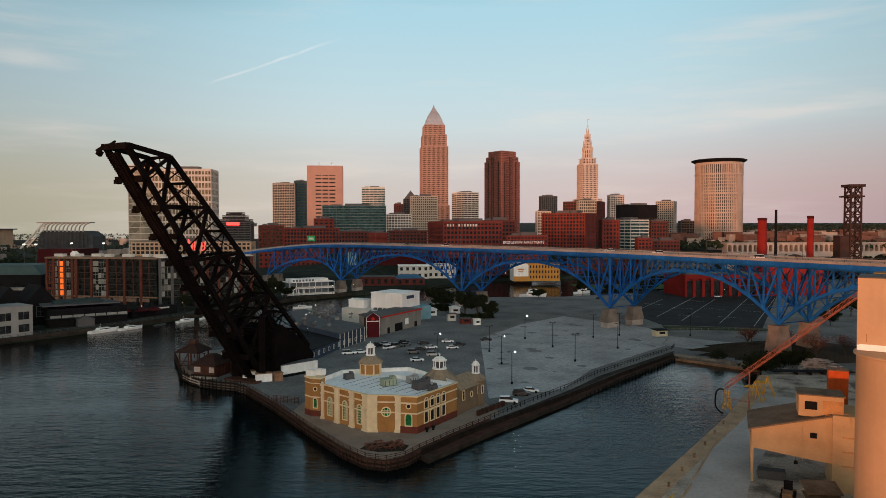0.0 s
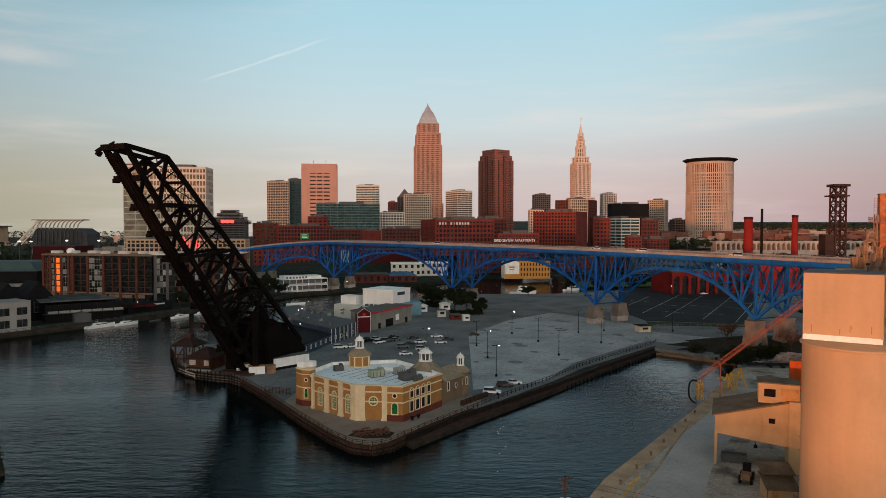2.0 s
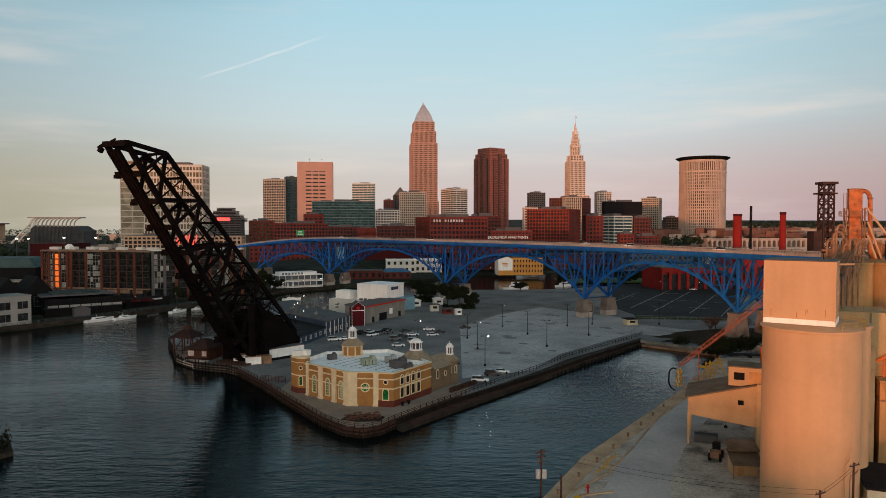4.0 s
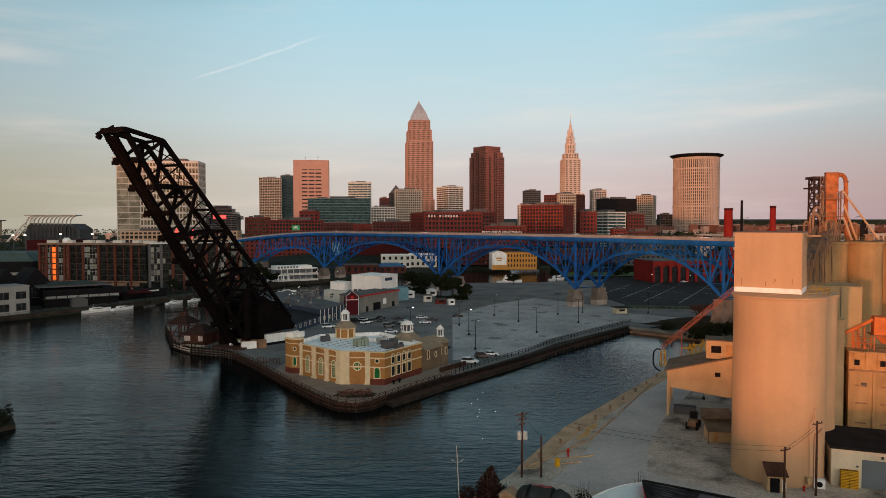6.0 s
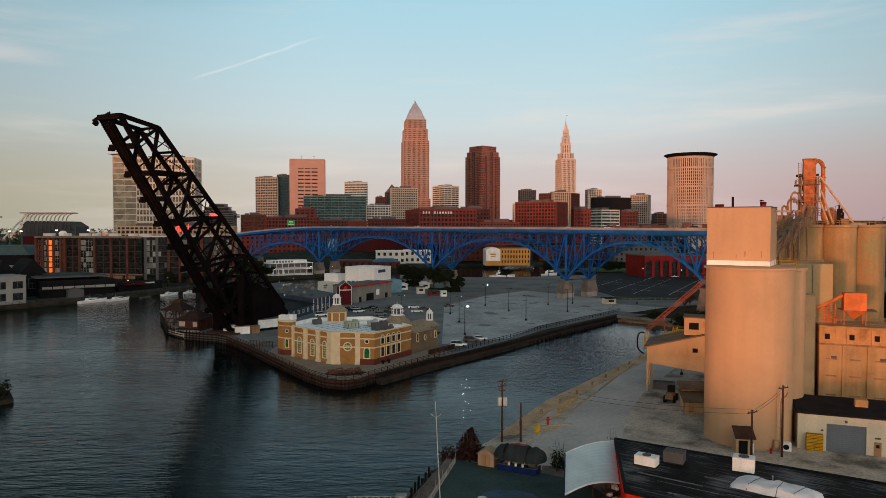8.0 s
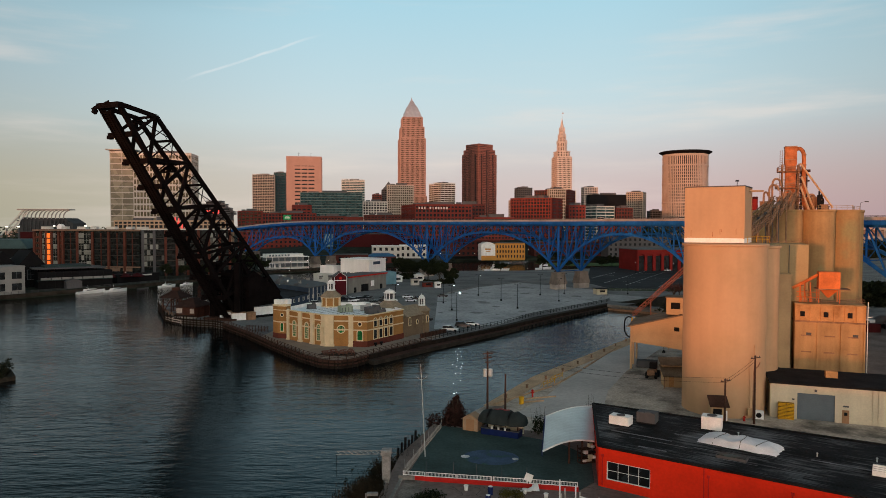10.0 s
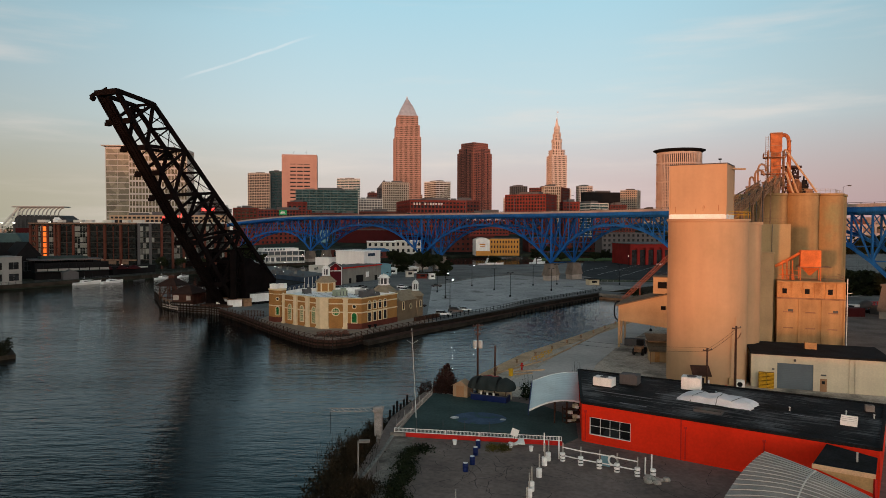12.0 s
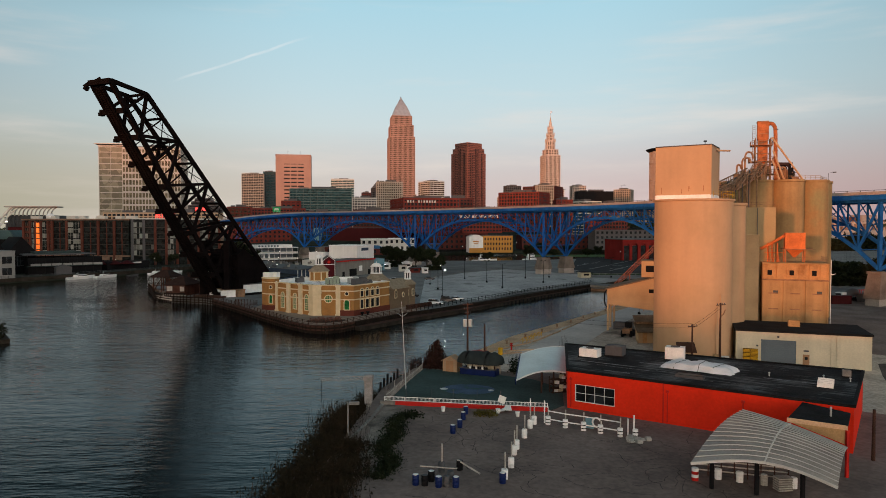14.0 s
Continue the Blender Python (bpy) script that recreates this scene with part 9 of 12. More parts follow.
# ---- the venue on the point ----
def cupola(parent, x, y, z, r, base_h, roof_h, drum=True, name="cupola"):
    """An octagonal shingled roof with a white columned lantern on it. z: where it starts."""
    t8 = radians(22.5)
    if drum:
        bm = B()
        lathe(bm, [(r * 0.9, z), (r * 0.9, z + base_h)], (x, y), 8, t8)
        base = part(name, bm, M["mustard"], parent)
        for k in range(8):
            a = t8 + k * math.tau / 8
            bm = B()
            box(bm, (x + r * 0.9 * math.cos(a), y + r * 0.9 * math.sin(a), z + base_h / 2), (0.34, 0.34, base_h), math.degrees(a))
            part("corner_pilaster", bm, M["stone"], base)
        bm = B()
        lathe(bm, [(r * 0.93, z - 0.1), (r * 0.99, z + 0.05), (r * 0.99, z + 0.25), (r * 0.9, z + 0.3)], (x, y), 8, t8)
        lathe(bm, [(r * 0.9, z + base_h - 0.35), (r * 1.0, z + base_h - 0.25), (r * 1.0, z + base_h)], (x, y), 8, t8)
        part("cornice", bm, M["stone"], base)
        z += base_h
    else:
        base = parent
    bm = B()
    lathe(bm, [(r * 1.12, z - 0.08), (r * 1.12, z + 0.04), (r * 0.34, z + roof_h)], (x, y), 8, t8)
    roof = part("shingle_roof", bm, M["shingle"], base)
    for k in range(8):
        a = t8 + k * math.tau / 8
        bm = B()
        beam(bm, (x + r * 1.12 * math.cos(a), y + r * 1.12 * math.sin(a), z + 0.05), (x + r * 0.34 * math.cos(a), y + r * 0.34 * math.sin(a), z + roof_h + 0.02), 0.12)
        part("hip", bm, M["shingle"], roof)
    zr = z + roof_h
    s = r * 0.34
    bm = B()
    lathe(bm, [(s * 1.25, zr - 0.1), (s * 1.25, zr + 0.15), (s * 1.05, zr + 0.2)], (x, y), 16)
    lan = part("lantern", bm, M["white"], base)
    lh = 1.9
    for k in range(8):
        a = k * math.tau / 8
        bm = B()
        rod(bm, (x + s * math.cos(a), y + s * math.sin(a), zr + 0.15), (x + s * math.cos(a), y + s * math.sin(a), zr + lh), 0.11, 0.1, 6)
        part("column", bm, M["white"], lan)
    bm = B()
    lathe(bm, [(s * 0.55, zr + 0.15), (s * 0.55, zr + lh)], (x, y), 10)
    part("core", bm, M["grey"], lan)
    bm = B()
    lathe(bm, [(s * 1.05, zr + lh), (s * 1.3, zr + lh + 0.1), (s * 1.3, zr + lh + 0.25), (s * 1.02, zr + lh + 0.3), (s * 0.95, zr + lh + 0.65), (s * 0.6, zr + lh + 1.0), (0.1, zr + lh + 1.15), (0.05, zr + lh + 1.6)], (x, y), 16)
    part("dome", bm, M["white"], lan)


def venue():
    v = thing("venue", "mustard brick riverside venue with cream trim, green windows and cupolas", "building", (0, 0, 2.0))
    H = 8.1
    P = [(-28.6, 161.3), (-16.6, 150.6), (-9.4, 150.1), (-9.3, 149.5), (-5.7, 148.9), (3.2, 162.6), (-1, 170), (-9, 180.5), (-26, 177), (-30, 167)]
    bm = B()
    prism(bm, P, -0.1, H - 0.9)
    part("wall", bm, M["mustard"], v)
    roof = [along(p, (-12, 164), 0.02) for p in P]
    bm = B()
    prism(bm, roof, H - 0.9, H - 0.8)
    part("roof", bm, M["roofwhite"], v, "pale grey membrane roof with patches")
    n = len(P)
    for i in range(n):
        p, q = P[i], P[(i + 1) % n]
        a, L = angle_of(p, q), length_of(p, q)
        front = i in (0, 1, 2, 3, 4)
        bm = B()
        m = pose(p[0], p[1], 0, 0, 0, a)
        box(bm, (L / 2, 0.14, H - 0.45), (L, 0.3, 0.9))
        bm.transform(m)
        part("parapet", bm, M["mustard" if front else "white"], v)
        if front and L > 1.5:
            for z, t, w in ((H + 0.02, 0.28, 0.22), (H - 1.5, 0.32, 0.1), (4.35, 0.3, 0.1)):
                bm = B()
                box(bm, (L / 2, -w / 2 + 0.08, z), (L + w, w + 0.2, t))
                bm.transform(m)
                part("belt_course", bm, M["stone"], v)
            if i in (3, 4):
                bm = B()
                box(bm, (L / 2, -0.05, 0.75), (L + 0.2, 0.16, 1.5))
                bm.transform(m)
                part("plinth", bm, M["plinth"], v)
        else:
            bm = B()
            box(bm, (L / 2, 0.14, H + 0.05), (L, 0.4, 0.12))
            bm.transform(m)
            part("coping", bm, M["white"], v)
    # pilasters
    A, Bc, C, E, F = P[0], P[1], P[2], P[4], P[5]
    for p, q, u, w in ((A, Bc, 0.03, 0.7), (A, Bc, 0.36, 1.3), (A, Bc, 0.68, 1.3), (A, Bc, 0.965, 1.6), (Bc, C, 0.14, 2.2), (Bc, C, 0.93, 1.3)):
        x, y = along(p, q, u)
        ang = angle_of(p, q)
        bm = B()
        box(bm, (0, -0.15, H / 2), (w, 0.7, H - 0.02))
        box(bm, (0, -0.15, 0.25), (w + 0.3, 0.95, 0.5))
        box(bm, (0, -0.15, H - 0.1), (w + 0.3, 0.95, 0.42))
        box(bm, (0, -0.15, H - 2.0), (w + 0.2, 0.85, 0.25))
        bm.transform(pose(x, y, 0, 0, 0, ang))
        pil = part("pilaster", bm, M["stone"], v)
        for k in range(5 if w > 1.5 else 0):
            bm = B()
            box(bm, (-w / 2 + 0.3 + k * (w - 0.6) / 4, -0.53, 2.9), (0.12, 0.1, 4.2))
            bm.transform(pose(x, y, 0, 0, 0, ang))
            part("flute", bm, M["stone"], pil)
    # green windows
    for u in (0.19, 0.52, 0.83):
        x, y = along(A, Bc, u)
        window(v, (x, y, 1.05), angle_of(A, Bc), 1.75, 4.6, True, M["stone"], M["green_glass"], 0.24, (2, 6))
    x, y = along(Bc, C, 0.56)
    window(v, (x, y, 3.3), angle_of(Bc, C), 2.3, 2.3, "round", M["stone"], M["green_glass"], 0.24, (2, 2))
    x, y = along(P[3], E, 0.48)
    window(v, (x, y, 1.5), angle_of(P[3], E), 1.75, 3.0, True, M["stone"], M["green_glass"], 0.22, None)
    window(v, (x, y, 5.3), angle_of(P[3], E), 1.25, 1.25, "round", M["stone"], M["glass"], 0.2, None)
    for k in range(4):
        x, y = along(E, F, 0.21 + 0.145 * k)
        window(v, (x, y, 4.75), angle_of(E, F), 1.7, 2.55, True, M["stone"], M["glass"], 0.2, None)
        window(v, (x, y, 1.55), angle_of(E, F), 1.75, 2.7, False, M["stone"], M["glass"], 0.2, None)
    # corner tower on the river side
    T = [(-33.4, 165.2), (-31.6, 163.2), (-29.3, 162.6), (-28.4, 164.6), (-29.5, 167.5), (-32, 168.2)]
    bm = B()
    prism(bm, T, -0.1, 9.0)
    tw = part("corner_tower", bm, M["mustard"], v)
    for z, t, g in ((9.1, 0.35, 1.06), (4.6, 0.3, 1.02), (7.9, 0.2, 1.03)):
        bm = B()
        c = (-30.8, 165.3)
        prism(bm, [(c[0] + (x - c[0]) * g, c[1] + (y - c[1]) * g) for x, y in T], z - t / 2, z + t / 2)
        part("belt_course", bm, M["stone"], tw)
    bm = B()
    prism(bm, [(-30.8 + (x + 30.8) * 1.03, 165.3 + (y - 165.3) * 1.03) for x, y in T], -0.1, 1.4)
    part("plinth", bm, M["plinth"], tw)
    for h0, w, h, ar, gl in ((1.9, 1.2, 2.6, True, "green_glass"), (6.0, 1.1, 1.1, "round", "glass")):
        x, y = along(T[1], T[2], 0.5)
        window(tw, (x, y, h0), angle_of(T[1], T[2]), w, h, ar, M["stone"], M[gl], 0.18, None)
    for x, y, w in ((-31.8, 165.5, 2.3), (-29.8, 166.5, 2.0)):
        bm = B()
        box(bm, (x, y, 9.9), (w, 1.6, 1.4), -25)
        part("roof_box", bm, M["white"], tw)
    # cupolas
    cupola(v, -18.7, 176.5, H - 0.8, 3.0, 3.0, 1.9)
    cupola(v, -0.9, 170.0, 7.4, 4.2, 0, 2.6, drum=False)
    # lower annex with gable roofs and the end turret
    bm = B()
    prism(bm, [(3.0, 163.2), (9.4, 173.4), (4.5, 178), (-3, 171)], -0.1, 5.6)
    an = part("annex", bm, M["tanbrick"], v)
    for (x0, y0), (x1, y1), z in (((0.5, 167.2), (6.2, 176), 5.6),):
        bm = B()
        d = Vector((x1 - x0, y1 - y0, 0)).normalized()
        nrm = Vector((d.y, -d.x, 0))
        L = length_of((x0, y0), (x1, y1))
        o = Vector((x0, y0, 0))
        pts = []
        for s in (0, L):
            pts += [o + d * s + nrm * 4.6 + Vector((0, 0, z)), o + d * s - nrm * 3.2 + Vector((0, 0, z)), o + d * s + nrm * 0.7 + Vector((0, 0, z + 2.6))]
        vs = [bm.verts.new(p) for p in pts]
        for f in ((0, 1, 2), (5, 4, 3), (0, 2, 5, 3), (1, 4, 5, 2), (0, 3, 4, 1)):
            bm.faces.new([vs[k] for k in f])
        bmesh.ops.recalc_face_normals(bm, faces=bm.faces[:])
        part("shingle_roof", bm, M["shingle"], an)
    for u in (0.3, 0.62):
        x, y = along((3.0, 163.2), (9.4, 173.4), u)
        window(an, (x, y, 2.9), angle_of((3.0, 163.2), (9.4, 173.4)), 1.2, 1.6 if u > 0.5 else 2.6, "round" if u > 0.5 else True, M["stone"], M["glass"], 0.18, None)
    bm = B()
    lathe(bm, [(2.4, -0.1), (2.4, 6.4)], (8.3, 174.6), 8, radians(22.5))
    tu = part("end_turret", bm, M["tanbrick"], v)
    cupola(tu, 8.3, 174.6, 6.4, 2.5, 0, 1.5, drum=False)
    for k in (4, 5, 6):
        a = radians(22.5 + 22.5 + k * 45)
        window(tu, (8.3 + 2.25 * math.cos(a), 174.6 + 2.25 * math.sin(a), 3.0), math.degrees(a) + 90, 0.9, 2.2, True, M["stone"], M["glass"], 0.15, None)
    # roof details: ridges of the membrane
    for k in range(9):
        bm = B()
        p = (-24 + k * 2.2, 164 - k * 1.2)
        beam(bm, (p[0], p[1], H - 0.78), (p[0] + 6, p[1] + 9, H - 0.78), 0.1, 0.05)
        part("roof_seam", bm, M["grey"], v)
    bm = B()
    beam(bm, (-13, 172, H - 0.5), (2.0, 163.2, H - 0.5), 0.3, 1.0)
    part("fire_wall", bm, M["white"], v)


# tan brick with the shade over annex and turret darkened into its colour
M["tanbrick"] = surf("tan_brick", (0.165, 0.12, 0.08), 0.85, 0.12, 3, 0.1, 0.2)
venue()
for x, y, w, d, h, mat, lab in ((-13.0, 163.5, 3.6, 2.4, 1.6, "greenunit", "pale green rooftop air unit on the venue"), (-5.2, 160.0, 3.4, 3.0, 1.7, "grey", "weathered grey rooftop air unit on the venue"),
                                (-2.4, 157.6, 1.8, 1.6, 1.2, "grey", "grey rooftop fan box on the venue"), (-23.5, 170.5, 2.2, 1.8, 1.2, "grey", "grey rooftop unit on the venue"),
                                (-7.5, 166.5, 2.6, 2.0, 1.4, "pale_unit", "pale grey rooftop unit on the venue"), (-4.4, 164.4, 2.2, 1.6, 1.2, "grey", "small grey rooftop unit on the venue")):
    M.setdefault("pale_unit", surf("pale_grey_metal", (0.38, 0.38, 0.37), 0.6, 0.2, 2, 0.08, 0.05))
    M.setdefault("greenunit", surf("pale_green_metal", (0.28, 0.33, 0.25), 0.6, 0.15, 2, 0.08, 0.05))
    u = thing("roof_unit", lab, "air unit", (x, y, 9.32), 32, group="units on the venue roof")
    bm = B()
    box(bm, (0, 0, h / 2 + 0.1), (w, d, h))
    body = part("casing", bm, M[mat], u)
    bm = B()
    box(bm, (w * 0.3, 0, h + 0.3), (w * 0.3, d * 0.7, 0.5))
    part("hood", bm, M[mat], body)
    bm = B()
    box(bm, (0, 0, 0.05), (w + 0.3, d + 0.3, 0.1))
    part("curb", bm, M["grey"], u)
    for k in range(4):
        bm = B()
        box(bm, (-w / 2 + 0.3 + k * (w - 0.6) / 3, -d / 2 - 0.03, h / 2), (0.2, 0.06, h * 0.7))
        part("louvre", bm, M["grey"], body)


# ---- boardwalk round the point ----
POINT = [(-55.2, 192.6), (-43, 174.8), (-31, 155.2), (-20.4, 139.0), (-15.2, 132.9), (-11.0, 131.4), (-7.4, 133.9), (-4.8, 138.4), (2.2, 148.6), (11, 160)]
fence("brown timber post and rail fence round the terrace", POINT, 2.0, 1.1, 2.4, 3)


def boardwalk():
    w = thing("boardwalk", "weathered timber boardwalk edge on piles", "boardwalk", (0, 0, 0), kind="structure")
    for p, q in zip(POINT, POINT[1:]):
        bm = B()
        beam(bm, (*p, 1.75), (*q, 1.75), 1.0, 0.5)
        part("edge_beam", bm, M["wood"], w)
        bm = B()
        nx, ny = (q[1] - p[1]) / length_of(p, q), -(q[0] - p[0]) / length_of(p, q)
        beam(bm, (p[0] + 0.4 * nx, p[1] + 0.4 * ny, 0.9), (q[0] + 0.4 * nx, q[1] + 0.4 * ny, 0.9), 0.25, 0.3)
        part("waler", bm, M["wood"], w)
        bm = B()
        beam(bm, (p[0] + 0.15 * nx, p[1] + 0.15 * ny, 0.5), (q[0] + 0.15 * nx, q[1] + 0.15 * ny, 0.5), 0.2, 2.0)
        part("sheeting", bm, M["oldtimber"], w)
        for k in range(max(1, round(length_of(p, q) / 1.3))):
            x, y = along(p, q, (k + 0.5) / max(1, round(length_of(p, q) / 1.3)))
            bm = B()
            rod(bm, (x + 0.45 * nx, y + 0.45 * ny, -1.2), (x + 0.45 * nx, y + 0.45 * ny, 1.9), 0.16, 0.16, 6)
            part("pile", bm, M["oldtimber"], w)
    # low apron along the slip
    bm = B()
    prism(bm, [(-3.0, 135.4), (10, 152.4), (33.8, 181.6), (56.5, 211.5), (82.4, 242.2), (81.4, 243.6), (54.5, 213.5), (31.5, 185), (7.2, 156.5), (-4.4, 137.6)], -1.5, 0.95)
    part("apron", bm, M["darkquay"], w, "low stained timber and concrete apron")
    bm = B()
    prism(bm, [(-1.6, 137.6), (10, 152.9), (33.7, 182.0), (56.3, 211.8), (81.9, 242.2), (81.4, 243.0), (55.2, 212.9), (32.2, 184.2), (8.2, 155.6), (-3.4, 138.0)], 0.9, 1.02)
    part("apron_deck", bm, M["wood"], w, "weathered dark timber apron deck")
    edge = [(-4.6, 138.2), (8.6, 156), (32.9, 184), (55.6, 213), (82, 244)]
    for p, q in zip(edge, edge[1:]):
        nx, ny = (q[1] - p[1]) / length_of(p, q), -(q[0] - p[0]) / length_of(p, q)
        bm = B()
        beam(bm, (p[0] + 0.3 * nx, p[1] + 0.3 * ny, 1.3), (q[0] + 0.3 * nx, q[1] + 0.3 * ny, 1.3), 0.5, 1.5)
        part("sheeting", bm, M["oldtimber"], w)
    for k in range(46):
        bm = B()
        x, y = along((9.5, 155.5), (81.4, 243.2), k / 45)
        rod(bm, (x + 1.4, y - 1.2, -1.3), (x + 1.4, y - 1.2, 0.9), 0.2, 0.2, 6)
        part("fender_pile", bm, M["black"], w)


boardwalk()
fence("dark iron railing along the slip", [(11, 160), (16.8, 168.5), (35, 192), (47.3, 210), (84, 252), (87, 258)], 1.95, 1.15, 2.2, 2, "black", 0.12)
fence("dark timber fence behind the terrace", [(-44, 176.8), (-37, 174.5)], 2.0, 1.7, 1.0, 5)


def tables():
    z = 2.01
    for k, (x, y) in enumerate(((-15.2, 139.8), (-13.4, 141.6), (-12.8, 138.9), (-11.0, 140.9), (-10.6, 138.2), (-8.9, 139.6), (-14.4, 137.7), (-9.2, 141.8))):
        t = thing("picnic_table", "brown timber picnic table with benches on the terrace", "picnic table", (x, y, z), 20 + 9 * k, group="picnic tables")
        for j in range(4):
            bm = B()
            box(bm, (0, -0.33 + 0.22 * j, 0.74), (1.8, 0.2, 0.05))
            part("top_board", bm, M["redwood"], t)
        for s in (-0.72, 0.72):
            bm = B()
            box(bm, (0, s, 0.45), (1.8, 0.26, 0.05))
            part("bench", bm, M["redwood"], t)
        for s in (-0.65, 0.65):
            bm = B()
            beam(bm, (s, -0.75, 0), (s, -0.2, 0.72), 0.08)
            beam(bm, (s, 0.75, 0), (s, 0.2, 0.72), 0.08)
            beam(bm, (s, -0.8, 0.42), (s, 0.8, 0.42), 0.07)
            part("leg_frame", bm, M["redwood"], t)
    ground_patch("gravel_bed", "dark gravel bed under the picnic tables", [(-17, 138.6), (-15.6, 142.4), (-9.5, 143.2), (-7.0, 140.6), (-8, 137.2), (-13, 136.6)], 2.006, "earth")
    for x, y in ((-3.6, 150.2), (-2.2, 151.8)):
        u = thing("patio_urn", "dark planter urn beside the venue's side door", "planter", (x, y, 2.0), group="urns by the door")
        bm = B()
        lathe(bm, [(0.3, 0), (0.2, 0.2), (0.42, 0.6), (0.5, 0.9), (0.4, 0.95)], n=10)
        part("urn", bm, M["black"], u)
    for k in range(7):
        b = thing("timber_planter", "brown timber planter box by the annex", "planter", (8.6 + k * 1.05, 163.6 + k * 1.4, 2.0), 55, group="planters by the annex")
        bm = B()
        box(bm, (0, 0, 0.6), (1.2, 0.8, 1.2))
        part("trough", bm, M["wood"], b)
        for j in range(4):
            bm = B()
            box(bm, (0, -0.42, 0.2 + 0.28 * j), (1.24, 0.06, 0.22))
            part("board", bm, M["wood"], b)


M["redwood"] = surf("red_brown_timber", (0.17, 0.07, 0.05), 0.85, 0.2, 1, 0.2, 0.2)
tables()

# ---- parking lot, sheds and cars of the peninsula ----
isle()
for k, (x, y, lit) in enumerate(((19.7, 196.3, 1), (16.7, 247.5, 0), (19.2, 224.9, 1), (33.0, 276.3, 1), (41.0, 256.6, 0), (44.2, 229.4, 0), (64.7, 254.0, 0), (61.1, 278.9, 0), (-1.8, 229.8, 1), (73, 284, 0), (102, 283, 0))):
    lamp_post("slim dark lamp post with %s heads on the lot" % ("lit" if lit else "unlit"), (x, y, 1.98), 9.4, 2, bool(lit))
for x, y, rz, paint, suv in ((-33.5, 243, 20, "car_white", 1), (-29.4, 245, 20, "car_white", 0), (-22.0, 262, 48, "car_silver", 0), (-20.0, 254, 48, "car_white", 1), (-15.4, 266, 48, "car_black", 0),
                             (-14.2, 260, 48, "car_dark_grey", 0), (-17.5, 258, 48, "car_dark_grey", 1), (-10.6, 244.5, 12, "car_dark_grey", 1), (-7.6, 264, 20, "car_black", 0), (-4.4, 254.5, 15, "car_white", 0),
                             (-8.4, 251, 15, "car_black", 0), (1.8, 268, 8, "car_white", 0), (3.4, 253.8, 10, "car_white", 0), (6.2, 261, 10, "car_black", 0), (-8.8, 230.4, 8, "car_white", 0), (-3.4, 240, 8, "car_silver", 1),
                             (17.0, 272, 5, "car_black", 0), (16.8, 175.4, -8, "car_white", 1), (21.0, 183.4, -8, "car_black", 1), (23.9, 186.6, -8, "car_white", 0), (8.5, 205, 40, "car_black", 0), (9.6, 197, 40, "car_black", 0),
                             (-25.0, 258, 48, "car_black", 1), (98, 430, 20, "car_black", 0), (158, 452, 20, "car_dark_grey", 0), (176, 440, 20, "car_white", 0)):
    car((x, y, 1.98 if y > 100 else 2), rz, paint, bool(suv))


def lot_lines():
    bm = B()
    rng = random.Random(5)
    for x, y, n in ((107, 374.7, 60), (107, 343.8, 112), (114.3, 329.2, 115), (129.6, 321.2, 126), (141, 311, 140)):
        beam(bm, (x, y, 2.003), (x + 0.488 * n, y + 0.873 * n, 2.003), 0.22, 0.014)
    for x, y in ((128, 384), (118, 404), (144, 379.5), (160.6, 369), (138, 345), (120, 352), (172, 402), (150, 420)):
        beam(bm, (x, y, 2.003), (x + 9, y - 7, 2.003), 0.2, 0.014)
    tagged(part("lot_lines", bm, M["linepaint"]), "worn white bay lines on the dark lot", "road marking", kind="stuff")
    bm = B()
    for k in range(46):
        x, y = rng.uniform(14, 80), rng.uniform(190, 320)
        if (x - 12) * 1.12 + 178 > y - 6 or y > 346 - abs(x - 61) * 1.4:
            continue
        w = rng.uniform(0.6, 2.6)
        lathe(bm, [(w, 2.001), (w * 0.96, 2.004)], (x, y), 9, rng.random())
    tagged(part("oil_stains", bm, M["stain"]), "dark oil stains and patches on the concrete lot", "stains", kind="stuff")
    bm = B()
    for k in range(11):
        p, q = along((15, 272), (33, 192), k / 10), along((60, 345), (90, 272), k / 10)
        beam(bm, (*p, 2.002), (*q, 2.002), 0.12, 0.008)
    tagged(part("lot_joints", bm, M["stain"]), "dark joints between the slabs of the lot", "joints", kind="stuff")


M["stain"] = surf("oil_stain", (0.20, 0.195, 0.19), 0.85, 0.3, 2, 0.2, 0.1)
lot_lines()


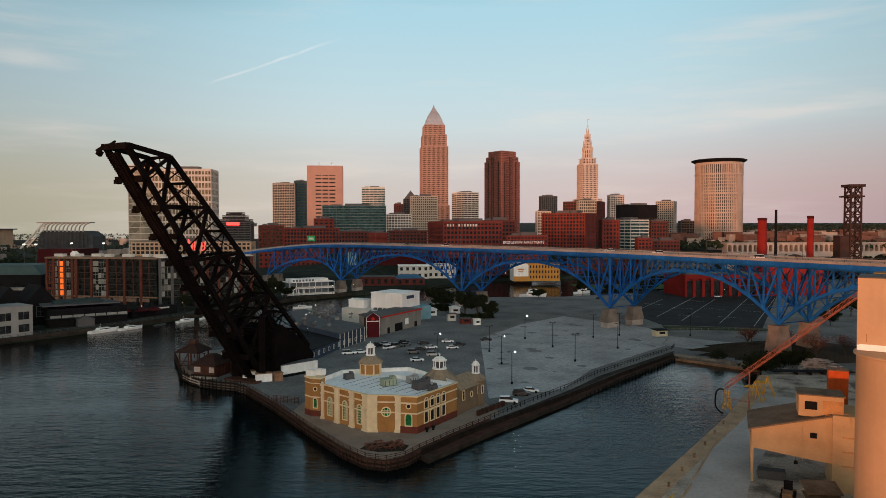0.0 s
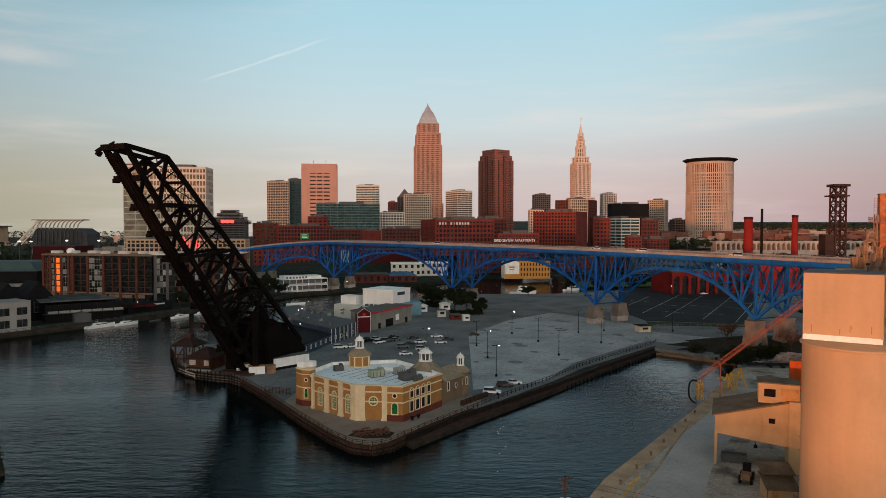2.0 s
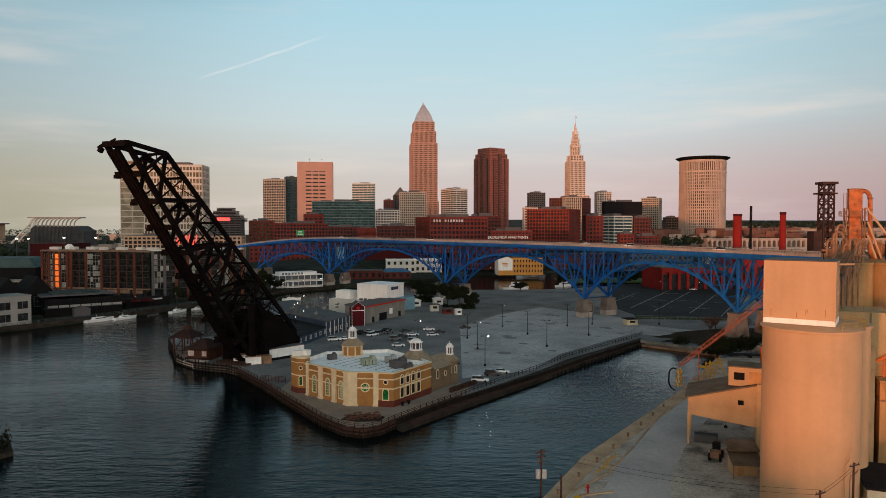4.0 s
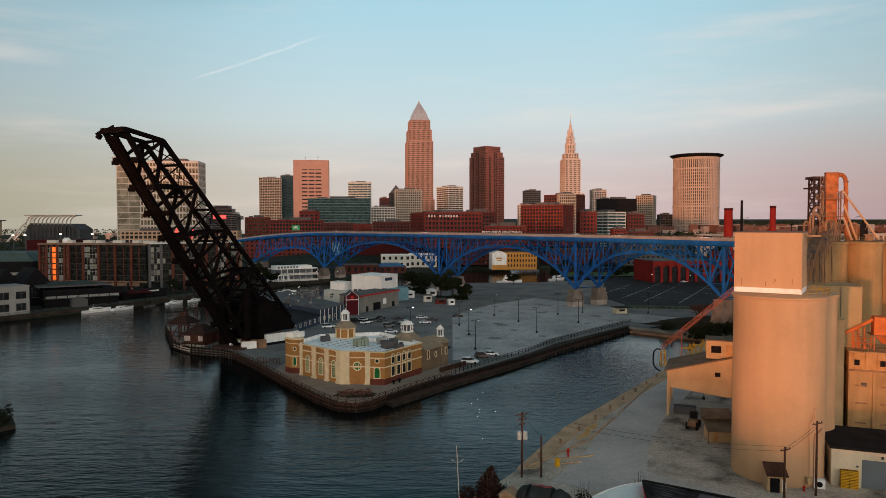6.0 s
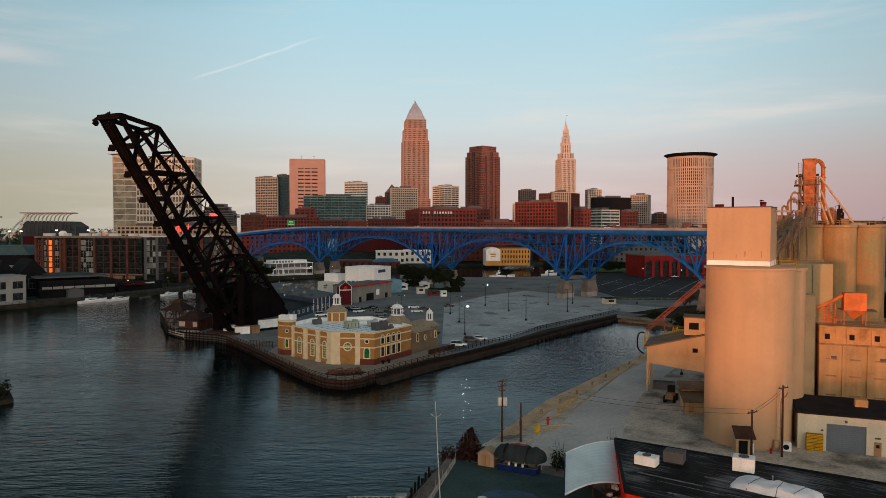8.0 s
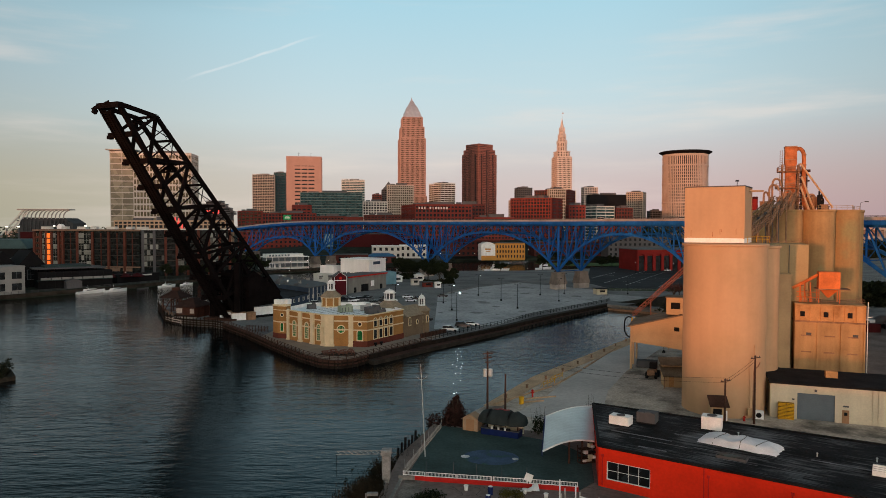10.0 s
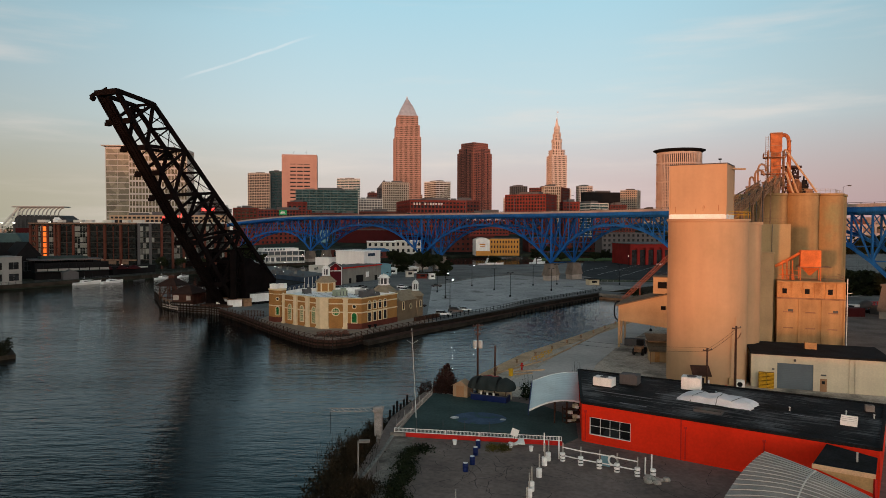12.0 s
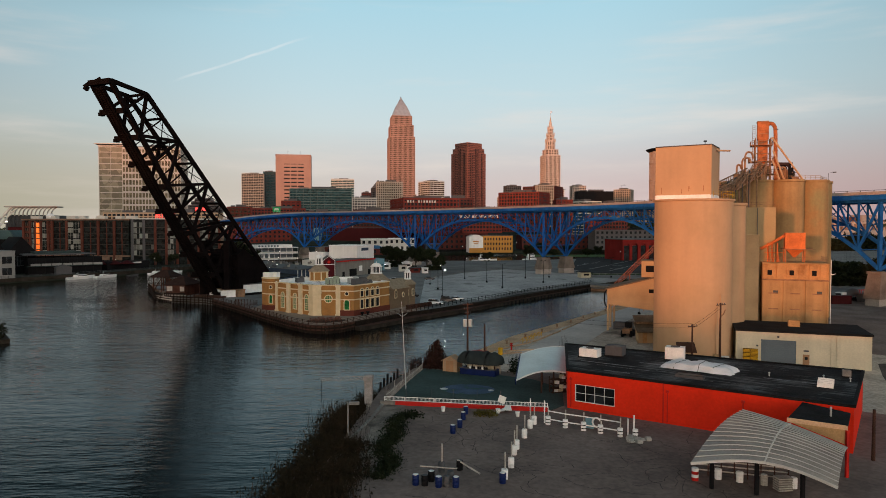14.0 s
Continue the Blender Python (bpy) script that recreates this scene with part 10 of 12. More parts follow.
def long_shed():
    """The low restaurant and club range along the dock."""
    s = thing("dock_shed", "long navy clad dockside restaurant with a flat grey roof", "building", (-44.5, 230, 1.9))
    bm = B()
    prism(bm, [(0, 0), (6.5, 25), (13, 42), (0, 62), (-22, 100), (-27, 92), (-14, 50), (-9, 20)], 0, 3.6)
    part("wall", bm, M["navy"], s)
    bm = B()
    prism(bm, [(6.2, 24), (13.2, 42.2), (0, 62.5), (-22, 100.5), (-27.4, 92), (-14.4, 50)], 3.6, 5.6)
    part("upper_wall", bm, M["navy"], s)
    bm = B()
    prism(bm, [(6.6, 24.2), (13.5, 42.5), (0.2, 62.8), (-22, 101), (-27.8, 92), (-14.8, 50)], 5.6, 5.85)
    part("roof", bm, M["grey"], s)
    bm = B()
    prism(bm, [(0.2, -0.3), (6.6, 24.2), (-14.4, 49), (-9.3, 20)], 3.6, 3.8)
    part("low_roof", bm, M["tar"], s)
    for p, q, k in (((0, 0), (6.5, 25), 6), ((6.5, 25), (13, 42), 4)):
        for i in range(k):
            x, y = along(p, q, (i + 0.5) / k)
            window(s, (x, y, 1.2), angle_of(p, q), 1.3, 1.5, False, M["pale"], M["glass"], 0.14, None)
    for i in range(7):
        x, y = along((6.2, 24), (13.2, 42.2), i / 6)
        bm = B()
        box(bm, (x + 0.1, y, 2.8), (0.25, 0.25, 5.6))
        part("wall_strip", bm, M["pale"], s)
    rng = random.Random(12)
    for k in range(34):
        u = thing("roof_unit", "grey plant box on the dockside roof", "air unit", (-44.5 + rng.uniform(-16, 5), 230 + rng.uniform(34, 84), 7.75), rng.uniform(0, 60), group="dockside roof plant")
        bm = B()
        a, b, h = rng.uniform(0.8, 2.0), rng.uniform(0.7, 1.5), rng.uniform(0.4, 1.0)
        box(bm, (0, 0, h / 2), (a, b, h))
        rod(bm, (a * 0.3, 0, h), (a * 0.3, 0, h + 0.5), 0.18, 0.18, 6)
        part("casing", bm, M["hallgrey" if k % 4 == 0 else "grey"], u)
    # maroon gable front
    g = thing("gable_front", "maroon boarded gable front with white corner trim", "building", (-31.4, 280.6, 1.9), 16)
    bm = B()
    slab_from(bm, [(0, 0), (5.6, 0), (5.6, 8.2), (2.8, 10.2), (0, 8.2)], 0, 6)
    bmesh.ops.recalc_face_normals(bm, faces=bm.faces[:])
    part("wall", bm, M["maroon"], g)
    for p, q in (((0, 8.3), (2.8, 10.35)), ((2.8, 10.35), (5.6, 8.3)), ((0.1, 0), (0.1, 8.2)), ((5.5, 0), (5.5, 8.2)), ((0, 6.6), (5.6, 6.6))):
        bm = B()
        beam(bm, (p[0], -0.06, p[1]), (q[0], -0.06, q[1]), 0.16, 0.3)
        part("trim", bm, M["white"], g)
    bm = B()
    for sx in (-1, 1):
        beam(bm, (2.8, -0.3, 10.5), (2.8 + sx * 3.1, -0.3, 8.25), 0.2, 0.2)
        v = [bm.verts.new(c) for c in ((2.8, -0.4, 10.5), (2.8 + sx * 3.2, -0.4, 8.2), (2.8 + sx * 3.2, 6.3, 8.2), (2.8, 6.3, 10.5), (2.8, -0.4, 10.35), (2.8 + sx * 3.2, -0.4, 8.05), (2.8 + sx * 3.2, 6.3, 8.05), (2.8, 6.3, 10.35))]
        for f in ((0, 1, 2, 3), (7, 6, 5, 4), (0, 4, 5, 1), (1, 5, 6, 2), (2, 6, 7, 3), (3, 7, 4, 0)):
            bm.faces.new([v[i] for i in f])
    bmesh.ops.recalc_face_normals(bm, faces=bm.faces[:])
    part("roof", bm, M["grey"], g)
    bm = B()
    lathe(bm, [(0.7, -0.02), (0.7, 0.06)], n=14)
    bm.transform(pose(2.8, -0.06, 7.6, 90, 0, 0))
    part("round_sign", bm, M["redpaint"], g)
    # grey long wall with a red edge
    w = thing("club_hall", "long pale grey dockside hall with a dark red roof edge", "building", (-26.2, 287.0, 1.9))
    bm = B()
    prism(bm, [(0, 0), (16.0, 30.6), (5, 38), (-10, 9)], 0, 7.2)
    part("wall", bm, M["hallgrey"], w)
    bm = B()
    prism(bm, [(0.3, -0.4), (16.5, 30.6), (5, 38.6), (-10.3, 9)], 7.2, 7.7)
    part("roof", bm, M["grey"], w)
    bm = B()
    beam(bm, (0.35, -0.4, 7.45), (16.5, 30.6, 7.45), 0.3, 0.6)
    part("red_edge", bm, M["redpaint"], w)
    for u, ww, h, mat in ((0.42, 6, 3.4, "black"), (0.62, 2.6, 2.6, "white"), (0.18, 1.6, 2.4, "black"), (0.85, 2, 2.4, "black")):
        x, y = along((0, 0), (16.0, 30.6), u)
        bm = B()
        box(bm, (0, 0, h / 2), (ww, 0.5, h))
        bm.transform(pose(x, y, 0 if mat == "black" else 2.0, 0, 0, angle_of((0, 0), (16.0, 30.6))))
        part("doorway" if mat == "black" else "sign_board", bm, M[mat], w)
    # tall white stage house
    b = thing("stage_house", "tall white boxy hall with pale blue lower siding", "building", (-36, 322, 1.9))
    A0, B0, C0, D0 = (1.5, 7.5), (16.8, -1.2), (24.5, 13), (10, 23)
    bm = B()
    prism(bm, [A0, B0, C0, D0], 0, 13.8)
    part("wall", bm, M["stagewhite"], b)
    bm = B()
    prism(bm, [(1.2, 7.5), (16.8, -1.5), (24.8, 13), (10, 23.3)], 13.8, 14.1)
    part("roof", bm, M["roofwhite"], b)
    x, y = along(B0, C0, 0.45)
    bm = B()
    box(bm, (0, -0.15, 12.0), (6.5, 0.2, 1.5))
    bm.transform(pose(x, y, 0, 0, 0, angle_of(B0, C0)))
    part("sign_bar", bm, M["navy"], b, "dark blue unreadable sign bar")
    x, y = along(B0, C0, 0.5)
    bm = B()
    box(bm, (0, -0.1, 3.6), (length_of(B0, C0) - 0.4, 0.3, 7.2))
    bm.transform(pose(x, y, 0, 0, 0, angle_of(B0, C0)))
    part("lower_siding", bm, M["skyblue"], b, "pale blue lower siding")
    bm = B()
    prism(bm, [(24.7, 13.2), (30.0, 18.0), (26, 27), (17, 22)], 0, 6.4)
    part("side_wing", bm, M["skyblue"], b)
    bm = B()
    prism(bm, [(-13, 10), (3, -4), (16.2, -4), (16.6, -1.6), (1.2, 7.2), (6, 16), (-8, 22)], 0, 6.2)
    part("low_wing", bm, M["pale"], b)
    bm = B()
    prism(bm, [(-10, 13), (-2, 8), (1, 14), (-7, 19)], 6.2, 10.2)
    part("roof_room", bm, M["stagewhite"], b)
    for k in range(5):
        bm = B()
        box(bm, (4 + 2.3 * k, 2.2 - 1.3 * k, 6.7), (1.4, 1.1, 1.0 + 0.2 * (k % 2)), -30)
        part("roof_plant", bm, M["grey"], b)


M["stagewhite"] = surf("white_sheet_siding", (0.80, 0.78, 0.76), 0.6, 0.05, 6, 0.03, 0.03, streak=0.06)
M["hallgrey"] = surf("pale_grey_siding", (0.22, 0.21, 0.19), 0.8, 0.12, 4, 0.06, 0.1, streak=0.1)
long_shed()


def boxes():
    for x, y, w, d, h, mat, roof, lab in ((15.6, 317, 3.0, 2.4, 2.6, "white", "white", "white ticket booth on the lot"), (-6.0, 352, 5, 4, 3.0, "white", "white", "white gabled tent booth by the hall"), (6.0, 360, 5, 4, 3.0, "white", "white", "white gabled tent booth by the trees"),
                                          (4, 331, 4.2, 2.6, 3.4, "pale", "grey", "pale kiosk at the lot's edge"), (10.5, 322, 5, 3, 2.4, "brick", "grey", "low brown kiosk at the lot's edge"), (89.5, 283.5, 5.2, 3.6, 2.6, "cream_pale", "tar", "cream guard booth with a dark overhanging roof")):
        b = thing("booth", lab, "booth", (x, y, 1.95), 12)
        bm = B()
        box(bm, (0, 0, h / 2), (w, d, h))
        part("wall", bm, M[mat], b)
        bm = B()
        lathe(bm, [(max(w, d) * 0.80, h), (max(w, d) * 0.80, h + 0.2), (max(w, d) * 0.25, h + (1.0 if "tent" in lab else 0.4))], n=4, turn=radians(45))
        part("roof", bm, M[roof], b)
        bm = B()
        box(bm, (0.2, -d / 2 - 0.03, h * 0.58), (w * 0.5, 0.08, h * 0.34))
        part("window_pane", bm, M["glass"], b)
    b = thing("white_shed", "long white trailer shed behind the venue", "trailer", (-48.2, 204.6, 1.95), 46)
    bm = B()
    box(bm, (6.5, 1.6, 2.3), (13, 3.0, 2.8))
    body = part("body", bm, M["white"], b)
    bm = B()
    box(bm, (6.5, 1.6, 3.8), (13.3, 3.3, 0.2))
    part("roof", bm, M["grey"], body)
    for k in range(5):
        bm = B()
        box(bm, (1.6 + 2.5 * k, 0.06, 2.3), (0.1, 0.1, 2.7))
        part("rib", bm, M["white"], body)
    bm = B()
    box(bm, (6.5, 1.6, 0.5), (12.6, 2.6, 0.9))
    part("skirt", bm, M["black"], b)
    for k, (x, y, w) in enumerate(((-57.5, 204, 4.2), (-52.6, 200.6, 4.6), (-48.8, 201.6, 2.6))):
        c = thing("crate_box", "pale and rusty storage box beside the bridge foot", "storage box", (x, y, 1.95), 10 + 12 * k, group="storage boxes")
        bm = B()
        box(bm, (0, 0, 1.2), (w, 2.2, 2.4))
        part("shell", bm, M["white" if k < 2 else "rusty"], c)
        bm = B()
        box(bm, (0, 0, 2.45), (w + 0.3, 2.5, 0.14))
        part("roof", bm, M["rusty"], c)


boxes()
fence("low guard rail along the lot road", [(84, 262), (92, 278), (98, 300), (128, 300), (150, 290)], 1.97, 0.8, 3, 1, "quay", 0.15, "guard_rail")
fence("white kerb rail along the concrete lot", [(15, 276), (36, 318), (61, 348), (98, 350)], 1.95, 0.6, 3, 1, "quay", 0.15, "guard_rail")


def slip_head():
    w = thing("slip_wall", "rusted steel and timber wall at the head of the slip", "wall", (0, 0, 0), kind="structure")
    for p, q in (((82, 243.4), (104, 221.6)), ((104, 221.6), (96.2, 206))):
        bm = B()
        beam(bm, (*p, 1.6), (*q, 1.6), 0.9, 0.9)
        part("cap", bm, M["quay"], w)
        bm = B()
        nx, ny = (q[1] - p[1]) / length_of(p, q), -(q[0] - p[0]) / length_of(p, q)
        beam(bm, (p[0] + nx * 1.5, p[1] + ny * 1.5, 0.35), (q[0] + nx * 1.5, q[1] + ny * 1.5, 0.35), 0.6, 0.7)
        part("fender_log", bm, M["rusty"], w)


slip_head()

# ---- the far left bank ----
def quay_left():
    w = thing("river_wall", "grey concrete river wall with a timber walk", "wall", (0, 0, 0), kind="structure")
    line = [(-300, 170), (-178, 275), (-151, 315), (-128, 358), (-110, 399), (-92, 440), (-63, 470)]
    for p, q in zip(line, line[1:]):
        bm = B()
        beam(bm, (*p, 1.5), (*q, 1.5), 1.2, 1.6)
        part("cap", bm, M["darkquay"], w)
    fence("grey rail along the river walk", [(-178, 277), (-152, 316), (-129, 359), (-111, 400)], 2.2, 1.1, 3.0, 2, "grey", 0.12)


quay_left()


def riverside_white():
    b = thing("riverside_building", "white and grey two-storey riverside building with dark windows", "building", (-197, 256, 2), 54)
    # local x runs along the quay
    for name, x0, x1, h, mat in (("white_wing", 0, 27, 15.4, "white"), ("grey_wing", 27, 41, 12.2, "pale_grey")):
        bm = B()
        prism(bm, [(x0, 0), (x1 - 0.02, 0), (x1 - 0.02, 14), (x0, 14)], 0, h)
        wing = part(name, bm, M[mat], b)
        n = round((x1 - x0) / 6.6)
        for i in range(n):
            for z in (1.4, 6.6):
                window(wing, (x0 + (i + 0.5) * (x1 - x0) / n, 0, z), 0, 4.6, 3.6, False, M[mat], M["glass"], 0.2, (1, 0))
        bm = B()
        box(bm, ((x0 + x1) / 2, 7, h + 0.2), (x1 - x0 + 0.3, 14.3, 0.4))
        part("parapet", bm, M[mat], wing)
    bm = B()
    box(bm, (13, -0.5, 5.8), (22, 0.8, 0.5))
    part("awning", bm, M["darkred"], b)
    g = thing("gabled_house", "dark gabled building behind the white riverside block", "building", (-206, 292, 2), 50)
    bm = B()
    for k in range(3):
        slab_from(bm, [(k * 13, 0), (k * 13 + 12.9, 0), (k * 13 + 12.9, 11), (k * 13 + 6.5, 18.5), (k * 13, 11)], 0, 16)
    bmesh.ops.recalc_face_normals(bm, faces=bm.faces[:])
    part("wall", bm, M["black"], g)
    for k in range(3):
        window(g, (k * 13 + 6.5, 0, 4), 0, 5, 5, False, M["grey"], M["glass"], 0.2, (2, 1))


M["pale_grey"] = surf("pale_grey_render", (0.26, 0.26, 0.25), 0.8, 0.1, 4, 0.06, 0.1)
riverside_white()


M["darkteal"] = surf("dark_green_roofing", (0.032, 0.05, 0.05), 0.8, 0.25, 4, 0.1, 0.1)


def dark_pavilion():
    b = thing("river_pavilion", "black glass river pavilion with a flat green roof", "building", (-177, 307, 2), 36)
    bm = B()
    prism(bm, [(0, 0), (33, 0), (30, 20), (0, 20)], 0, 8.4)
    part("glass_wall", bm, M["black"], b)
    bm = B()
    prism(bm, [(-2, -1), (30, -1), (27, 21), (-2, 21)], 9.6, 10.2)
    part("roof", bm, M["grey"], b)
    bm = B()
    prism(bm, [(3, 3), (24, 3), (22, 17), (3, 17)], 10.2, 11.2)
    part("green_roof", bm, M["darkteal"], b)
    for k in range(9):
        bm = B()
        box(bm, (3.6 * k + 0.3, -0.15, 4.9), (0.3, 0.3, 9.6))
        part("column", bm, M["black"], b)
    bm = B()
    box(bm, (16, -1.0, 4.2), (34, 2.0, 0.25))
    part("terrace_slab", bm, M["darkteal"], b)
    for k in range(7):
        bm = B()
        box(bm, (3 + 4.6 * k, -2.0, 5.0), (4.2, 0.08, 1.1))
        part("railing_panel", bm, M["pale_grey"], b)
    t = thing("glazed_kiosk", "small dark glazed kiosk on the river walk", "kiosk", (-163, 312.5, 2.2), 40)
    bm = B()
    box(bm, (0, 0, 1.7), (7, 4, 3.4))
    part("wall", bm, M["grey"], t)
    bm = B()
    slab_from(bm, [(-3.8, 3.4), (3.8, 3.4), (0, 4.8)], -2.2, 2.2)
    bmesh.ops.recalc_face_normals(bm, faces=bm.faces[:])
    part("roof", bm, M["grey"], t)
    for k, (x, y) in enumerate(((-157, 341), (-151.5, 344), (-146.5, 347.5))):
        u = thing("red_umbrella", "wide red parasol on the river terrace", "parasol", (x, y, 2.2), group="red parasols")
        bm = B()
        lathe(bm, [(4.2, 3.2), (4.15, 3.5), (0.3, 5.0)], n=8)
        part("canopy", bm, M["darkred"], u)
        bm = B()
        rod(bm, (0, 0, 0), (0, 0, 5), 0.08, 0.08, 6)
        part("pole", bm, M["black"], u)
    bm = B()
    s = thing("terrace_bar", "low dark terrace bar with pale signs by the river", "bar", (-150, 352, 2.2), 58)
    box(bm, (0, 0, 2.2), (26, 8, 4.4))
    part("body", bm, M["black"], s)
    bm = B()
    box(bm, (0, -4.1, 3.6), (16, 0.2, 0.7))
    part("sign_bar", bm, M["pale"], s)


dark_pavilion()


def apartments():
    A, E = (-229, 397), (-159, 382.5)
    L = length_of(A, E)
    b = thing("apartment_hotel", "seven-storey brick and glass riverside apartment hotel", "apartment building", (*A, 2), angle_of(A, E))
    H, D = 28.5, 22
    bm = B()
    box(bm, (L / 2, D / 2 + 0.4, H / 2), (L - 1.2, D, H - 1.0))
    part("glazed_core", bm, M["aptglass"], b)
    floors = [6.2 + 3.35 * k for k in range(7)]
    rng = random.Random(31)
    # brick piers frame bays of glass, some glazed to the floor, some with recessed balconies
    BAYS = [(0.6, 5.2, "brick"), (5.2, 9.0, "glazed"), (9.0, 12.6, "balcony"), (12.6, 17.4, "glazed"), (17.4, 20.2, "brick"), (20.2, 30.0, "balcony"), (30.0, 40.2, "glazed"), (40.2, 51.0, "balcony"), (51.0, 61.6, "balcony"), (61.6, L - 0.4, "balcony")]
    for x0, x1, kind in BAYS:
        bm = B()
        box(bm, (x0, 0.1, H / 2 - 0.7), (1.35, 1.7, H - 1.6))
        part("brick_pier", bm, M["aptbrick"], b)
        for z in floors[:-1]:
            w = x1 - x0 - 1.35
            cx = (x0 + x1) / 2
            if kind == "brick":
                bm = B()
                box(bm, (cx, 0.2, z + 0.5), (w + 0.1, 0.9, 1.2))
                part("spandrel", bm, M["aptbrick"], b)
                bm = B()
                box(bm, (cx, 0.45, z + 2.1), (w * 0.7, 0.12, 1.9))
                part("window_pane", bm, M["aptglass"], b)
                for sx in (-0.5, 0, 0.5):
                    bm = B()
                    box(bm, (cx + sx * w * 0.7, 0.36, z + 2.1), (0.16, 0.16, 1.9))
                    part("mullion", bm, M["pale_brown"], b)
                continue
            n = max(2, round(w / 1.7))
            for i in range(n):
                px0 = x0 + 0.68 + (i + 0.5) * w / n
                bm = B()
                if kind == "glazed":
                    lit = rng.random() < 0.5
                    box(bm, (px0, 0.1, z + 1.6), (w / n - 0.12, 0.12, 3.0))
                else:
                    lit = rng.random() < 0.12
                    box(bm, (px0, 1.1, z + 1.6), (w / n - 0.12, 0.12, 2.7))
                part("window_pane", bm, M["aptcurtain" if lit else "aptglass"], b)
            if kind == "glazed":
                for i in range(n + 1):
                    bm = B()
                    box(bm, (x0 + 0.68 + i * w / n, 0.02, z + 1.65), (0.13, 0.16, 3.3))
                    part("mullion", bm, M["aptframe"], b)
                for dz in (0.1, 2.2):
                    bm = B()
                    box(bm, (cx, 0.0, z + dz), (w, 0.16, 0.16 if dz > 1 else 0.4))
                    part("transom", bm, M["aptframe" if dz > 1 else "black"], b)
            else:
                bm = B()
                box(bm, (cx, 0.5, z), (w, 1.5, 0.3))
                part("balcony_slab", bm, M["aptframe2"], b)
                bm = B()
                box(bm, (cx, -0.2, z + 1.15), (w, 0.06, 0.07))
                for i in range(int(w / 0.45)):
                    box(bm, (x0 + 0.8 + i * 0.45, -0.2, z + 0.65), (0.05, 0.05, 1.0))
                part("balcony_rail", bm, M["black"], b)
                if w > 6:
                    bm = B()
                    box(bm, (cx, 0.6, z + 1.65), (0.5, 1.3, 3.0))
                    part("party_wall", bm, M["aptbrick"], b)
    for z, t, o in ((H - 0.7, 0.9, 0.8), (6.0, 0.8, 0.5)):
        bm = B()
        box(bm, (L / 2, D / 2, z), (L + o, D + 2 * o, t))
        part("cornice", bm, M["pale_brown"], b)
    for k in range(7):
        bm = B()
        box(bm, (L * (0.06 + 0.15 * k) + 2, 4 + 2 * (k % 3), H + 0.7), (4.2 if k % 2 else 6, 3, 1.6))
        part("roof_plant", bm, M["pale"], b)
    bm = B()
    lathe(bm, [(2.2, H), (2.4, H + 1.6), (1.2, H + 3.0)], (14, 6), 12)
    part("dish", bm, M["white"], b)
    for k in range(8):
        bm = B()
        box(bm, (6 + 8.2 * k, -0.3, 4.4), (6.2, 0.4, 1.8))
        part("shopfront_sign", bm, M["pale_brown"], b)
        bm = B()
        box(bm, (6 + 8.2 * k, -0.1, 1.7), (6.0, 0.3, 3.2))
        part("shopfront", bm, M["glass"], b)
    # the canted bay at the river end: panes coloured orange for a sunset reflection
    for k, z in enumerate(floors[:-1]):
        bm = B()
        box(bm, (0, 0, 0), (2.0, 0.14, 2.7))
        tilt = 18.0
        bm.transform(pose(11.0, -0.9, z + 1.65, -3.2, 0, tilt))
        part("bay_pane", bm, M["sunset_pane"], b, "window pane coloured orange for the reflected sunset")
    # glass link and second wing
    c = thing("apartment_wing", "dark glass and brick wing of the riverside apartments", "apartment building", (-158.6, 383, 2), 33)
    bm = B()
    box(bm, (26.5, 9, 14), (53, 18, 28))
    part("glazed_core", bm, M["aptglass"], c)
    for k in range(9):
        bm = B()
        box(bm, (0.8 + 6.45 * k, -0.1, 14), (1.4, 1.1, 28))
        part("brick_pier", bm, M["aptbrick" if k > 1 else "grey"], c)
    for k, z in enumerate(floors[:-1]):
        bm = B()
        box(bm, (26.5, 0, z), (53, 0.8, 0.4))
        part("spandrel", bm, M["aptframe2"], c)
        for j in range(8):
            glazed = j in (0, 3, 6)
            for i in range(3):
                x = 2.4 + 6.45 * j + 1.65 * i
                if glazed or rng.random() < 0.2:
                    bm = B()
                    box(bm, (x, -0.12, z + 1.7), (1.45, 0.1, 2.8))
                    part("window_pane", bm, M["aptcurtain" if rng.random() < 0.55 else "aptglass"], c)
                if glazed:
                    bm = B()
                    box(bm, (x - 0.82, -0.2, z + 1.7), (0.14, 0.16, 3.2))
                    part("mullion", bm, M["aptframe"], c)
            if not glazed:
                bm = B()
                box(bm, (4.0 + 6.45 * j, -0.5, z + 0.1), (4.6, 1.2, 0.24))
                box(bm, (4.0 + 6.45 * j, -1.05, z + 1.1), (4.6, 0.06, 0.08))
                part("balcony", bm, M["aptframe2"], c)
    bm = B()
    box(bm, (26.5, 9, 28.3), (54, 19, 0.7))
    part("cornice", bm, M["pale"], c)
    # block behind with white end and rows of windows
    city_block("terrace_block", "brick apartment terrace with pale balconies behind the hotel", "apartments", (-232, 512), 88, 16, 3, 4, 36.5, 3.2, 3.4, 1.2, 1.3, "aptbrick2", "glass")
    s = thing("neon_sign", "large red glowing sign letters on a roof frame", "sign", (-186, 496, 26), 3)
    bm = B()
    rng = random.Random(2)
    for k in range(9):
        x = k * 1.7
        beam(bm, (x, 0, 4 + rng.uniform(0, 2)), (x + rng.uniform(-0.6, 1.2), 0, 11 + rng.uniform(-2, 3)), 0.5)
    part("sign_bars", bm, M["redlamp"], s)
    bm = B()
    for k in range(6):
        beam(bm, (k * 3, 0.4, 0), (k * 3, 0.4, 10), 0.2)
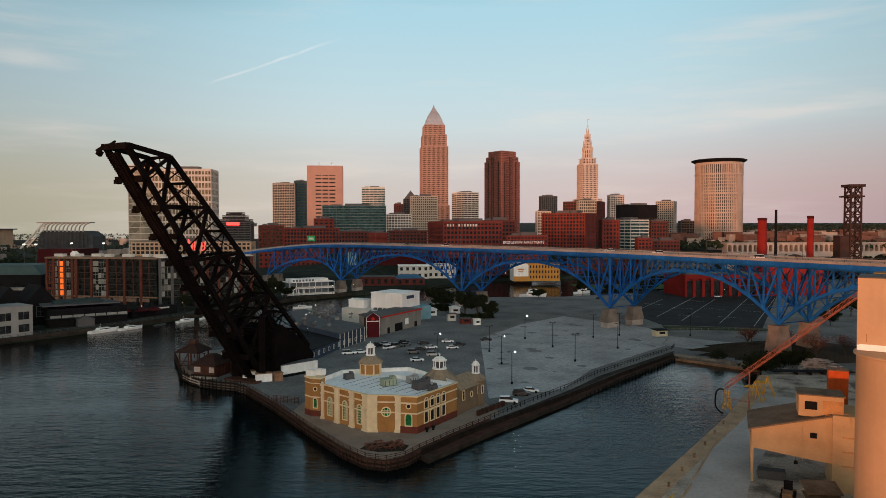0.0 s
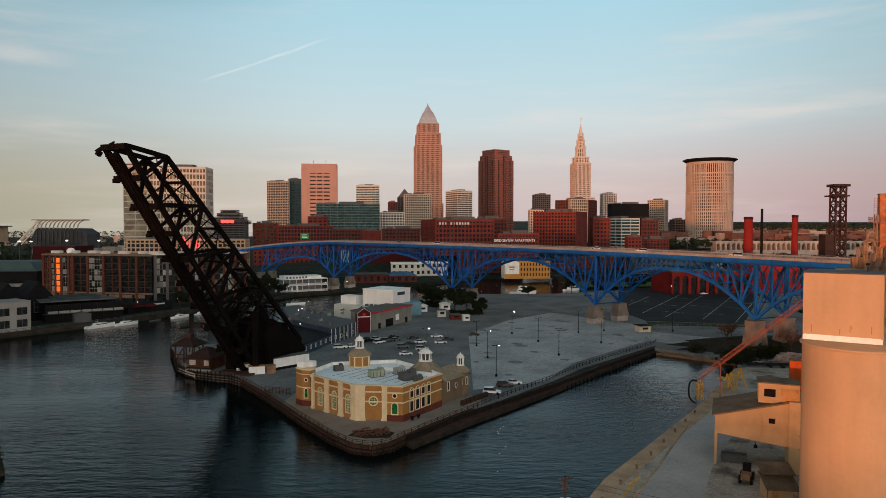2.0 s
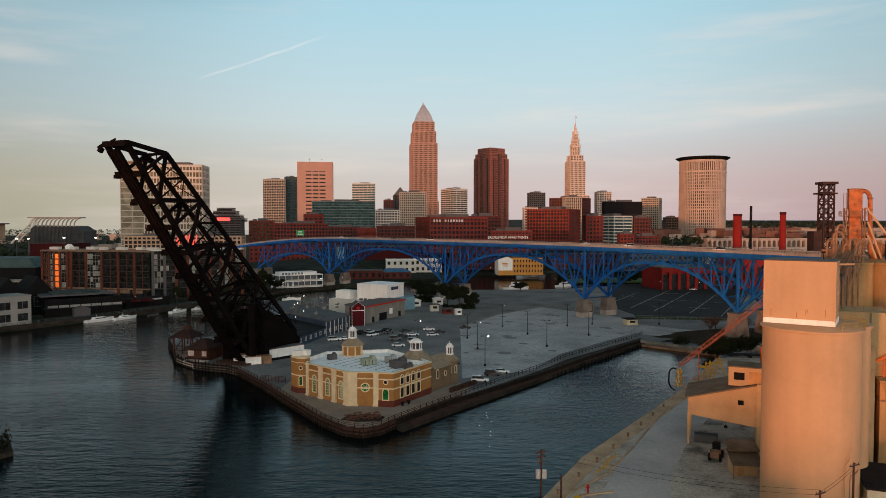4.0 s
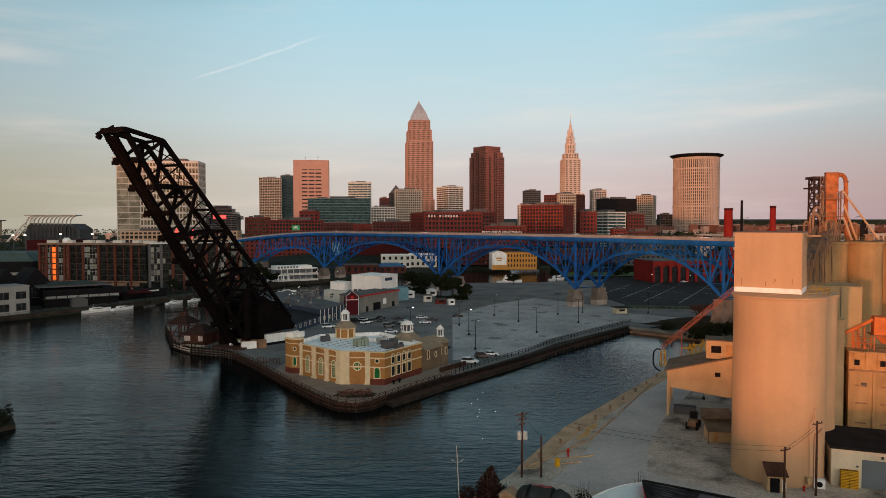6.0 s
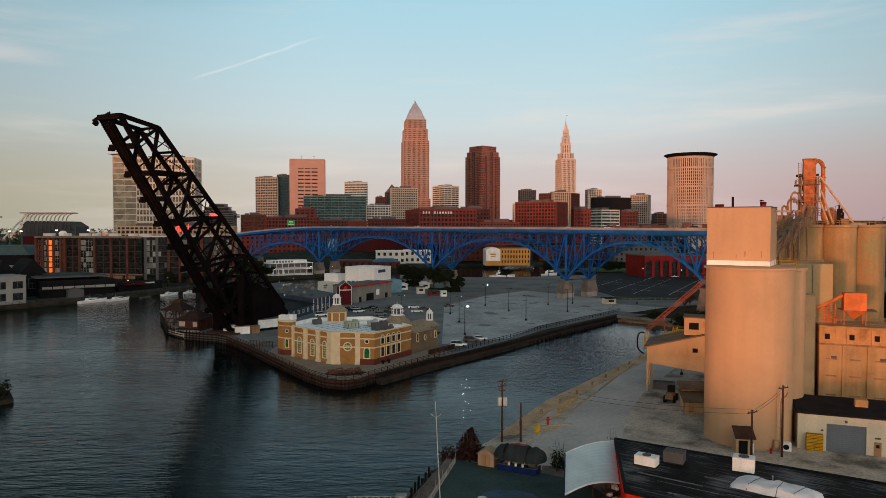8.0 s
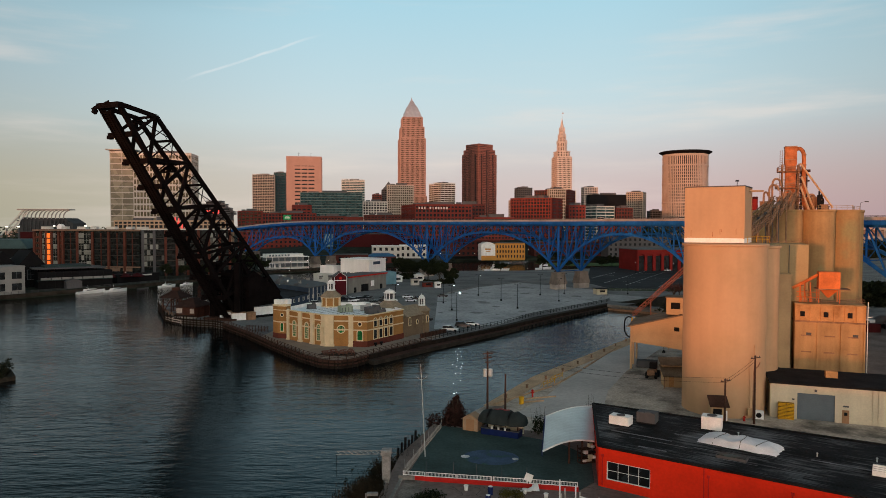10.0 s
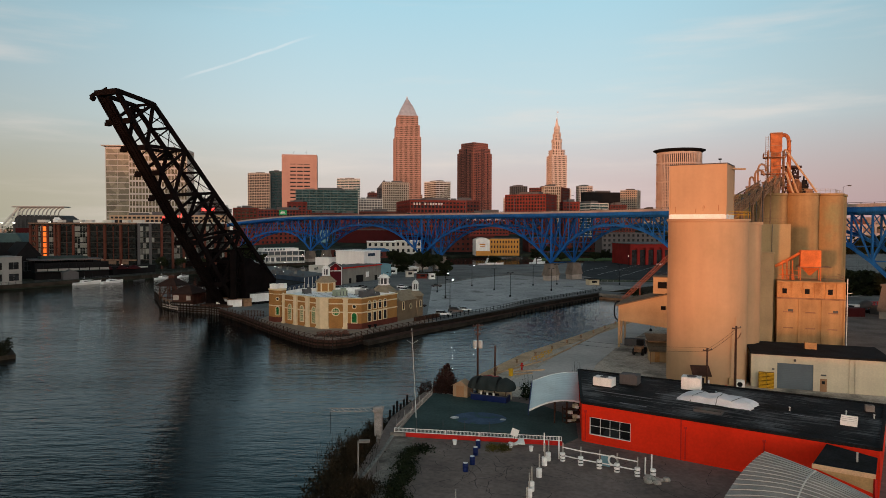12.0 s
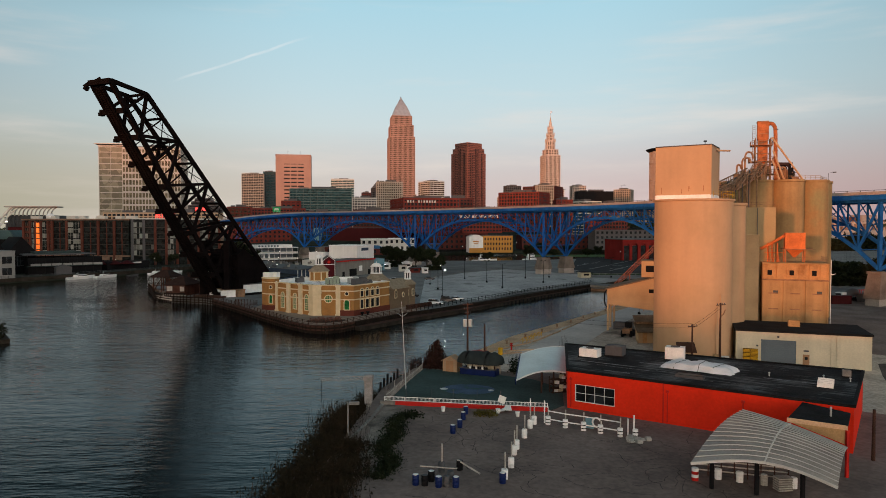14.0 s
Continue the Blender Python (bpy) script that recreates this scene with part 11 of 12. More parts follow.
    part("sign_frame", bm, M["grey"], s)
    s = thing("roof_sign", "red glowing roof sign on the stepped office", "sign", (-343, 1092, 49), 5)
    bm = B()
    box(bm, (10, 0, 4), (20, 0.6, 5))
    part("sign_face", bm, M["redlamp"], s)
    for k in range(4):
        bm = B()
        beam(bm, (2 + 5 * k, 0.5, 0), (2 + 5 * k, 0.5, 4), 0.4)
        part("sign_post", bm, M["grey"], s)


M["aptframe"] = surf("pale_window_frame", (0.25, 0.26, 0.24), 0.6, 0.12, 2, 0.05, 0.03)
M["aptframe2"] = surf("grey_balcony_concrete", (0.055, 0.05, 0.044), 0.8, 0.15, 3, 0.05, 0.05)
M["aptglass"] = glazing("apartment_glass", (0.012, 0.016, 0.016), 0.3, 1.3, 0.8)
M["aptcurtain"] = surf("pale_window_blind", (0.20, 0.21, 0.19), 0.6, 0.15, 1, 0.05, 0, random=0.5)
M["aptbrick"] = surf("orange_red_brick", (0.105, 0.037, 0.026), 0.85, 0.18, 4, 0.12, 0.15)
M["aptbrick2"] = surf("tan_render", (0.42, 0.30, 0.20), 0.85, 0.12, 6, 0.08, 0.1)
M["pale_brown"] = surf("tan_shop_fascia", (0.20, 0.13, 0.09), 0.8, 0.2, 3, 0.08, 0.1)
# orange metal; the sunset's reflection is in the base colour
M["sunset_pane"] = surf("mirrored_window", (0.85, 0.20, 0.04), 0.35, 0.1, 1.2, 0, 0.02, metal=1.0)
apartments()


def stepped_top():
    for k, (w, z) in enumerate(((62, 55), (50, 61), (36, 67), (24, 72))):
        b = thing("stepped_storey", "dark glass setback storey of the stepped office", "office storey", (-336, 1118, z - 6), 5, group="stepped office storeys")
        for s, mat, h in ((0.0, "glass", 3.6), (0.4, "grey", 1.4)):
            bm = B()
            box(bm, (0, 0, (1.8 if mat == "glass" else 4.9)), (w + s, 30 + s, h))
            part("glazing" if mat == "glass" else "band", bm, M[mat], b)


stepped_top()


def boat(label, at, rz, L, mat="boatwhite", cabin=True, decks=1):
    b = thing("motor_yacht" if L > 9 else "motor_boat", label, "boat", at, rz, group="moored boats")
    bm = B()
    n = 12
    rows = []
    for i in range(n + 1):
        u = i / n
        w = L * 0.15 * (1 - max(0, u - 0.45) ** 2 * 3.0)
        w = max(w, 0.04)
        sheer = 0.11 * L * (0.75 + 0.45 * u * u)
        x = -L / 2 + L * u
        rows.append([bm.verts.new((x, -w, sheer)), bm.verts.new((x - 0.02 * L, -w * 0.75, 0.02)), bm.verts.new((x - 0.02 * L, w * 0.75, 0.02)), bm.verts.new((x, w, sheer))])
    for a, c in zip(rows, rows[1:]):
        for k in range(4):
            bm.faces.new((a[k], a[(k + 1) % 4], c[(k + 1) % 4], c[k]))
    bm.faces.new(rows[0])
    bm.faces.new(rows[-1][::-1])
    bmesh.ops.recalc_face_normals(bm, faces=bm.faces[:])
    part("hull", bm, M[mat], b)
    if cabin:
        z = 0.085 * L
        for d in range(decks):
            bm = B()
            l2 = L * (0.52 - 0.14 * d)
            h = 0.075 * L if decks == 1 else 1.9
            prof = [(-l2 * 0.5, z), (l2 * 0.5, z), (l2 * 0.28, z + h), (-l2 * 0.45, z + h)]
            slab_from(bm, prof, -L * 0.1, L * 0.1)
            bmesh.ops.recalc_face_normals(bm, faces=bm.faces[:])
            cab = part("cabin", bm, M["boatwhite"], b)
            bm = B()
            box(bm, (-l2 * 0.05, 0, z + h * 0.58), (l2 * 0.72, L * 0.205, h * 0.36))
            part("cabin_window", bm, M["glass"], cab)
            z += h
        bm = B()
        rod(bm, (-L * 0.1, 0, z - 0.2), (-L * 0.14, 0, z + 0.14 * L), 0.05, 0.03, 5)
        beam(bm, (-L * 0.16, -L * 0.06, z + 0.05 * L), (-L * 0.16, L * 0.06, z + 0.05 * L), 0.1)
        part("mast", bm, M["white"], b)
    return b


boat("long white motor yacht moored at the river walk", (-152.6, 309, 0.0), 56, 13.5)
boat("white motor cruiser moored at the river walk", (-144.2, 317, 0.0), 58, 11.5)
boat("white motor cruiser moored farther up the quay", (-128.2, 342, 0.0), 62, 10.5)
boat("small white motor boat by the quay", (-122.2, 354.6, 0.0), 62, 8)
boat("grey dinghy moored between cruisers", (-136, 329.6, 0.0), 60, 6.5, "grey", False)
boat("white motor cruiser lying in the river", (-81.5, 399, 0.0), 18, 11)
boat("white motor cruiser by the bridge pier", (-58, 446, 0.0), 10, 7)
boat("white two-deck river cruise boat", (61, 463, 0.0), 6, 18, "boatwhite", True, 2)
boat("white tour boat moored on the far bank", (99, 487, 0.0), 30, 14, "boatwhite", True, 2)


def stadium():
    s = thing("stadium", "grey concrete stadium stand with raked upper deck", "stadium", (-606, 1030, 4))
    bm = B()
    slab_from(bm, [(0, 0), (82, 0), (82, 30), (70, 38), (6, 39), (0, 24)], 0, 40)
    bmesh.ops.recalc_face_normals(bm, faces=bm.faces[:])
    part("stand", bm, M["standgrey"], s)
    for k in range(12):
        bm = B()
        x = 8 + k * 6.0
        tube(bm, [(x - 5, -2, 37), (x - 4, -2.4, 43), (x, -2.8, 48), (x + 6, -3, 50.5)], 0.9, 6, 3)
        part("rib", bm, M["pale_grey"], s)
        bm = B()
        beam(bm, (x, -2, 0), (x, -2, 36), 1.4)
        part("column", bm, M["standgrey"], s)
    for k, z in enumerate((10, 18, 26, 34)):
        bm = B()
        box(bm, (38, -2.4, z), (76, 2, 1.6))
        part("concourse", bm, M["standgrey"], s)
    bm = B()
    prism(bm, [(2, -6), (80, -6), (76, 20), (4, 20)], 50, 51.6)
    part("roof_plate", bm, M["pale_grey"], s)
    bm = B()
    beam(bm, (-24, -4, 12), (12, -4, 50), 2.0)
    beam(bm, (-14, -4, 14), (16, -4, 46), 1.4)
    for u in (0.15, 0.4, 0.65, 0.9):
        beam(bm, (-24 + 36 * u, -4, 12 + 38 * u), (-14 + 30 * u, -4, 14 + 32 * u), 0.9)
    part("end_rib", bm, M["pale"], s)
    a = thing("arena_hall", "tan flat-roofed hall on the far bank", "hall", (-600, 690, 3))
    bm = B()
    prism(bm, [(0, 0), (138, 0), (132, 60), (0, 60)], 26, 42)
    part("upper_wall", bm, M["aptbrick2"], a)
    bm = B()
    prism(bm, [(4, 4), (120, 4), (120, 56), (4, 56)], 0, 26)
    part("lower_wall", bm, M["black"], a)
    bm = B()
    prism(bm, [(-3, -3), (141, -3), (135, 63), (-3, 63)], 42, 43.2)
    part("roof", bm, M["grey"], a)
    bm = B()
    prism(bm, [(182, 20), (225, 20), (225, 60), (182, 60)], 4, 22)
    part("red_block", bm, M["darkred"], a)
    for x, y, z in ((-420, 690, 30), (-408, 690, 30), (-372, 690, 31), (-340, 690, 31)):
        p = thing("flood_lamp", "bright flood lamp on a short mast", "flood lamp", (x, y, 2), group="flood lamps")
        bm = B()
        rod(bm, (0, 0, 0), (0, 0, z - 2), 0.4, 0.3, 6)
        part("mast", bm, M["grey"], p)
        bm = B()
        box(bm, (0, 0, z - 1.6), (2.2, 0.8, 1.2))
        part("lamp_head", bm, M["lamp_far"], p)
    t = thing("teal_shed", "long low shed with a teal metal roof", "shed", (-330, 436, 3), 4)
    bm = B()
    prism(bm, [(0, 0), (72, 0), (72, 30), (0, 30)], 0, 14)
    part("wall", bm, M["black"], t)
    bm = B()
    slab_from(bm, [(-1, 14), (73, 14), (68, 20), (4, 20)], -1, 31)
    bmesh.ops.recalc_face_normals(bm, faces=bm.faces[:])
    part("roof", bm, M["teal"], t)
    v = thing("ramp_road", "raised road ramp on columns across the far bank", "road ramp", (-420, 380, 3))
    bm = B()
    beam(bm, (0, 0, 9), (185, 16, 9), 8, 1.2)
    part("deck", bm, M["quay"], v)
    for k in range(10):
        bm = B()
        beam(bm, (k * 19, k * 1.6, -2), (k * 19, k * 1.6, 8.4), 1.2)
        part("column", bm, M["quay"], v)


M["standgrey"] = surf("stadium_concrete", (0.06, 0.064, 0.068), 0.85, 0.2, 12, 0.1, 0.1)
M["lamp_far"] = glow("flood_light", (1.0, 0.95, 0.85), 1.8)
stadium()


def spit():
    ground_patch("spit", "low overgrown spit of land on the river", [(-200, 60), (-86, 112), (-79, 121), (-84, 128), (-130, 120), (-220, 100)], 0.9, "earth", -2)
    bush_row("spit_brush", "dark brush covering the low spit", [(-81, 122), (-96, 117), (-130, 101)], 0.8, 6, 6.4, 46, 0.3, 41, "darkbush", 0.3)


spit()

# ---- far bank under and behind the viaduct ----
def arch_row(bm, x0, x1, z0, z1, n, y, depth, rise):
    """A wall pierced by round arches, built as piers, spandrels and a band."""
    w = (x1 - x0) / n
    for i in range(n):
        a, b = x0 + i * w, x0 + (i + 1) * w
        pw = w * 0.16
        r = (w - 2 * pw) / 2
        c = (a + b) / 2
        zs = z1 - rise - r
        k = 8
        out = [(a, z0), (a + pw, z0), (a + pw, zs)] + [(c - r * math.cos(math.pi * j / k), zs + r * math.sin(math.pi * j / k)) for j in range(1, k)] + [(b - pw, zs), (b - pw, z0), (b, z0), (b, z1), (a, z1)]
        lo = [bm.verts.new((x, y, z)) for x, z in out]
        hi = [bm.verts.new((x, y + depth, z)) for x, z in out]
        # the face is split so that every polygon is simple
        bm.faces.new(lo)
        bm.faces.new(hi[::-1])
        m = len(out)
        for j in range(m):
            bm.faces.new((lo[j], hi[j], hi[(j + 1) % m], lo[(j + 1) % m]))
    bmesh.ops.remove_doubles(bm, verts=bm.verts[:], dist=0.001)
    bmesh.ops.recalc_face_normals(bm, faces=bm.faces[:])


def powerhouse():
    p = thing("powerhouse", "red brick powerhouse with tall round-arched windows", "building", (155.5, 441, 2), 8)
    bm = B()
    arch_row(bm, 0, 56, 0, 14.5, 9, 0, 1.0, 2.6)
    part("arcade_wall", bm, M["brightbrick"], p)
    for k in range(9):
        bm = B()
        box(bm, (56 / 9 * (k + 0.5), 1.2, 5.2), (4.4, 0.3, 10.4))
        part("window_pane", bm, M["glass"], p)
    bm = B()
    box(bm, (28, 16, 7.2), (56, 29, 14.4))
    part("body", bm, M["brightbrick"], p)
    bm = B()
    box(bm, (28, 15.5, 14.7), (57, 32, 0.6))
    part("roof", bm, M["grey"], p)
    w = thing("powerhouse_wing", "taller red brick powerhouse wing", "building", (210, 446, 2), 8)
    bm = B()
    box(bm, (22, 14, 10), (44, 28, 20))
    part("wall", bm, M["brightbrick"], w)
    for k in range(8):
        window(w, (2.8 + 5.5 * k, 0, 6), 0, 2.6, 9, True, M["brightbrick"], M["glass"], 0.3, None)
    for x, y, top, r in ((230.3, 497, 53.2, 3.0), (250.1, 469, 54.2, 2.0)):
        c = thing("chimney", "tall red brick chimney stack", "chimney", (x, y, 2), group="red chimneys")
        bm = B()
        lathe(bm, [(r * 1.25, 0), (r * 1.1, top * 0.5), (r, top - 5), (r, top - 3), (r * 1.06, top - 2.8), (r * 1.06, top - 2)], n=16)
        smooth(part("shaft", bm, M["brightbrick"], c))
        bm = B()
        lathe(bm, [(r * 1.02, top - 3.6), (r * 1.08, top - 3.2), (r * 1.08, top - 2.0), (r, top - 1.8)], n=16)
        part("cap", bm, M["darkred"], c)
    c = thing("steel_stack", "thin black steel stack beside the chimney", "chimney", (244.0, 505, 2))
    bm = B()
    rod(bm, (0, 0, 0), (0, 0, 57.5), 1.1, 0.9, 10)
    part("shaft", bm, M["black"], c)


M["brightbrick"] = surf("bright_red_brick", (0.20, 0.018, 0.015), 0.85, 0.15, 6, 0.1, 0.15)
powerhouse()


def lift_tower():
    t = thing("lift_bridge_tower", "dark steel lattice tower of a lift bridge", "bridge tower", (327, 550, 10))
    H, a = 70, 4.1
    for sx in (-1, 1):
        for sy in (-1, 1):
            bm = B()
            beam(bm, (sx * a * 1.1, sy * a, -8), (sx * a, sy * a, H), 1.1)
            part("leg", bm, M["darksteel"], t)
    n = 9
    for k in range(n):
        bm = B()
        z0, z1 = k * H / n, (k + 1) * H / n
        for (x0, y0), (x1, y1) in (((-a, -a), (a, -a)), ((a, -a), (a, a)), ((a, a), (-a, a)), ((-a, a), (-a, -a))):
            beam(bm, (x0, y0, z0), (x1, y1, z1), 0.6)
            beam(bm, (x1, y1, z0), (x0, y0, z1), 0.6)
            beam(bm, (x0, y0, z1), (x1, y1, z1), 0.7)
        tagged(part("bracing", bm, M["darksteel"], t), kind="stuff")
    bm = B()
    box(bm, (-1, 0, H - 9), (13.5, 12.5, 1.2))
    part("machinery_deck", bm, M["darksteel"], t)
    bm = B()
    box(bm, (0, 0, H - 0.5), (12.5, 12.5, 2))
    part("sheave_deck", bm, M["darksteel"], t)
    bm = B()
    box(bm, (-9, 0, 15), (7, 10, 30))
    part("counterweight", bm, M["darksteel"], t)


M["darksteel"] = surf("dark_red_steel", (0.045, 0.025, 0.022), 0.7, 0.25, 5, 0.15, 0.1)
lift_tower()


def arch_viaduct():
    v = thing("arcade_bridge", "long white concrete arcade bridge across the valley", "bridge", (285, 690, 14), 4, kind="structure")
    bm = B()
    arch_row(bm, 0, 330, 8, 16.2, 62, 0, 12, 1.2)
    part("upper_arcade", bm, M["arcade"], v)
    bm = B()
    box(bm, (165, 6, 16.6), (332, 13, 1.0))
    part("deck", bm, M["arcade"], v)
    bm = B()
    arch_row(bm, 0, 330, -12, 8, 7, 0.6, 11, 2.5)
    part("lower_arcade", bm, M["arcade"], v)


M["arcade"] = surf("white_bridge_concrete", (0.40, 0.34, 0.30), 0.8, 0.1, 10, 0.06, 0.1)
arch_viaduct()
bush_row("valley_trees", "dark wooded slope below the arcade bridge", [(285, 655), (440, 660), (640, 670)], 1.9, 26, 20, 34, 1.8, 72, "leaf", 0)


def ochre_building():
    b = thing("ochre_building", "three-storey ochre riverside building with a white gable end", "building", (69.5, 560, 3), 4)
    bm = B()
    prism(bm, [(0, 0), (26, 0), (26, 18), (0, 18)], 0, 14.6)
    part("wall", bm, M["mustard_plain"], b)
    for i in range(10):
        for j in range(3):
            window(b, (1.8 + 2.5 * i, 0, 2.2 + 4.2 * j), 0, 1.3, 2.4, False, M["mustard_plain"], M["glass"], 0.1, None)
    bm = B()
    prism(bm, [(-12.2, -1), (-0.1, -1), (-0.1, 18), (-12.2, 18)], 0, 13.4)
    part("white_end", bm, M["white"], b)
    bm = B()
    slab_from(bm, [(-12.4, 13.4), (0, 13.4), (-4, 15.4), (-8.4, 15.4)], -1, 18)
    bmesh.ops.recalc_face_normals(bm, faces=bm.faces[:])
    part("gable", bm, M["white"], b)
    bm = B()
    box(bm, (-6.5, -1.15, 9.6), (5, 0.2, 1.2))
    box(bm, (-6.5, -1.15, 7.8), (4, 0.2, 0.7))
    part("sign_bar", bm, M["mustard_plain"], b)
    bm = B()
    box(bm, (13, 9, 14.9), (26.6, 18.6, 0.6))
    part("roof", bm, M["grey"], b)
    bm = B()
    prism(bm, [(-12.2, -1.2), (0, -1.2), (0, -1.0), (-12.2, -1.0)], 0, 4)
    part("base_band", bm, M["mustard_plain"], b)


ochre_building()


def low_far():
    for name, lab, cat, x, y, w, d, h, z, rz, wall, roof in (
            ("white_warehouse", "white low warehouse on the far bank", "warehouse", -38, 586, 26, 18, 11, 3, 5, "pale", "roofwhite"),
            ("white_office", "white two-storey office with dark windows on the far bank", "office", -13, 592, 24, 18, 11.5, 3, 5, "pale", "roofwhite"),
            ("dark_red_hall", "huge plain dark red hall behind the viaduct", "hall", -72, 640, 92, 30, 22, 2, 4, "darkred", "grey"),
            ("brown_boathouse", "low brown boathouse on the far bank", "boathouse", -66, 522, 30, 16, 7, 2, 8, "darkbrick", "grey"),
            ("blue_roofed_bar", "low riverside bar with a bright blue roof", "bar", -36, 530, 22, 14, 5.5, 2, 10, "darkbrick", "blueroof"),
            ("brick_mill", "red brick mill block seen under the viaduct", "warehouse", -182, 680, 64, 24, 22, 4, 5, "brick", "grey"),
            ("blue_tower_house", "pale blue narrow building under the viaduct", "building", -88, 636, 8, 10, 20, 4, 4, "skyblue", "grey"),
            ("purple_kiosk", "low dark riverside kiosk", "kiosk", 20, 585, 12, 8, 7, 2, 6, "navy", "grey"),
            ("brown_works", "long brown brick works on the far bank", "warehouse", 116, 640, 70, 24, 14, 3, 6, "darkbrick", "grey"),
            ("red_row", "red brick block behind the ochre building", "warehouse", 20, 612, 60, 20, 24, 4, 5, "darkbrick", "grey"),
            ("stone_row", "grey stone block under the viaduct", "warehouse", 178, 600, 60, 20, 18, 4, 5, "grey", "grey"),
            ("riverside_depot", "low white depot behind the works", "depot", 172, 258, 30, 14, 6, 2, -22, "cream_pale", "tar")):
        b = thing(name, lab, cat, (x, y, z), rz)
        bm = B()
        box(bm, (w / 2, d / 2, h / 2), (w, d, h))
        part("wall", bm, M[wall], b)
        bm = B()
        if roof == "blueroof":
            slab_from(bm, [(-0.6, h), (w + 0.6, h), (w * 0.8, h + 2.4), (w * 0.2, h + 2.4)], -0.6, d + 0.6)
            bmesh.ops.recalc_face_normals(bm, faces=bm.faces[:])
        else:
            box(bm, (w / 2, d / 2, h + 0.25), (w + 0.5, d + 0.5, 0.5))
        part("roof", bm, M[roof], b)
        if name not in ("dark_red_hall", "blue_tower_house"):
            n, m = max(2, int(w / 4.5)), max(1, int(h / 4.2))
            for i in range(n):
                for j in range(m):
                    bm = B()
                    box(bm, ((i + 0.5) * w / n, -0.03, (j + 0.55) * h / m), (w / n * 0.45, 0.14, h / m * 0.5))
                    part("window_pane", bm, M["glass"], b)
    h = thing("lake_bar", "white two-deck riverside restaurant with open balconies", "restaurant", (-101, 452, 2), 30)
    for z in (0, 4.2, 8.4):
        bm = B()
        box(bm, (15, 6, z + 0.2), (32, 14, 0.4))
        part("deck_slab", bm, M["white"], h)
    bm = B()
    box(bm, (15, 8, 4.2), (28, 8, 8.0))
    part("wall", bm, M["grey_blue"], h)
    bm = B()
    box(bm, (14, 6, 9.6), (26, 11, 2.2))
    part("sign_storey", bm, M["white"], h)
    bm = B()
    for k in range(7):
        box(bm, (3 + 2.2 * k, 0.42, 9.7), (1.4, 0.1, 1.3))
    part("sign_bar", bm, M["grey_blue"], h)
    for z in (1.0, 5.2):
        bm = B()
        box(bm, (15, -0.9, z), (31.5, 0.1, 1.0))
        part("balustrade", bm, M["pale"], h)
    for k in range(8):
        bm = B()
        beam(bm, (k * 4.4, -0.8, 0), (k * 4.4, -0.8, 8.4), 0.25)
        part("post", bm, M["white"], h)
    for k in range(5):
        u = thing("white_parasol", "folded white parasol on the dock", "parasol", (-104 + 3.1 * k, 444 + 2.2 * k, 2), group="white parasols")
        bm = B()
        lathe(bm, [(0.1, 0), (0.1, 1.2), (0.8, 1.4), (0.2, 4.4)], n=6)
        part("canopy", bm, M["white"], u)


M["blueroof"] = surf("bright_blue_roof", (0.04, 0.14, 0.28), 0.6, 0.12, 5, 0.06, 0.1)
low_far()


def deck_traffic():
    for s, off, paint, suv in ((60, 3, "car_white", 1), (96, 12, "car_white", 0), (150, 4, "car_silver", 0), (210, 4, "car_white", 1), (255, 12, "car_dark_grey", 0), (300, 4, "car_white", 0), (12, 4, "car_white", 1), (-40, 4, "car_white", 1), (-70, 11, "car_white", 0)):
        p = on_bridge(s, off, DECK_Z)
        car(tuple(p), math.degrees(math.atan2(bridge_heading(s).y, bridge_heading(s).x)), paint, bool(suv))
    for s, w in ((345, 6),):
        p = on_bridge(s, 19.5, DECK_Z - 2)
        g = thing("highway_sign", "green overhead highway sign", "road sign", tuple(p))
        bm = B()
        box(bm, (0, 0, 7), (w, 0.3, 4))
        part("panel", bm, M["greensign"], g)
        bm = B()
        for k in (-0.4, 0.4):
            beam(bm, (w * k, 0.3, 0), (w * k, 0.3, 9), 0.4)
        part("post", bm, M["grey"], g)
        bm = B()
        for k in range(3):
            box(bm, (0, -0.18, 6 + k), (w * (0.7 - 0.1 * k), 0.06, 0.35))
        part("text_bar", bm, M["white"], g)
    for k in range(14):
        p = on_bridge(-170 + k * 40, -2.0, DECK_Z)
        l = thing("bridge_lamp", "thin lamp standard on the viaduct", "street lamp", tuple(p), group="viaduct lamps")
        bm = B()
        rod(bm, (0, 0, 0), (0, 0, 8), 0.1, 0.06, 5)
        rod(bm, (0, 0, 8), (1.6, 1.0, 8.4), 0.05, 0.05, 5)
        part("pole", bm, M["grey"], l)
        bm = B()
        box(bm, (1.8, 1.1, 8.35), (0.8, 0.4, 0.2))
        part("lamp_head", bm, M["grey"], l)


deck_traffic()


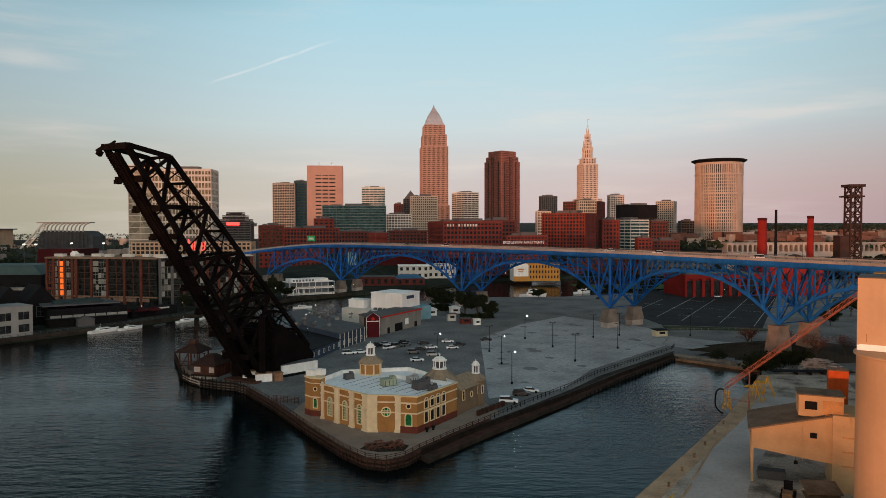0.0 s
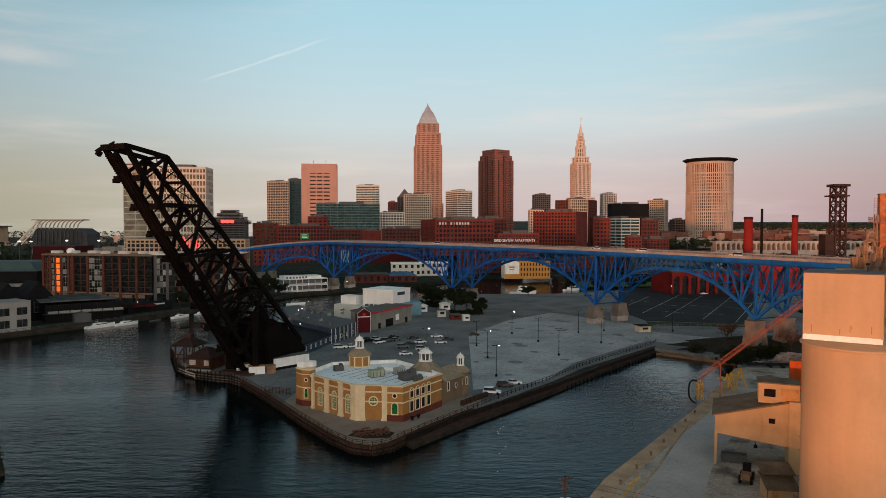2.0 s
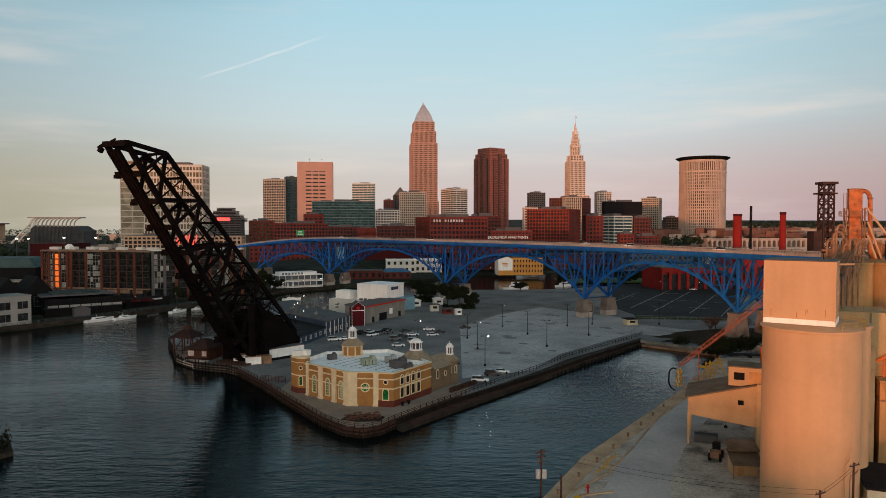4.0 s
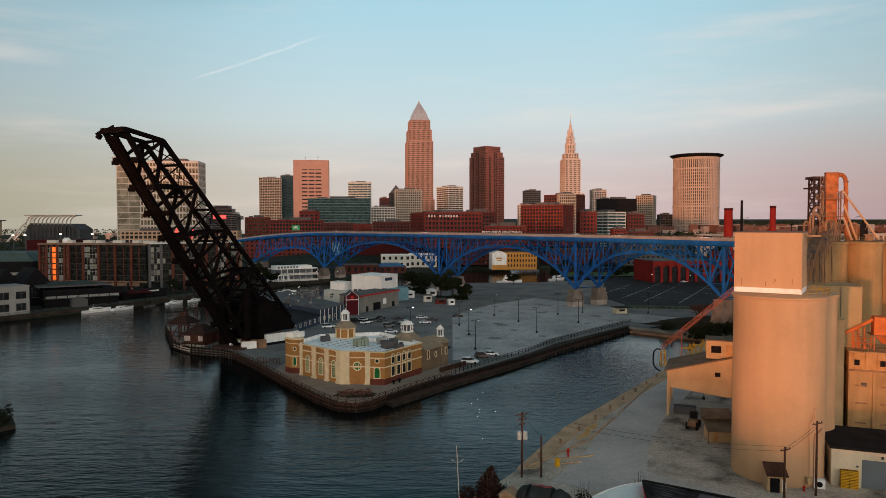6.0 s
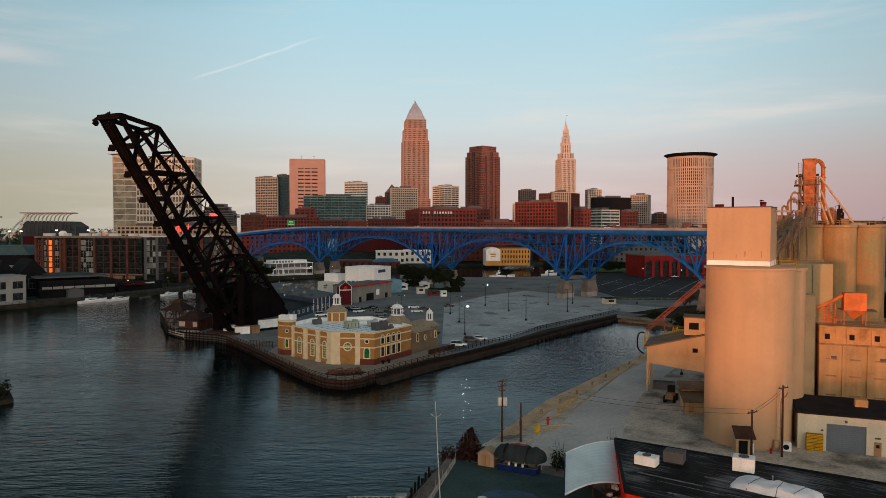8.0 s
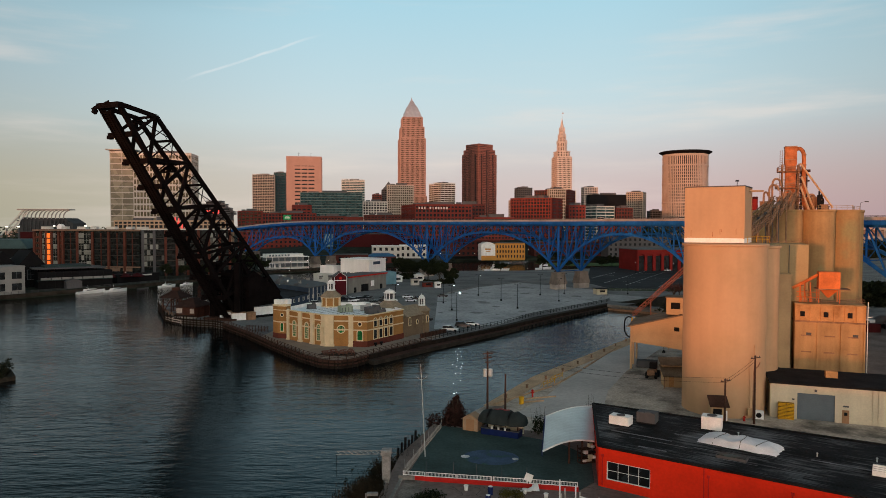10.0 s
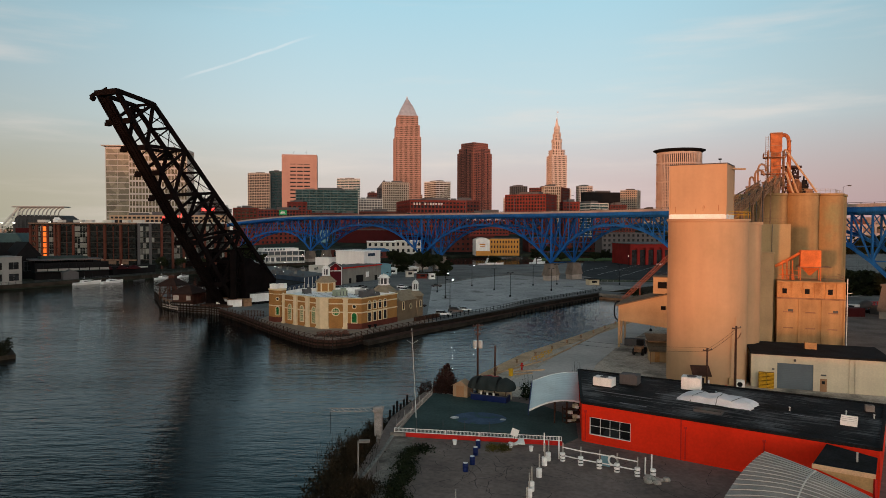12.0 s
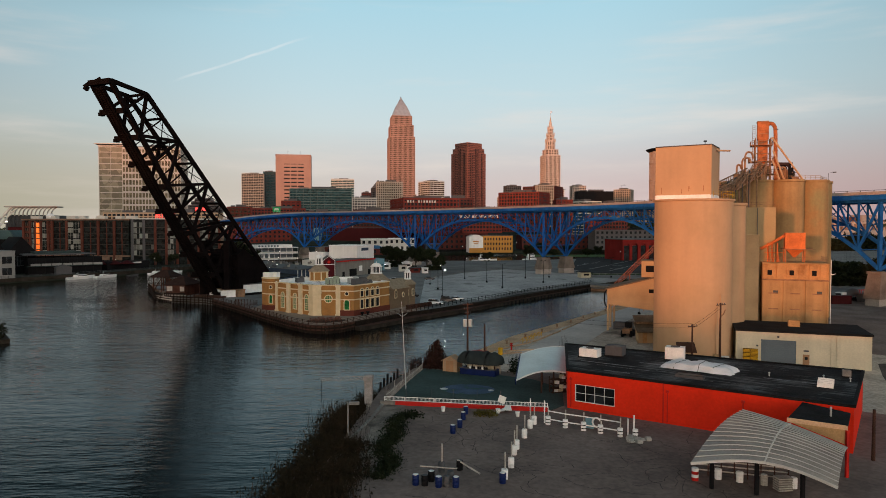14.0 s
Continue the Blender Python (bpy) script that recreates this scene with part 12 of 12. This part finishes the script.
def signs():
    t = bpy.data.curves.new("letters", "FONT")
    t.body = "BRIDGEVIEW APARTMENTS"
    t.size, t.extrude, t.align_x = 4.0, 0.1, "CENTER"
    me = bpy.data.objects.new("letters", t)
    scene.collection.objects.link(me)
    dg = bpy.context.evaluated_depsgraph_get()
    mesh = bpy.data.meshes.new_from_object(me.evaluated_get(dg))
    bpy.data.objects.remove(me)
    s = thing("wall_sign", "white lettered sign along the apartment house", "sign", (66.5, 568.6, 33.4), 10)
    mesh.materials.append(M["white"])
    ob = new("lettering", mesh)
    ob.parent = s
    ob.matrix_basis = pose(0, -0.3, 0, 90, 0, 0)
    ob.scale = (0.72, 0.8, 1)
    b = thing("roof_lettering", "row of white letter blocks on the red warehouse parapet", "sign", (4, 601, 47.5), 14)
    for k, w in enumerate((1.4, 1.4, 1.2, 0, 1.5, 0.6, 1.6, 1.6, 1.5, 1.5, 1.8)):
        if w:
            bm = B()
            box(bm, (k * 2.6, -0.4, 1.2), (w, 0.2, 2.0))
            part("letter_bar", bm, M["pale"], b)


signs()


# ---- trees and distant clutter ----
trees = [tree_shape(8.5, 4.2, 3, 8000, 0.34), tree_shape(7.0, 4.6, 8, 8000, 0.34), tree_shape(9.5, 4.0, 14, 7600, 0.36)]
bare = tree_shape(8.0, 4.0, 22, 900, 0.16, "redtwig", True)
PLACES = [(-4, 374, 1.3), (1, 371, 1.35), (11, 343, 1.2), (17, 339, 1.25), (23, 342, 1.0), (-105, 425, 1.3), (-112, 432, 1.2), (-100, 436, 1.0), (-117, 420, 1.1), (-104, 414, 0.9), (60, 430, 0.8), (92, 452, 1.0),
          (110, 455, 0.8), (140, 478, 0.9), (150, 486, 0.8), (120, 560, 1.0), (150, 590, 1.0), (-140, 372, 0.8), (-132, 380, 0.8), (-122, 396, 0.9), (190, 330, 0.9), (205, 345, 1.0), (176, 312, 0.8)]
for k, (x, y, s) in enumerate(PLACES):
    copy_thing(trees[k % 3], pose(x, y, 1.9, 0, 0, 47 * k) @ Matrix.Scale(s, 4))
for k, (x, y, s) in enumerate(((112, 252, 0.9), (122, 246, 1.0), (130, 243, 0.9), (124, 228, 1.1), (136, 232, 1.0), (145, 226, 1.0), (118, 262, 0.8))):
    copy_thing(bare, pose(x, y, 2.4, 0, 0, 71 * k) @ Matrix.Scale(s, 4))
for t in (*trees, bare):
    t.matrix_basis = pose(150 + 12 * len(t.name), 236, 2.2)
bush_row("riverside_thicket", "dense dark trees and bushes beside the viaduct pier", [(-7, 375), (-2, 373), (4, 371)], 1.9, 4, 6, 50, 0.5, 61, "leaf", 0.2)
bush_row("riverside_thicket", "dense dark bushes at the lot's edge", [(9, 343), (17, 340), (25, 342)], 1.9, 3, 5, 50, 0.5, 62, "leaf", 0.2)
bush_row("slip_shrubs", "dark overgrown shrubs at the head of the slip", [(99, 214), (104, 224), (112, 228), (122, 226)], 1.9, 7, 6.0, 60, 0.36, 51, "leaf", 0.3)
bush_row("slip_shrubs", "shrub on the slip wall", [(92, 236), (96, 233)], 1.9, 2, 3.4, 30, 0.28, 53, "leaf", 0.3)


def mound():
    bm = B()
    n, r0 = 24, 34
    c = (126, 246)
    rows = []
    for r, z in ((r0, 1.9), (r0 * 0.75, 3.4), (r0 * 0.4, 5.0), (r0 * 0.12, 5.6)):
        rows.append([bm.verts.new((c[0] + r * math.cos(k * math.tau / n) * (1 + 0.15 * math.sin(3 * k)), c[1] + r * 0.6 * math.sin(k * math.tau / n), z)) for k in range(n)])
    for lo, hi in zip(rows, rows[1:]):
        for k in range(n):
            bm.faces.new((lo[k], lo[(k + 1) % n], hi[(k + 1) % n], hi[k]))
    bm.faces.new(rows[-1])
    tagged(part("embankment", bm, M["earth"]), "rough brown earth embankment under the viaduct", "embankment", kind="structure")
    ground_patch("lawn", "strip of green lawn beyond the dark lot", [(100, 500), (220, 500), (240, 540), (100, 540)], 2.02, "lawn")
    ground_patch("lawn", "dry grass strip by the lot road", [(98, 302), (140, 296), (144, 303), (100, 314)], 2.02, "turf")


M["lawn"] = surf("lit_lawn", (0.06, 0.10, 0.03), 0.9, 0.3, 6, 0.2, 0.2)
mound()


def scrap_yard():
    p = thing("scrap_heap", "heap of long grey pipes and scrap by the slip", "scrap heap", (116.5, 213, 2.3), -4)
    rng = random.Random(6)
    bm = B()
    for _ in range(150):
        x, y = rng.gauss(0, 3.2), rng.uniform(-2, 2)
        z = rng.uniform(0.2, 3.6) * max(0.15, 1 - (x / 8) ** 2)
        a, L = rng.gauss(0, 0.35), rng.uniform(1.5, 4.0)
        d = Vector((math.cos(a), math.sin(a), rng.gauss(0, 0.09))) * L
        rod(bm, Vector((x, y, max(0.15, z))) - d * 0.5, Vector((x, y, max(0.15, z))) + d * 0.5, rng.uniform(0.08, 0.22), None, 5)
    tagged(part("heap", bm, M["pale_unit2"], p), kind="stuff")
    b = thing("flat_barge", "long flat dark trailer bed by the slip", "trailer", (106, 208, 2.3), -4)
    bm = B()
    box(bm, (6, 0, 0.9), (24, 2.8, 0.3))
    part("bed", bm, M["black"], b)
    for k in range(4):
        bm = B()
        rod(bm, (1 + 4 * k, -1.3, 0.4), (1 + 4 * k, 1.3, 0.4), 0.4, 0.4, 10)
        part("wheel", bm, M["tar"], b)
    for k, (x, y, mat) in enumerate(((140, 170, "darkred"), (152, 176, "grey"), (160, 160, "rusty"), (133, 182, "grey"), (146, 150, "hallgrey"))):
        c = thing("yard_container", "worn steel container in the rear yard", "container", (x, y, 2.3), 30 * k, group="rear yard containers")
        bm = B()
        box(bm, (0, 0, 1.3), (6, 2.4, 2.6))
        shell = part("shell", bm, M[mat], c)
        for j in range(9):
            bm = B()
            box(bm, (-2.7 + 0.68 * j, -1.22, 1.3), (0.3, 0.08, 2.3))
            part("rib", bm, M[mat], shell)


scrap_yard()
bush_row("yard_trees", "dark trees along the back of the works yard", [(150, 236), (190, 238), (235, 236)], 2.0, 9, 17, 70, 0.9, 71, "leaf", 0.1)


def mixer_truck():
    t = thing("mixer_truck", "grey concrete mixer truck parked in the rear yard", "truck", (147, 176, 2.3), 200)
    bm = B()
    box(bm, (0, 0, 1.1), (8.4, 1.1, 0.4))
    part("chassis", bm, M["black"], t)
    bm = B()
    prism(bm, [(3.0, -1.2), (4.9, -1.2), (5.1, -0.9), (5.1, 0.9), (4.9, 1.2), (3.0, 1.2)], 0.9, 3.1)
    cab = part("cab", bm, M["white"], t)
    bm = B()
    box(bm, (5.06, 0, 2.4), (0.12, 1.9, 0.9))
    part("windscreen", bm, M["glass"], cab)
    bm = B()
    lathe(bm, [(0.5, -3.0), (0.75, -2.6), (1.35, -0.6), (1.4, 0.8), (0.9, 2.2), (0.6, 2.5)], n=16)
    bm.transform(pose(-0.6, 0, 2.7, 0, -78, 0))
    smooth(part("drum", bm, M["grey"], t, "grey mixing drum"))
    bm = B()
    beam(bm, (-3.4, 0, 3.0), (-4.6, 0, 1.6), 0.5, 0.15)
    part("chute", bm, M["grey"], t)
    for x in (-3.2, -1.9, 3.9):
        for y in (-1.0, 1.0):
            bm = B()
            rod(bm, (x, y - 0.2, 0.55), (x, y + 0.2, 0.55), 0.55, 0.55, 12)
            part("wheel", bm, M["tar"], t)
    s = thing("red_scaffold", "red steel loading scaffold in the rear yard", "scaffold", (152.5, 178, 2.3), 20)
    for x in (-2, 0, 2):
        for y in (-1, 1):
            bm = B()
            beam(bm, (x, y, 0), (x, y, 3.6), 0.14)
            part("post", bm, M["redpaint"], s)
    for z in (1.2, 2.4, 3.5):
        bm = B()
        box(bm, (0, 0, z), (4.2, 2.1, 0.1))
        part("platform", bm, M["redpaint"], s)


mixer_truck()


def shore_lamps():
    rng = random.Random(19)
    spots = [along((-112, 405), (-62, 478), k / 5) for k in range(6)] + [along((-50, 262), (-64, 330), k / 4) for k in range(5)] + [along((20, 560), (110, 640), k / 5) for k in range(6)] + [along((-160, 330), (-118, 400), k / 4) for k in range(5)] + [along((150, 420), (230, 470), k / 3) for k in range(4)]
    for x, y in spots:
        l = thing("shore_lamp", "slim lamp standard lit along the far shore", "street lamp", (x + rng.uniform(-3, 3), y + rng.uniform(-3, 3), 2.0), group="lamps of the far shore")
        h = rng.uniform(5, 8)
        bm = B()
        rod(bm, (0, 0, -0.3), (0, 0, h), 0.1, 0.06, 5)
        part("pole", bm, M["black"], l)
        bm = B()
        lathe(bm, [(0.05, h), (0.14, h + 0.12), (0.05, h + 0.28)], n=7)
        part("bulb", bm, M["lamp_shore"], l)


shore_lamps()


def distance():
    """Roofs and woods of the far plain."""
    rng = random.Random(77)
    for name, lab, mat, count in (("far_roofs", "scattered low roofs of the distant city", "farbrick", 420), ("far_roofs", "scattered pale distant buildings", "farpale", 260)):
        bm = B()
        for _ in range(count):
            y = rng.uniform(760, 2600)
            x = rng.uniform(0.30, 0.72) * y if rng.random() < 0.75 or mat == "farbrick" else rng.uniform(-0.70, -0.36) * y
            z = 24 if x > 0 else 3
            s = rng.uniform(8, 30)
            box(bm, (x, y, z + rng.uniform(2, 7)), (s, s * 0.6, rng.uniform(6, 22) if x > 0 else rng.uniform(5, 12)), rng.uniform(-20, 20))
        tagged(part(name, bm, M[mat]), lab, "buildings", kind="stuff")
    bm = B()
    for _ in range(5200):
        y = rng.uniform(620, 3400) if rng.random() < 0.7 else rng.uniform(480, 900)
        x = rng.choice((1, 1, -1)) * rng.uniform(0.28, 0.75) * y
        if x > 0 and y < 700:
            continue
        z = (25 + max(0, y - 1000) * 0.012) if x > 0 else 3 + max(0, (y - 900)) * 0.004
        leaf_cloud(bm, (x, y, z + 3), (rng.uniform(4, 10), rng.uniform(4, 8), rng.uniform(3, 7)), 7, rng.uniform(1.4, 3.0), rng)
    tagged(part("far_woods", bm, M["farleaf"]), "dark woods on the distant plain", "woods", kind="stuff")
    bm = B()
    for _ in range(700):
        x = rng.uniform(-700, -250)
        leaf_cloud(bm, (x, 520 + rng.uniform(0, 360) - 0.2 * (x + 250), 5), (5, 5, 4.5), 16, 1.1, rng)
    tagged(part("far_woods", bm, M["farleaf"]), "dark trees on the low far bank", "woods", kind="stuff")


M["farbrick"] = surf("far_brick", (0.14, 0.07, 0.055), 0.9, 0.3, 40, 0.1, 0)
M["farpale"] = surf("far_pale", (0.30, 0.25, 0.22), 0.9, 0.3, 40, 0.1, 0)
M["farleaf"] = surf("far_foliage", (0.03, 0.04, 0.022), 0.9, 0.4, 20, 0.3, 0)
distance()
